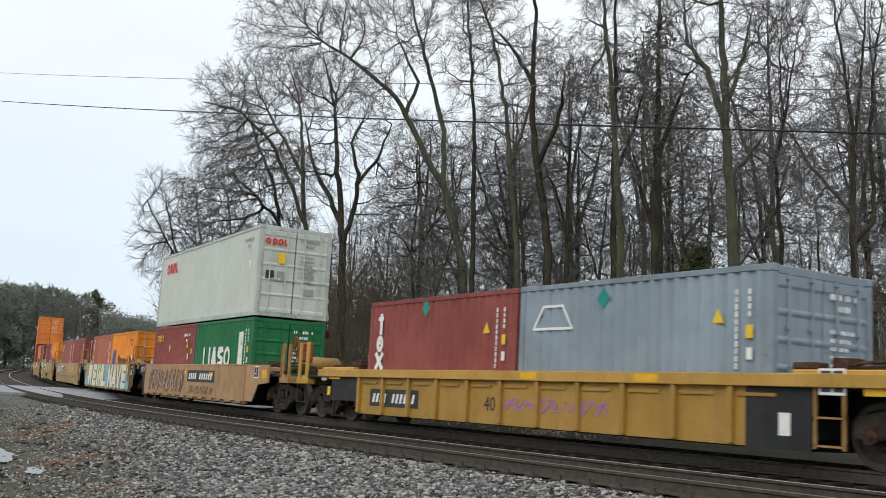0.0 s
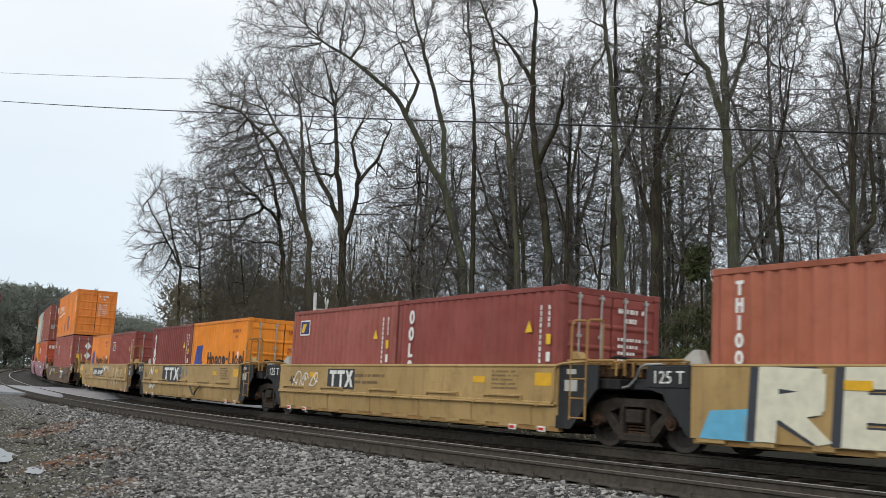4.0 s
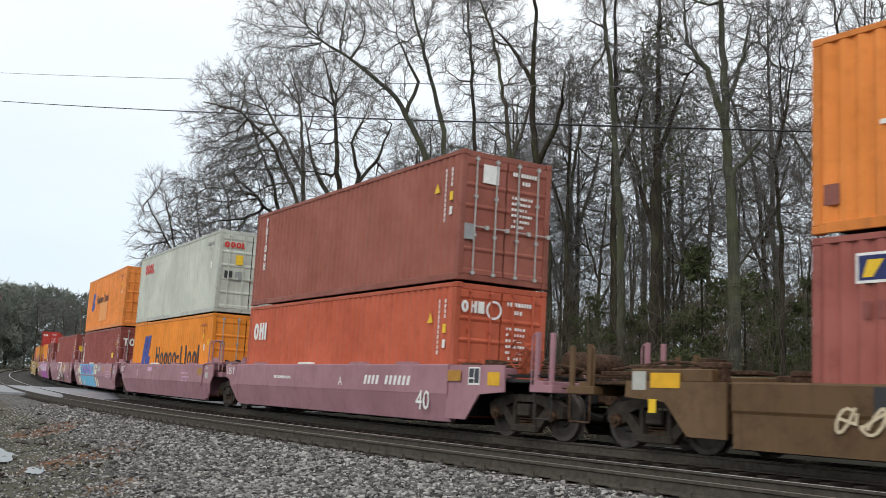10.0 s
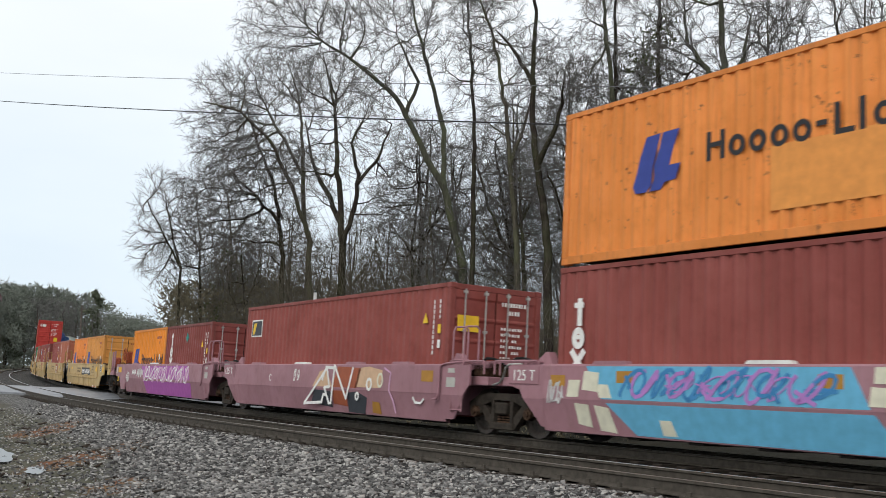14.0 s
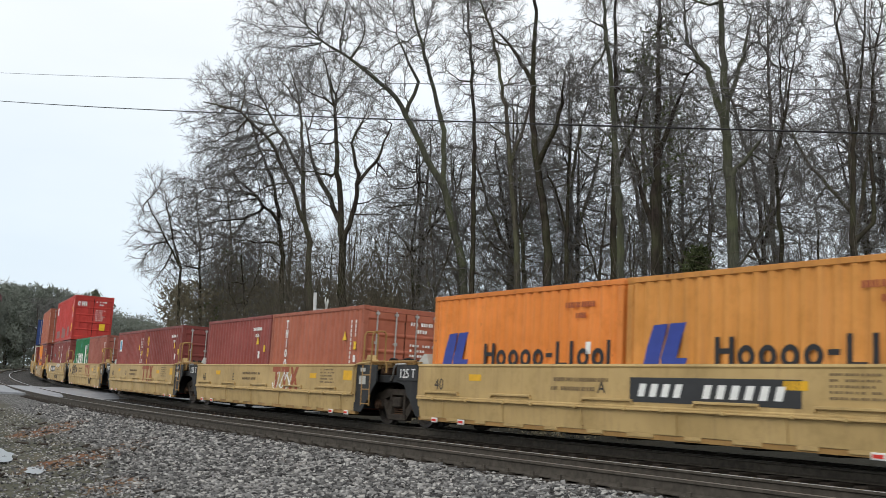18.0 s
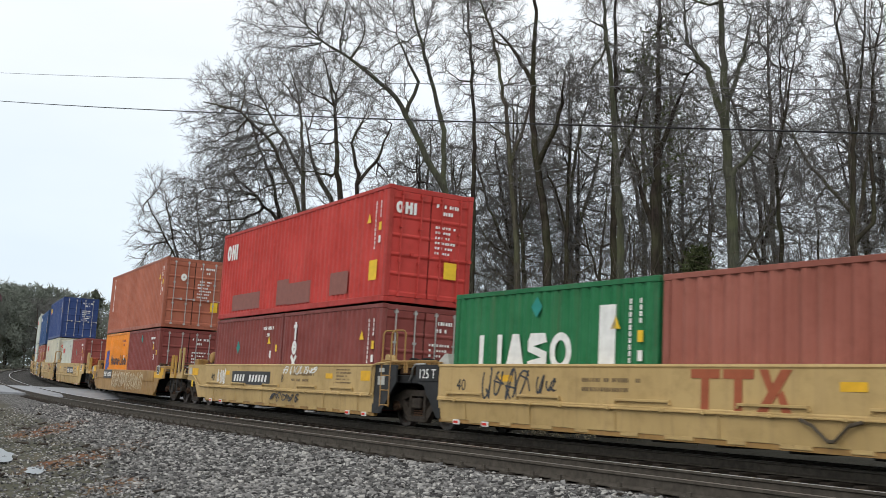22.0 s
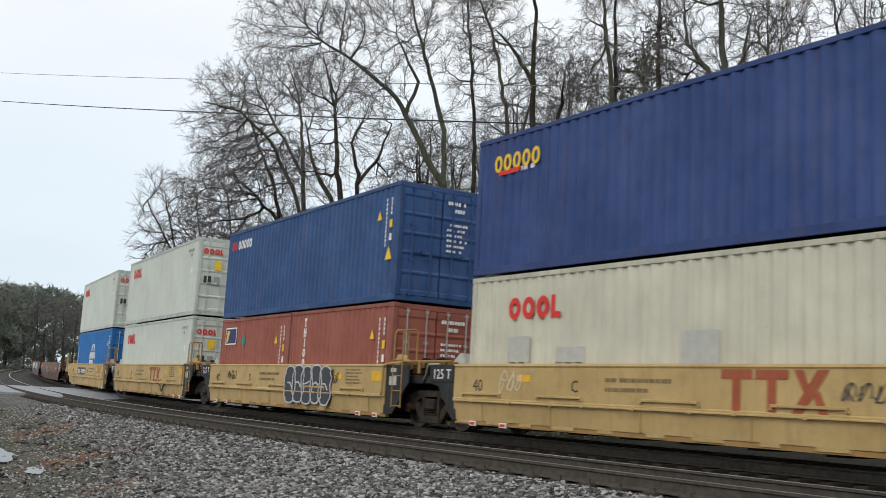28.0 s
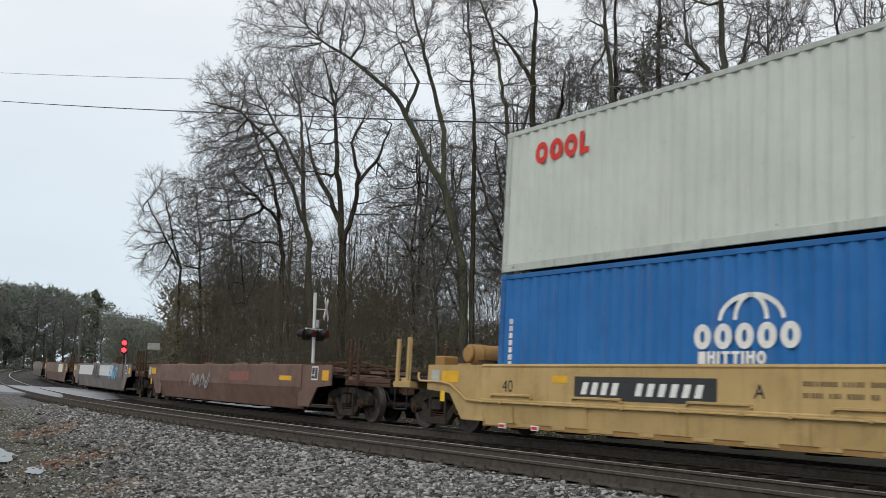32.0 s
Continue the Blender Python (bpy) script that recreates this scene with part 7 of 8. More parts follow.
def grow_tree(seed, trunk, r0, stems=(), crowns=(), count=700, step=0.35, twig=0.6, rmin=0.008, twigs=4):
    """Skeleton of a bare broadleaf tree: (thick segments, fine segments). trunk and stems: side view of the wood that is given (x, z);
    crowns: lobes (x, z, half width, half height) that branches grow to fill, each towards the nearest open room."""
    rng = np.random.default_rng(seed)
    P, par, rad, stem_dir = [], [], [], []

    def lay(line, start, parent, ra, rb):
        pts = [np.array(q, float) for q in line]
        total = sum(np.linalg.norm(q - p) for p, q in zip(pts[:-1], pts[1:]))
        gone = 0.0
        if parent < 0:
            P.append(pts[0])
            par.append(-1)
            rad.append(ra)
            parent = 0
        for p, q in zip(pts[:-1], pts[1:]):
            n = max(1, int(np.linalg.norm(q - p) / (step * 1.6)))
            for i in range(n):
                v = p + (q - p) * (i + 1) / n
                gone += np.linalg.norm(q - p) / n
                P.append(v + rng.normal(0, step * 0.10, 3))
                par.append(parent)
                rad.append(ra + (rb - ra) * (gone / total) ** 1.5)
                parent = len(P) - 1

    def deep(line, y0, drift):
        return [(x, y0 + drift * i / max(1, len(line) - 1), z) for i, (x, z) in enumerate(line)]

    lay(deep(trunk, 0, rng.normal(0, 0.02) * trunk[-1][1]), 0, -1, r0, r0 * 0.13)
    for line in stems:
        near_i = int(np.argmin([np.linalg.norm(q[[0, 2]] - np.array(line[0])) for q in map(np.asarray, P)]))
        q = P[near_i]
        ln = sum(math.dist(a, c) for a, c in zip(line[:-1], line[1:]))
        lay([tuple(q)] + deep(line, q[1], rng.normal(0, 0.35) * ln)[1:], near_i, near_i, min(rad[near_i] * 0.78, 0.035 * ln + 0.02), rmin * 3)
    given = len(P)
    vol = np.array([c[2] ** 2 * c[3] for c in crowns])
    pick = rng.choice(len(crowns), count, p=vol / vol.sum())
    v = rng.normal(0, 1, (count, 3))
    v *= (rng.random((count, 1)) ** 0.38) / np.linalg.norm(v, axis=1, keepdims=True)
    C = np.array(crowns)[pick]
    ymid = np.interp(C[:, 1], [p[2] for p in P[:given]], [p[1] for p in P[:given]]) if not stems else 0.0
    A = np.stack([C[:, 0] + v[:, 0] * C[:, 2], ymid + v[:, 1] * np.maximum(C[:, 2], 1.2) * 0.95, C[:, 1] + v[:, 2] * C[:, 3]], -1)
    low = min(c[1] - c[3] for c in crowns)
    cap = given + count * 6
    Q = np.zeros((cap, 3))
    Q[:given] = P
    D = np.zeros((cap, 3))
    kids = np.zeros(cap, int)
    sprout = np.array([i for i in range(given) if (rng.random() < 0.38 and P[i][2] > low - 1.0)] or [given - 1])
    dd = np.linalg.norm(A[:, None] - Q[sprout][None], axis=2)
    near, dist = sprout[dd.argmin(1)], dd.min(1)
    for i in range(1, given):
        D[i] = unit(Q[i] - Q[par[i]])
    n = given
    reach = max(3.2, step * 16)
    for it in range(70):
        act = dist < reach
        if not act.any() or n > cap - 400:
            break
        who = near[act]
        pull = A[act] - Q[who]
        pull /= np.linalg.norm(pull, axis=1, keepdims=True)
        acc = np.zeros((n, 3))
        np.add.at(acc, who, pull)
        src = np.unique(who)
        src = src[kids[src] < 3]
        if not len(src):
            break
        d = acc[src]
        d /= np.maximum(np.linalg.norm(d, axis=1, keepdims=True), 1e-6)
        d = d + 0.55 * D[src] * (src >= given)[:, None] + rng.normal(0, 0.30, d.shape) + np.array([0, 0, 0.08])
        d /= np.linalg.norm(d, axis=1, keepdims=True)
        m = len(src)
        Q[n:n + m] = Q[src] + d * step
        D[n:n + m] = d
        par.extend(src.tolist())
        kids[src] += 1
        gap = np.linalg.norm(A[:, None] - Q[None, n:n + m], axis=2)
        gm = gap.min(1)
        upd = gm < dist
        near[upd] = n + gap.argmin(1)[upd]
        dist[upd] = gm[upd]
        n += m
        keep = dist > step * 1.5
        A, near, dist = A[keep], near[keep], dist[keep]
        if not len(A):
            break
    par = np.array(par)
    e = 1.66
    load = np.zeros(n)
    for i in range(n - 1, given - 1, -1):
        if load[i] == 0:
            load[i] = (rmin * 1.25) ** e
        load[par[i]] += load[i]
    r = load ** (1 / e)
    r[:given] = rad
    for i in range(given, n):
        r[i] = min(r[i], r[par[i]] * 0.9)
    i = np.arange(1, n)
    ra = np.where((i >= given) & (par[i] < given), r[i] * 1.2, r[par[i]])
    seg = np.concatenate([Q[par[i]], Q[i], ra[:, None], r[i][:, None]], 1)
    fine_at = r[i] < max(0.026, rmin * 2.2)
    thick, fine = seg[~fine_at], [seg[fine_at]]
    src = np.arange(given, n)[r[given:n] < rmin * 3.4]
    for k in range(twigs):
        m = len(src)
        d = D[src] * 1.2 + rng.normal(0, 0.48, (m, 3)) + np.array([0, 0, 0.10])
        d /= np.linalg.norm(d, axis=1, keepdims=True)
        ln = twig * rng.uniform(0.5, 1.25, (m, 1))
        mid = Q[src] + d * ln * 0.5
        d2 = d + rng.normal(0, 0.38, (m, 3)) + np.array([0, 0, 0.05])
        d2 /= np.linalg.norm(d2, axis=1, keepdims=True)
        one = np.ones((m, 1))
        fine.append(np.concatenate([Q[src], mid, one * rmin, one * rmin * 0.8], 1))
        fine.append(np.concatenate([mid, mid + d2 * ln * 0.5, one * rmin * 0.8, one * rmin * 0.5], 1))
        d3 = d + rng.normal(0, 0.55, (m, 3))
        d3 /= np.linalg.norm(d3, axis=1, keepdims=True)
        fine.append(np.concatenate([mid, mid + d3 * ln * 0.55, one * rmin * 0.7, one * rmin * 0.45], 1))
    return thick, np.concatenate(fine)


GREW = {}
TALL = "tall bare grey-brown tree with a fine twiggy crown"


def tree(label, bearing, dist, kind, scale=1.0, turn=None, bark=BARK, name="bare_tree", **kw):
    """A bare tree at a bearing (degrees left of +y) and a distance from the tripod."""
    x, y = -math.sin(radians(bearing)) * dist, math.cos(radians(bearing)) * dist
    z = float(ground_height(np.array([x]), np.array([y]))[0]) - 0.1
    if kind not in GREW:
        th, fi = grow_tree(**kw)
        GREW[kind] = (tubes(th, "trunk", 6), tubes(fi, "crown", 3))
    a, b = GREW[kind]
    root = thing(name, label, "tree", "bare trees of the woods")
    part("trunk", a, bark, root)
    part("crown", b, TWIG, root)
    root.matrix_basis = Matrix.Translation((x, y, z)) @ Matrix.Rotation(radians(bearing if turn is None else turn), 4, "Z") @ Matrix.Scale(scale, 4)
    return root


def edge_tree(bearing, dist, bark, r0, trunk, stems, crowns, count):
    """One of the trees at the edge of the woods, whose own stems can be told apart; seen from the line, +x is to the right."""
    tree(TALL, bearing, dist, ("edge", bearing), bark=bark, seed=int(bearing * 10), trunk=trunk, r0=r0, stems=stems, crowns=crowns, count=int(count * (1.35 if bearing < 51 else 1.7)), step=dist * 0.0060, twig=dist * 0.0125, rmin=dist * 0.000165 + 0.0010)


edge_tree(53.2, 50, BARK_PALE, 0.27, [(0.0, 0.0), (-0.1, 7.0), (-0.7, 9.1), (-1.1, 10.9), (-2.0, 12.3), (-2.6, 13.6), (-3.6, 15.5), (-5.0, 16.7), (-6.5, 17.8), (-8.2, 18.8)], [[(-1.1, 11.1), (-1.2, 14.0), (-1.9, 16.8), (-2.9, 20.6), (-3.4, 23.0)], [(-3.0, 14.6), (-2.5, 16.2), (-3.7, 18.8)]], [(-8.8, 18.5, 2.9, 1.7), (-6.0, 19.7, 2.7, 2.3), (-10.0, 21.1, 2.1, 1.2), (-3.1, 19.1, 2.2, 2.7), (-4.7, 16.2, 1.9, 1.5), (-3.2, 23.3, 2.7, 2.2)], 1500)
edge_tree(52.8, 49, BARK_DARK, 0.16, [(0.0, 0.0), (-0.0, 13.1), (-0.4, 20.2), (-0.4, 23.8)], [], [(-0.4, 22.0, 1.9, 3.0), (-0.2, 16.8, 1.5, 2.4)], 600)
edge_tree(50.1, 46, BARK, 0.18, [(0.0, 0.0), (-0.2, 7.5), (-0.7, 13.5), (-1.3, 17.0), (-2.0, 18.9), (-2.4, 20.8)], [[(-0.4, 11.1), (0.1, 13.0), (0.6, 15.1)]], [(-1.7, 18.8, 1.8, 2.8), (0.2, 15.6, 1.4, 1.8), (-0.9, 21.3, 2.0, 2.0)], 750)
edge_tree(48.5, 44, BARK_DARK, 0.24, [(0.0, 0.0), (-0.1, 7.5), (-0.8, 12.6), (-0.7, 18.3), (-0.7, 21.5)], [[(-0.8, 14.5), (-1.7, 16.3), (-2.6, 17.6)], [(-0.6, 10.7), (0.3, 12.5), (0.6, 14.5)]], [(-0.8, 20.7, 2.2, 1.9), (-0.6, 15.8, 1.2, 1.7), (0.6, 14.0, 1.1, 1.9)], 750)
edge_tree(47.7, 45, BARK_DARK, 0.15, [(0.0, 0.0), (0.1, 8.4), (0.2, 10.9), (0.3, 14.0)], [[(0.1, 7.9), (-0.4, 9.9), (-1.0, 10.9)]], [(0.3, 13.7, 1.4, 2.7), (-0.9, 10.9, 1.4, 2.0)], 600)
edge_tree(44.6, 42, BARK_PALE, 0.21, [(0.0, 0.0), (-0.0, 7.3), (-0.3, 12.9), (-0.7, 17.5), (-0.8, 20.5)], [], [(-0.7, 19.2, 1.8, 2.3), (-1.0, 15.1, 1.4, 2.1)], 700)
edge_tree(45.0, 46, BARK_DARK, 0.20, [(0.0, 0.0), (-0.0, 8.5), (0.1, 16.3), (0.1, 21.7)], [[(0.0, 10.3), (0.9, 12.4), (1.4, 14.4)]], [(0.1, 20.6, 1.8, 2.3), (0.7, 14.7, 1.5, 2.0)], 600)
edge_tree(43.0, 40, BARK_DARK, 0.22, [(0.0, 0.0), (0.2, 8.7), (0.3, 10.4), (0.4, 16.6), (0.4, 19.0)], [[(0.2, 9.8), (0.9, 12.1), (1.7, 14.1)], [(0.1, 7.0), (-0.4, 9.2), (-0.7, 10.8)]], [(0.4, 17.3, 1.5, 2.0), (1.0, 13.0, 1.6, 2.2), (-0.4, 10.5, 1.1, 1.8)], 900)
edge_tree(38.6, 36, BARK_PALE, 0.26, [(0.0, 0.0), (-0.0, 5.9), (-0.2, 10.7), (-0.3, 15.0), (-0.4, 17.9)], [[(-0.2, 10.4), (-0.8, 12.6), (-1.5, 13.9), (-1.7, 15.5)], [(-0.2, 10.5), (0.2, 12.3), (0.5, 13.5), (0.8, 15.3)], [(-0.1, 8.4), (0.6, 9.3), (1.2, 10.1)]], [(-0.4, 16.7, 2.6, 2.2), (-1.8, 14.1, 1.4, 1.6), (1.0, 14.1, 1.3, 1.6), (0.1, 11.1, 1.8, 1.2), (0.8, 8.9, 1.2, 1.2), (-1.2, 9.2, 1.0, 1.2)], 1300)
edge_tree(36.2, 38, BARK_DARK, 0.12, [(0.0, 0.0), (-0.0, 6.4), (-0.1, 9.3), (0.2, 10.7), (0.6, 13.0), (0.8, 14.1)], [[(0.2, 10.5), (0.1, 12.4), (0.2, 14.3)]], [(0.4, 13.0, 0.8, 1.9), (-0.0, 9.9, 1.4, 1.1), (0.6, 15.1, 1.0, 1.2)], 550)
edge_tree(32.6, 34, BARK_DARK, 0.13, [(0.0, 0.0), (0.0, 6.6), (0.1, 9.6), (-0.1, 11.7), (-0.3, 12.9), (-0.4, 14.7)], [[(0.1, 9.4), (0.4, 11.4), (0.6, 13.8), (0.7, 14.9)], [(0.1, 5.9), (0.6, 6.6), (0.6, 9.6), (0.8, 11.9), (1.1, 13.7)]], [(0.4, 13.8, 1.3, 2.0), (0.5, 10.5, 1.1, 1.7), (-0.4, 11.5, 0.5, 1.1)], 900)
edge_tree(61.5, 75, BARK, 0.29, [(0.0, 0.0), (-0.6, 10.9), (-1.0, 12.6), (-1.3, 18.1), (-1.7, 21.8), (-2.5, 23.9)], [[(-0.6, 10.9), (-1.8, 14.6), (-3.5, 17.8), (-5.6, 19.6), (-8.1, 19.9)], [(-1.1, 15.4), (-2.7, 18.7), (-4.1, 21.2), (-6.2, 22.4)]], [(-5.7, 22.0, 3.7, 2.1), (-8.7, 19.6, 1.7, 1.3), (-3.7, 22.5, 3.7, 2.1), (-4.7, 16.9, 4.1, 3.3), (-6.8, 18.5, 2.9, 2.5)], 1500)
edge_tree(63.2, 80, BARK_DARK, 0.26, [(0.0, 0.0), (-0.2, 10.3), (-1.0, 15.6), (-2.6, 19.6), (-3.9, 23.3)], [[(-0.6, 13.1), (-2.3, 14.8), (-4.3, 16.5)]], [(-3.5, 17.4, 3.9, 2.6), (-4.6, 13.4, 3.5, 3.1), (-1.6, 13.1, 3.1, 3.5), (-4.0, 21.0, 2.6, 2.2)], 1000)
edge_tree(60.0, 68, BARK_DARK, 0.34, [(0.0, 0.0), (-0.1, 10.1), (-0.5, 14.2), (-0.9, 19.3), (-1.7, 22.7)], [[(-0.1, 9.9), (0.7, 12.7), (0.8, 14.7), (0.3, 16.8), (1.3, 19.1)], [(-0.3, 11.6), (-1.3, 13.8), (-2.3, 15.7), (-3.0, 19.1)], [(0.8, 14.3), (2.0, 15.5), (2.9, 17.8)]], [(-1.4, 20.4, 2.8, 2.8), (1.5, 18.2, 2.0, 3.0), (-2.1, 15.3, 2.4, 2.6), (2.6, 14.0, 1.7, 2.6)], 1200)
edge_tree(68.7, 95, BARK_DARK, 0.21, [(0.0, 0.0), (-0.2, 10.8), (-1.1, 14.3), (-2.0, 17.9)], [[(-0.2, 10.3), (-2.3, 14.8), (-3.3, 16.8)]], [(-1.9, 17.1, 2.6, 2.5), (-1.7, 12.7, 2.9, 3.6)], 700)
edge_tree(65.9, 92, BARK, 0.20, [(0.0, 0.0), (-0.4, 12.7), (-1.0, 17.2), (-1.9, 19.2)], [], [(-2.0, 16.1, 2.8, 3.0), (-0.6, 12.2, 3.3, 3.5)], 650)
edge_tree(67.5, 98, BARK_DARK, 0.21, [(0.0, 0.0), (-0.6, 13.8), (-1.3, 18.8)], [], [(-1.3, 18.3, 2.3, 1.9), (-1.1, 13.2, 3.2, 4.0)], 600)
edge_tree(55.9, 60, BARK_DARK, 0.13, [(0.0, 0.0), (-0.3, 9.2), (0.0, 12.2), (-0.2, 15.6)], [[(-0.2, 8.5), (1.0, 10.6), (1.3, 12.9)]], [(-0.8, 10.9, 2.0, 3.0), (1.2, 10.6, 1.6, 2.6), (-0.2, 14.9, 1.6, 2.0)], 800)
edge_tree(34.3, 37, BARK_DARK, 0.08, [(0.0, 0.0), (0.0, 6.7), (-0.1, 8.2)], [], [(-0.1, 8.2, 1.1, 1.2), (0.6, 6.7, 1.1, 0.9)], 450)

rnd_w = random.Random(5)
KINDS = []
for k in range(5):
    lx = 0.5 * (k - 2)
    KINDS.append(dict(seed=40 + k, trunk=[(0, 0), (0.1, 5), (lx * 0.5, 11), (lx, 16), (lx * 1.2, 19)], r0=0.19 + 0.03 * (k % 3), stems=[[(lx * 0.4, 8), (1.4 + lx, 12), (2.2 + lx, 15.5)], [(lx * 0.5, 10.5), (lx - 1.5, 13), (lx - 2.2, 16)]], crowns=[(lx, 16, 3.0, 3.5), (lx + 2.0, 13, 2.2, 2.8), (lx - 2.0, 12, 2.4, 3.0), (lx * 0.6, 8.5, 2.6, 2.5)], count=950, step=0.42, twig=0.95, rmin=0.0140, twigs=3))
FAR = [dict(seed=60 + k, trunk=[(0, 0), (0.3, 9), (0.2 * k, 15)], r0=0.28, crowns=[(0, 14, 4, 5), (1.5, 9, 4, 4), (-1.5 + k, 8, 4, 4)], count=170, step=1.0, twig=2.0, rmin=0.035, twigs=3) for k in range(3)]
ROWS = []
for i in range(15):                              # second and third rank along the right
    ROWS.append((29.5 + i * 1.8 + rnd_w.uniform(-0.5, 0.5), 46 + rnd_w.uniform(0, 26), rnd_w.uniform(0.50, 0.95)))
for i in range(3):                               # tall ones deep in the woods
    ROWS.append((44.0 + i * 3.6 + rnd_w.uniform(-0.6, 0.6), 60 + rnd_w.uniform(0, 10), rnd_w.uniform(1.05, 1.2)))
    ROWS.append((31.5 + i * 5.2 + rnd_w.uniform(-0.6, 0.6), 56 + rnd_w.uniform(0, 14), rnd_w.uniform(1.08, 1.28)))
for be_ in (41.2, 47.0, 50.2, 53.3, 55.8):   # tall ones close behind the edge
    ROWS.append((be_, 60 + rnd_w.uniform(0, 14), rnd_w.uniform(0.92, 1.04)))
for i in range(10):                              # behind the middle
    ROWS.append((55 + i * 1.2 + rnd_w.uniform(-0.5, 0.5), 82 + rnd_w.uniform(0, 30), rnd_w.uniform(0.65, 0.92)))
for i in range(7):                               # the far edge of the near woods
    ROWS.append((64.4 + i * 0.62 + rnd_w.uniform(-0.2, 0.2), 96 + i * 3.5 + rnd_w.uniform(-5, 8), rnd_w.uniform(0.62, 0.78) - 0.025 * i))
for i, (be, di, sc) in enumerate(ROWS):
    k = i % 5
    tree(TALL, be, di, ("rank", k), scale=sc, turn=rnd_w.uniform(0, 360), bark=(BARK, BARK_DARK, BARK)[i % 3], **KINDS[k])


# far woods beyond the crossing and left of the line
def clump_cloud(seed, count, sx, sy, sz, leaf):
    """Many small leaf blades filling an uneven crown."""
    rng = np.random.default_rng(seed)
    p = rng.normal(0, 1, (count, 3))
    p /= np.linalg.norm(p, axis=1, keepdims=True)
    lob = 0.72 + 0.28 * np.sin(p[:, 0] * 5 + seed) * np.cos(p[:, 1] * 6 + p[:, 2] * 4)
    p *= (rng.random((count, 1)) ** 0.35) * lob[:, None] * np.array([sx, sy, sz])
    d = rng.normal(0, 1, (count, 3))
    d /= np.linalg.norm(d, axis=1, keepdims=True)
    seg = np.concatenate([p, p + d * leaf * rng.uniform(0.6, 1.4, (count, 1)), np.full((count, 1), leaf * 0.22), np.full((count, 1), leaf * 0.03)], 1)
    return seg


def evergreen(label, bearing, dist, height, mat, width=2.6, count=2600, leaf=0.30, base=0.3, name="evergreen_tree"):
    x, y = -math.sin(radians(bearing)) * dist, math.cos(radians(bearing)) * dist
    z = float(ground_height(np.array([x]), np.array([y]))[0]) - 0.1
    root = thing(name, label, "tree", "evergreens in the woods")
    root.location = (x, y, z)
    part("trunk", tubes([(0, 0, 0, 0, 0, height * 0.95, 0.013 * height, 0.03)], "trunk", 6), BARK_DARK, root)
    rng = np.random.default_rng(int(bearing * 10) + int(dist))
    segs = []
    n = 11
    for i in range(n):
        f = base + (1 - base) * i / (n - 1)
        w = width * (1.1 - 0.8 * abs(f - 0.55)) * (1.0 if f < 0.9 else 0.6)
        c = clump_cloud(int(rng.integers(1e6)), count // n, w * 0.62, w * 0.62, height * 0.085, leaf)
        c[:, 0:3] += [rng.normal(0, w * 0.3), rng.normal(0, w * 0.3), height * f]
        c[:, 3:6] = c[:, 0:3] + rng.normal(0, leaf * 0.55, (len(c), 3))
        segs.append(c)
    part("crown", tubes(np.concatenate(segs), "crown", 3), mat, root)
    return root


PINE = "distant dark green pine with ragged crown"
for i, (be, di, h) in enumerate([(77.2, 240, 13.0), (72.9, 215, 15.5), (70.3, 215, 9.0), (69.3, 225, 8.5), (68.9, 230, 8.0)]):
    evergreen(PINE, be, di, h, LEAF_PINE, width=4.2, count=1300, leaf=0.6, base=0.25)
for i in range(24):
    be = 67.9 + i * 0.47
    dist_ = 150 + rnd_w.uniform(0, 60) if be < 73 else 235 + rnd_w.uniform(0, 50)
    tree("distant bare grey tree at the edge of far woods", be, dist_, ("far", i % 3), scale=dist_ / 175 * rnd_w.uniform(0.85, 1.1) * np.interp(be, [67.5, 69.5, 72, 74, 80], [0.32, 0.42, 0.56, 0.68, 0.66]), turn=rnd_w.uniform(0, 360), bark=BARK, **FAR[i % 3])
evergreen("dark green cedar between bare trunks", 40.3, 41, 6.3, LEAF_OLIVE, width=2.4, count=4200, leaf=0.20, base=0.1)
for be, di, h, w in ((36.6, 40, 4.6, 2.0), (38.1, 44, 5.6, 2.4), (43.6, 43, 4.4, 2.2), (46.3, 46, 5.0, 2.4), (33.2, 38, 4.2, 2.0), (34.9, 42, 5.2, 2.2)):
    evergreen("low olive-green evergreen shrub at the foot of the woods", be, di, h, LEAF_OLIVE, width=w, count=2200, leaf=0.15, base=0.08, name="evergreen_shrub")
evergreen("sparse olive-green pine among bare trunks", 42.5, 47, 17.5, LEAF_OLIVE, width=3.6, count=1100, leaf=0.22, base=0.60)
evergreen("olive ivy-clad tree at the edge of the woods", 66.2, 92, 12.0, LEAF_OLIVE, width=3.0, count=1000, leaf=0.26, base=0.15)


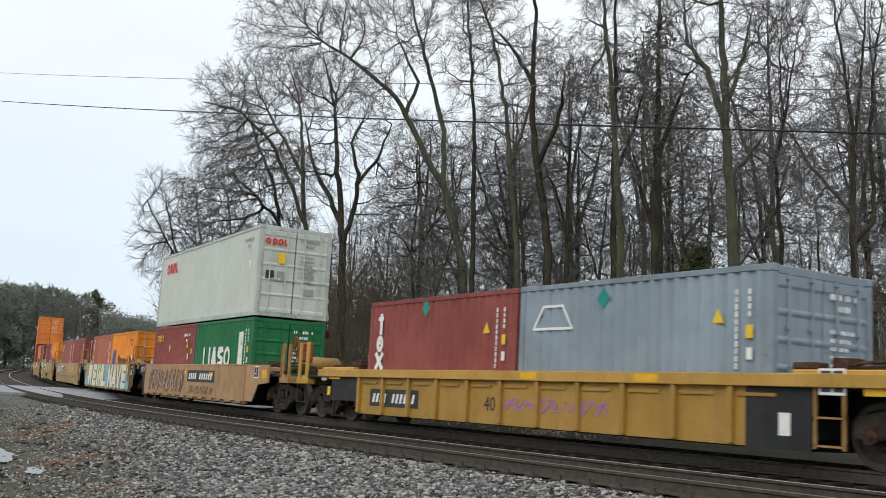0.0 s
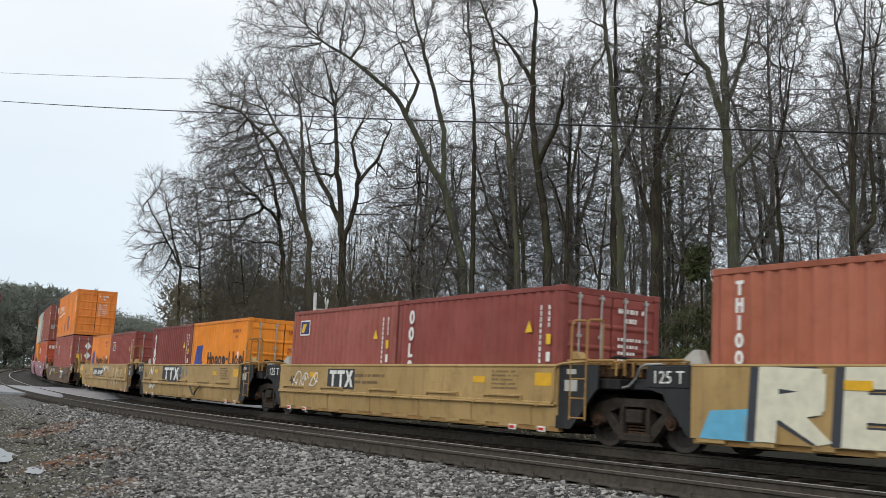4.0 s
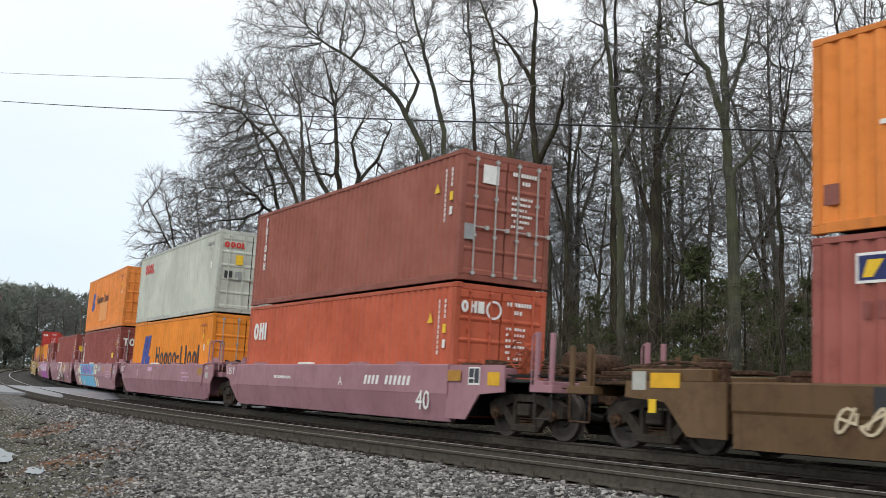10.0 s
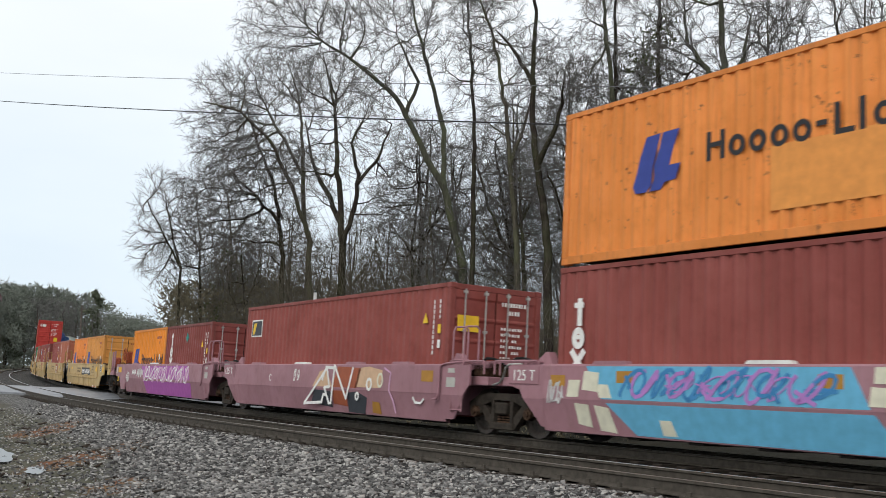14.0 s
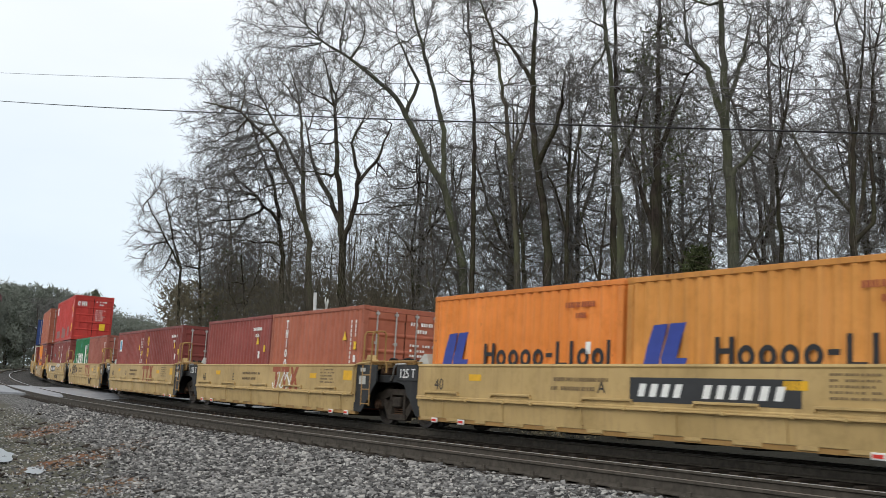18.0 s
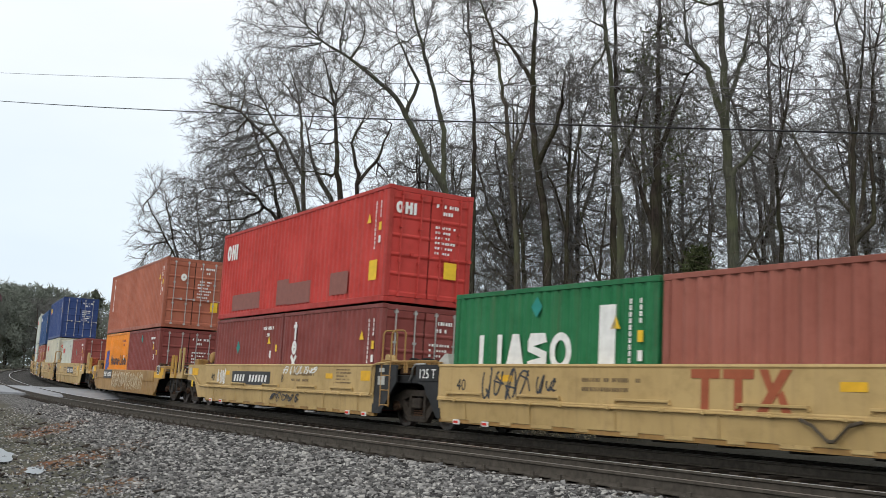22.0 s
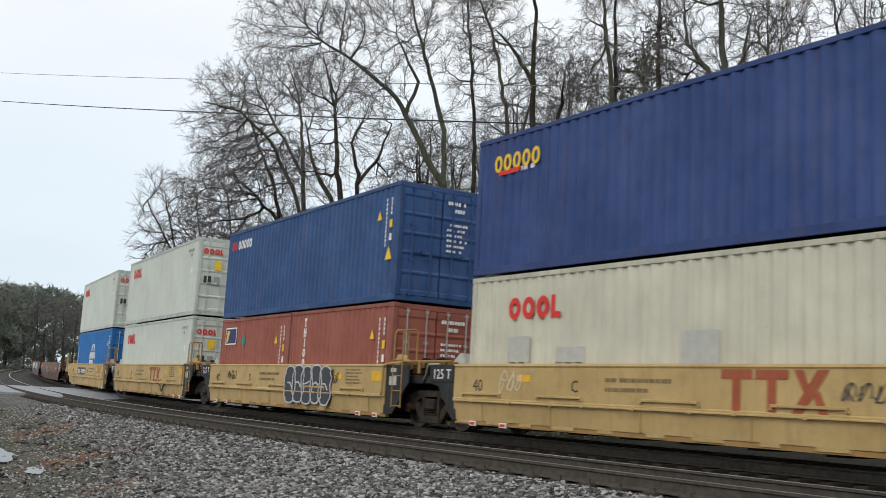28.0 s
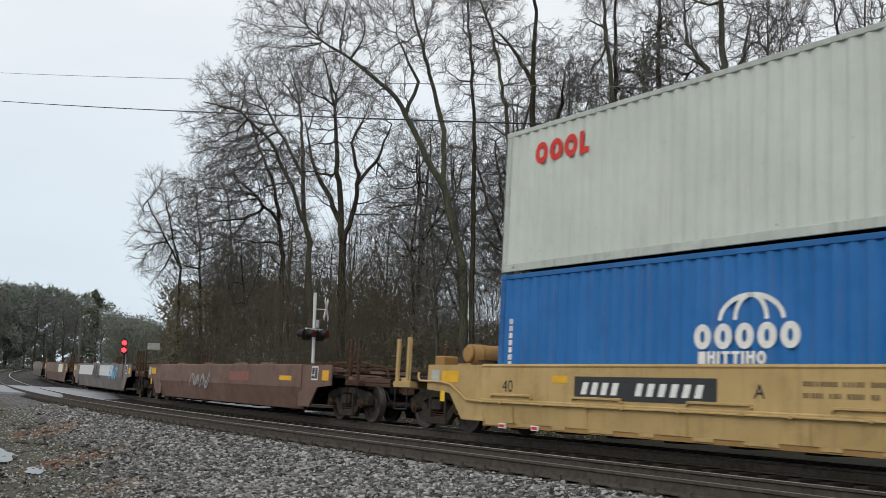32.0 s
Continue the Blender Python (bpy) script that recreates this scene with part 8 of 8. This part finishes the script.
# undergrowth: thin stems, vines and dry leaves under the trees
def thicket(seed, count, b0, b1, d0, d1, hmax, rad=0.010):
    rng = np.random.default_rng(seed)
    be, di = np.radians(rng.uniform(b0, b1, count)), rng.uniform(d0, d1, count)
    x, y = -np.sin(be) * di, np.cos(be) * di
    s, lat = line_coords(x, y)
    ok = lat > 8.5
    x, y, di = x[ok], y[ok], di[ok]
    z = ground_height(x, y) - 0.1
    n = len(x)
    h = hmax * (0.25 + 0.75 * rng.random(n) ** 1.8)
    segs = []
    p = np.stack([x, y, z], -1)
    d = np.stack([rng.normal(0, 0.10, n), rng.normal(0, 0.10, n), np.ones(n)], -1)
    r = rad * 0.6 + 0.0026 * h * rng.random(n)
    for k in range(4):
        d = d + rng.normal(0, 0.13, (n, 3))
        d /= np.linalg.norm(d, axis=1, keepdims=True)
        q = p + d * (h / 4)[:, None]
        segs.append(np.concatenate([p, q, (r * (1 - 0.2 * k))[:, None], (r * (0.8 - 0.2 * k))[:, None]], 1))
        for j in range(2):
            e = d + rng.normal(0, 0.65, (n, 3))
            e /= np.linalg.norm(e, axis=1, keepdims=True)
            segs.append(np.concatenate([q, q + e * (h * rng.uniform(0.12, 0.34, n))[:, None], (r * 0.45)[:, None], np.full((n, 1), rad * 0.5)], 1))
        p = q
    return np.concatenate(segs)


und = new("undergrowth", tubes(np.concatenate([thicket(7, 900, 28, 56, 32, 60, 6.5, 0.012), thicket(8, 2000, 54, 69, 56, 110, 11.0, 0.018), thicket(9, 800, 28, 58, 56, 100, 15.0, 0.022)]), "undergrowth", 3))
und.data.materials.append(STEMS)
tagged(und, "tangled grey-brown undergrowth of bare saplings and vines", "undergrowth", kind="stuff")


def leaf_litter(seed, count, b0, b1, d0, d1, hmax, leaf):
    rng = np.random.default_rng(seed)
    nb = count // 60
    be, di = np.radians(rng.uniform(b0, b1, nb)), rng.uniform(d0, d1, nb)
    x, y = -np.sin(be) * di, np.cos(be) * di
    s, lat = line_coords(x, y)
    ok = lat > 6.2
    x, y = x[ok], y[ok]
    z = ground_height(x, y)
    out = []
    for i in range(len(x)):
        hh = hmax * rng.random() ** 1.6 + 0.5
        c = clump_cloud(int(rng.integers(1e6)), 60, 1.1, 1.1, hh * 0.5, leaf)
        c[:, 0:3] += [x[i], y[i], z[i] + hh * 0.5]
        c[:, 3:6] = c[:, 0:3] + rng.normal(0, leaf * 0.6, (60, 3))
        out.append(c)
    return np.concatenate(out)


bru = new("brush", tubes(np.concatenate([leaf_litter(11, 21000, 28, 56, 30, 66, 3.0, 0.12), leaf_litter(12, 21000, 54, 69.5, 50, 120, 4.2, 0.17)]), "brush", 3))
bru.data.materials.append(LEAF_DRY)
far_w = new("far_woods", tubes(thicket(14, 1500, 67.2, 74, 140, 230, 6.5, 0.05), "far_woods", 3))
far_w.data.materials.append(STEMS)
tagged(far_w, "distant grey-brown bare woods beyond the crossing", "woods", kind="stuff")
tagged(bru, "low brush with dry brown leaves under the trees", "brush", kind="stuff")


def far_mass(seed, clumps, b0, b1, d0, d1, blades, leaf, tops=((67.5, 4.6), (69.0, 5.8), (70.5, 8.0), (72.0, 9.0), (73.5, 11.0), (76, 11.8), (80, 12.0)), unit_d=165, wide=(1.2, 2.8)):
    """Woods too far to tell apart, as uneven heaps of small blades and twigs under a ragged top."""
    rng = np.random.default_rng(seed)
    be, di = rng.uniform(b0, b1, clumps), rng.uniform(d0, d1, clumps)
    x, y = -np.sin(np.radians(be)) * di, np.cos(np.radians(be)) * di
    z = ground_height(x, y)
    s, lat = line_coords(x, y)
    out = []
    for i in range(clumps):
        if -9 < lat[i] < 8:
            continue
        top = float(np.interp(be[i], [p[0] for p in tops], [p[1] for p in tops])) * di[i] / unit_d
        hh = top * rng.random() ** 0.8
        w = rng.uniform(*wide)
        c = clump_cloud(int(rng.integers(1e6)), blades, w, w, w * 0.9, leaf)
        c[:, 0:3] += [x[i], y[i], z[i] + hh]
        c[:, 3:6] = c[:, 0:3] + rng.normal(0, leaf * 0.6, (blades, 3))
        out.append(c)
    return np.concatenate(out)


# foliage greyed and lightened: the air's haze is mixed into its base colour
FAR_LEAF = plain("hazed_far_foliage", (0.170, 0.188, 0.158), 0.9, vary=0.15, scale=0.15, bump=0)
far_b = new("far_brush", tubes(np.concatenate([far_mass(13, 620, 67.3, 73.5, 150, 215, 50, 0.42), far_mass(15, 480, 76, 80, 225, 290, 50, 0.60), far_mass(17, 420, 72.3, 77.5, 300, 345, 50, 0.85)]), "far_brush", 3))
far_b.data.materials.append(FAR_LEAF)
tagged(far_b, "distant dark brush and saplings beyond the crossing", "brush", kind="stuff")

mid_b = new("sapling_thicket", tubes(np.concatenate([far_mass(21, 720, 57.0, 69.6, 84, 128, 40, 0.32, ((57, 9.0), (64, 10.0), (69.6, 9.4)), 105, (0.8, 1.9)), far_mass(22, 860, 28, 59, 56, 98, 40, 0.26, ((28, 6.6), (40, 6.6), (44, 4.4), (53, 4.4), (59, 6.6)), 78, (0.6, 1.6))]), "sapling_thicket", 3))
mid_b.data.materials.append(LEAF_DRY)
tagged(mid_b, "brown-grey thicket of saplings and dead leaves deep in the woods", "thicket", kind="stuff")

# ---- wires, crossing signals and far fixtures ----
WIRE = plain("black_cable", (0.02, 0.02, 0.022), 0.6, vary=0.1)
WIRE_PALE = plain("grey_wire", (0.14, 0.14, 0.15), 0.5, vary=0.1)
SILVER = plain("silver_painted_mast", (0.62, 0.63, 0.63), 0.5, 0.2, vary=0.12)
POLE = plain("weathered_pole_timber", (0.13, 0.115, 0.10), 0.9, vary=0.3, scale=5)


def bearing_point(be, dist, z):
    return Vector((-math.sin(radians(be)) * dist, math.cos(radians(be)) * dist, z))


def sagging(a, b, sag, r, n=40):
    pts = []
    for i in range(n + 1):
        f = i / n
        p = a.lerp(b, f)
        pts.append((p.x, p.y, p.z - 4 * sag * f * (1 - f), r))
    return tubes([(*p[:3], *q[:3], r, r) for p, q in zip(pts[:-1], pts[1:])], "cable", 6)


def cable(label, a, b, sag, r, mat):
    ob = new("overhead_cable", sagging(a, b, sag, r))
    ob.data.materials.append(mat)
    return tagged(ob, label, "cable", "cables over the line")


P1, P2 = bearing_point(78.37, 80, 20.7), bearing_point(30.84, 24.5, 6.85)
P3, P4 = bearing_point(78.47, 82, 23.3), bearing_point(30.77, 25, 7.95)
cable("thick black cable strung high across the view", P1 + (P1 - P2) * 0.15, P2 + (P2 - P1) * 0.1, 0.28, 0.026, WIRE)
cable("thin grey wire strung above the thick cable", P3 + (P3 - P4) * 0.15, P4 + (P4 - P3) * 0.1, 0.2, 0.014, WIRE_PALE)


def lamp_mat(name, col, strength):
    m, n, l, b = nodes_of(name)
    b.inputs["Base Color"].default_value = (*col, 1)
    b.inputs["Emission Color"].default_value = (*col, 1)
    b.inputs["Emission Strength"].default_value = strength
    b.inputs["Roughness"].default_value = 0.3
    return m


RED_LIT = lamp_mat("lit_red_lens", (1.0, 0.02, 0.03), 6.0)
RED_DULL = plain("unlit_red_lens", (0.12, 0.01, 0.01), 0.3, vary=0.1)
FIX_BLACK = plain("black_signal_hood", (0.015, 0.015, 0.016), 0.6, vary=0.2)


def disc(r, y0, y1, sides=20):
    return rod(bmesh.new(), (0, y0, 0), (0, y1, 0), r, sides)


def crossing_signal(x, y, z, turn, lit, k=0.0, buck=True, name="crossing_signal"):
    root = thing(name, "silver crossing signal mast with paired lamps and crossbuck", "crossing signal", "signals of the level crossing")
    root.matrix_basis = Matrix.Translation((x, y, z)) @ Matrix.Rotation(radians(turn), 4, "Z")
    part("mast", rods([(0, 0, 0), (0, 0, 5.15 + k)], 0.072, 12), SILVER, root)
    part("mast_cap", rod(bmesh.new(), (0, 0, 5.15 + k), (0, 0, 5.20 + k), 0.085, 12, 0.03), FIX_BLACK, root)
    part("base", boxes((-0.22, 0.22, -0.22, 0.22, -0.1, 0.35), bevel=0.03), SILVER, root)
    part("cross_arm", boxes((-0.66, 0.66, -0.04, 0.04, 3.50 + k, 3.57 + k), bevel=0.01), SILVER, root)
    part("junction_box", boxes((0.14, 0.30, -0.08, 0.08, 3.60 + k, 3.95 + k), bevel=0.02), SILVER, root)
    for sx in (-0.52, 0.52):
        part("lamp_bracket", rods([(sx * 0.8, 0, 3.5 + k), (sx, 0, 3.30 + k)], 0.022), SILVER, root)
        bg = part("lamp_backing", disc(0.25, -0.06, -0.04), FIX_BLACK, root, m=pose(sx, -0.02, 3.26 + k))
        part("lamp_hood", rod(bmesh.new(), (0, -0.34, 0.06), (0, -0.05, 0.06), 0.16, 14), FIX_BLACK, bg)
        part("lens", disc(0.145, -0.36, -0.345), RED_LIT if lit else RED_DULL, bg, m=pose(0, 0, 0.03))
        bk = part("rear_lamp", disc(0.25, 0.05, 0.08), FIX_BLACK, root, m=pose(sx, 0.06, 3.26 + k))
        part("rear_hood", rod(bmesh.new(), (0, 0.08, 0.06), (0, 0.36, 0.06), 0.16, 14), FIX_BLACK, bk)
        part("lens", disc(0.145, 0.365, 0.38), RED_LIT if lit else RED_DULL, bk, m=pose(0, 0, 0.03))
    for a in (-45, 45) if buck else ():
        part("crossbuck", boxes((-0.62, 0.62, -0.015, 0.015, -0.11, 0.11), bevel=0.004), INK["white"], root, m=pose(0.30, -0.40 - 0.03 * (a > 0), 4.42) @ pose(0, 0, 0, 0, 0, 22) @ pose(0, 0, 0, 0, a, 0))
    if buck:
        part("crossbuck_bracket", rods([(0, 0, 4.42), (0.30, -0.38, 4.42)], 0.02), SILVER, root)
    return root


def on_ground(be, dist):
    p = bearing_point(be, dist, 0)
    return p.x, p.y, float(ground_height(np.array([p.x]), np.array([p.y]))[0])


gx1, gy1, gz1 = on_ground(61.5, 46)
crossing_signal(gx1, gy1, gz1 + 0.45, 118.0, False)
gx2, gy2, gz2 = on_ground(78.05, 52)
crossing_signal(gx2, gy2, gz2 + 0.05, 165, False, 1.15 - gz2, False)


# railway block signal showing red over red
def block_signal(be, dist):
    x, y, z = on_ground(be, dist)
    root = thing("railway_signal", "railway signal mast showing two red lights", "railway signal")
    root.matrix_basis = Matrix.Translation((x, y, z)) @ Matrix.Rotation(radians(be + 180 - 4), 4, "Z") @ Matrix.Rotation(radians(180), 4, "Z")
    top = 3.85 - z
    part("mast", rods([(0, 0.12, -0.2), (0, 0.12, top)], 0.06, 10), FIX_BLACK, root)
    part("ladder", rods([(0.2, 0.3, 0), (0.1, 0.3, top - 0.2)], 0.02), SILVER, root)
    for zz in (3.47 - z, 2.90 - z):
        hd = part("signal_head", boxes((-0.22, 0.22, -0.02, 0.12, -0.26, 0.26), bevel=0.05), FIX_BLACK, root, m=pose(0, -0.05, zz))
        part("hood", rod(bmesh.new(), (0, -0.20, 0.09), (0, 0.0, 0.09), 0.15, 14), FIX_BLACK, hd)
        part("lens", disc(0.19, -0.225, -0.205), RED_LIT, hd, "lit red lens")
    return root


block_signal(71.47, 85)

# small fixtures beyond the crossing
sx_, sy_, sz_ = on_ground(69.98, 90)
sg = thing("trackside_sign", "small pale grey sign board on a post", "sign")
sg.matrix_basis = Matrix.Translation((sx_, sy_, sz_)) @ Matrix.Rotation(radians(70), 4, "Z")
part("post", rods([(0, 0.05, -0.1), (0, 0.05, 3.5 - sz_)], 0.05), POLE, sg)
part("board", boxes((-0.5, 0.5, -0.03, 0.03, 3.1 - sz_, 3.65 - sz_), bevel=0.01), MAT["galv"], sg)
for be, di, h in ((73.71, 150, 10.2), (70.4, 160, 8.0)):
    px_, py_, pz_ = on_ground(be, di)
    up = thing("utility_pole", "thin weathered timber utility pole beyond the crossing", "utility pole", "utility poles")
    up.matrix_basis = Matrix.Translation((px_, py_, pz_))
    part("pole", rod(bmesh.new(), (0, 0, -0.2), (0, 0, h - pz_), 0.16, 10, 0.11), POLE, up)
    part("cross_arm", boxes((-1.1, 1.1, -0.06, 0.06, h - pz_ - 0.7, h - pz_ - 0.58)), POLE, up)

# puddles of standing water on the dirt
def water_mat():
    m, n, l, b = nodes_of("sky_pale_puddle_water")
    # pale blue-grey base colour stands in for part of the sky's reflection
    b.inputs["Base Color"].default_value = (0.20, 0.22, 0.23, 1)
    b.inputs["Roughness"].default_value = 0.28
    tc = n.new("ShaderNodeTexCoord")
    bump_node(n, l, noise_node(n, l, 7.0, 3, tc.outputs["Object"]).outputs["Fac"], 0.2, 0.02, b)
    return m


WATER = water_mat()


def puddle(cx, cy, rx, ry, seed):
    rng = random.Random(seed)
    bm = bmesh.new()
    n = 36
    vs = []
    for i in range(n):
        a = 2 * math.pi * i / n
        k = 1 + 0.22 * math.sin(2 * a + seed) + 0.12 * math.sin(5 * a + 2 * seed)
        vs.append(bm.verts.new((rx * k * math.cos(a), ry * k * math.sin(a), 0)))
    bm.faces.new(vs)
    z = float(ground_height(np.array([cx]), np.array([cy]))[0]) + 0.03
    me = bpy.data.meshes.new("puddle")
    bm.to_mesh(me)
    bm.free()
    me.materials.append(WATER)
    ob = new("puddle", me)
    ob.matrix_basis = Matrix.Translation((cx, cy, z)) @ Matrix.Rotation(radians(167), 4, "Z")
    return tagged(ob, "shallow puddle of rainwater on muddy gravel", "puddle", "puddles on the ground")


puddle(-19.8, 4.42, 1.35, 0.36, 1)
puddle(-16.8, 4.36, 0.55, 0.17, 2)


# a pale house far behind the trees
hx_, hy_, hz_ = on_ground(31.6, 74)
hs = thing("house", "pale blue-grey house half hidden behind bare trees", "house")
hs.matrix_basis = Matrix.Translation((hx_, hy_, hz_)) @ Matrix.Rotation(radians(25), 4, "Z")
part("wall", boxes((-1.5, 1.5, -3, 3, -0.5, 4.9)), plain("pale_siding", (0.42, 0.47, 0.52), 0.7, vary=0.1, scale=2), hs)
part("roof", prism([(-1.75, 4.85), (1.75, 4.85), (0, 5.7)], -3.3, 3.3), plain("grey_shingles", (0.10, 0.10, 0.11), 0.9, vary=0.2), hs)
for wz in (1.2, 3.2):
    wn_ = part("window", boxes((-0.5, 0.5, -3.06, -2.98, wz, wz + 1.3)), INK["white"], hs)
    part("pane", boxes((-0.42, 0.42, -3.08, -3.05, wz + 0.08, wz + 1.22)), FIX_BLACK, wn_)


# dark clods, sticks and litter on the mud
def litter(seed, count):
    rng = np.random.default_rng(seed)
    be, di = np.radians(rng.uniform(69.5, 79, count)), 13 * (40 / 13) ** rng.random(count)
    x, y = -np.sin(be) * di, np.cos(be) * di
    s, lat = line_coords(x, y)
    ok = lat < -6.8
    x, y, n = x[ok], y[ok], int(ok.sum())
    z = ground_height(x, y) + 0.015
    a = rng.uniform(0, 6.28, n)
    ln = rng.uniform(0.05, 0.28, n) * (0.4 + 0.6 * rng.random(n))
    dx = np.stack([np.cos(a) * ln, np.sin(a) * ln, rng.uniform(-0.02, 0.06, n)], -1)
    p = np.stack([x, y, z], -1)
    r = rng.uniform(0.008, 0.035, n)
    return np.concatenate([p, p + dx, r[:, None], (r * 0.5)[:, None]], 1)


lt = new("ground_litter", tubes(litter(31, 150), "ground_litter", 5))
lt.data.materials.append(plain("dark_wet_litter", (0.060, 0.048, 0.038), 0.8, vary=0.5, scale=3))
tagged(lt, "dark wet sticks and clods scattered on the mud", "litter", kind="stuff")

# ---- motion ----
def motions():
    times = [i * 1.0 for i in range(33)]
    for ob, u, reach, lift in FLEET:
        rows = [(t, riding(u + run(t), reach) @ Matrix.Translation((0, 0, lift))) for t in times]
        walk(ob, rows)
    # the wheels roll while a bogie passes in front of the camera
    for u, sets in WHEELSETS:
        seen = [k / 30 for k in range(0, 961) if -46 < u + run(k / 30) < 4]
        if not seen:
            continue
        for ws in sets:
            rest = ws.matrix_basis.copy()
            turn = lambda t: rest @ Matrix.Rotation((u + run(t)) / 0.46, 4, "Y")
            rows = ([(0.0, turn(seen[0]))] if seen[0] > 0.05 else []) + [(t, turn(t)) for t in seen] + ([(32.0, turn(seen[-1]))] if seen[-1] < 31.95 else [])
            walk(ws, rows)


motions()
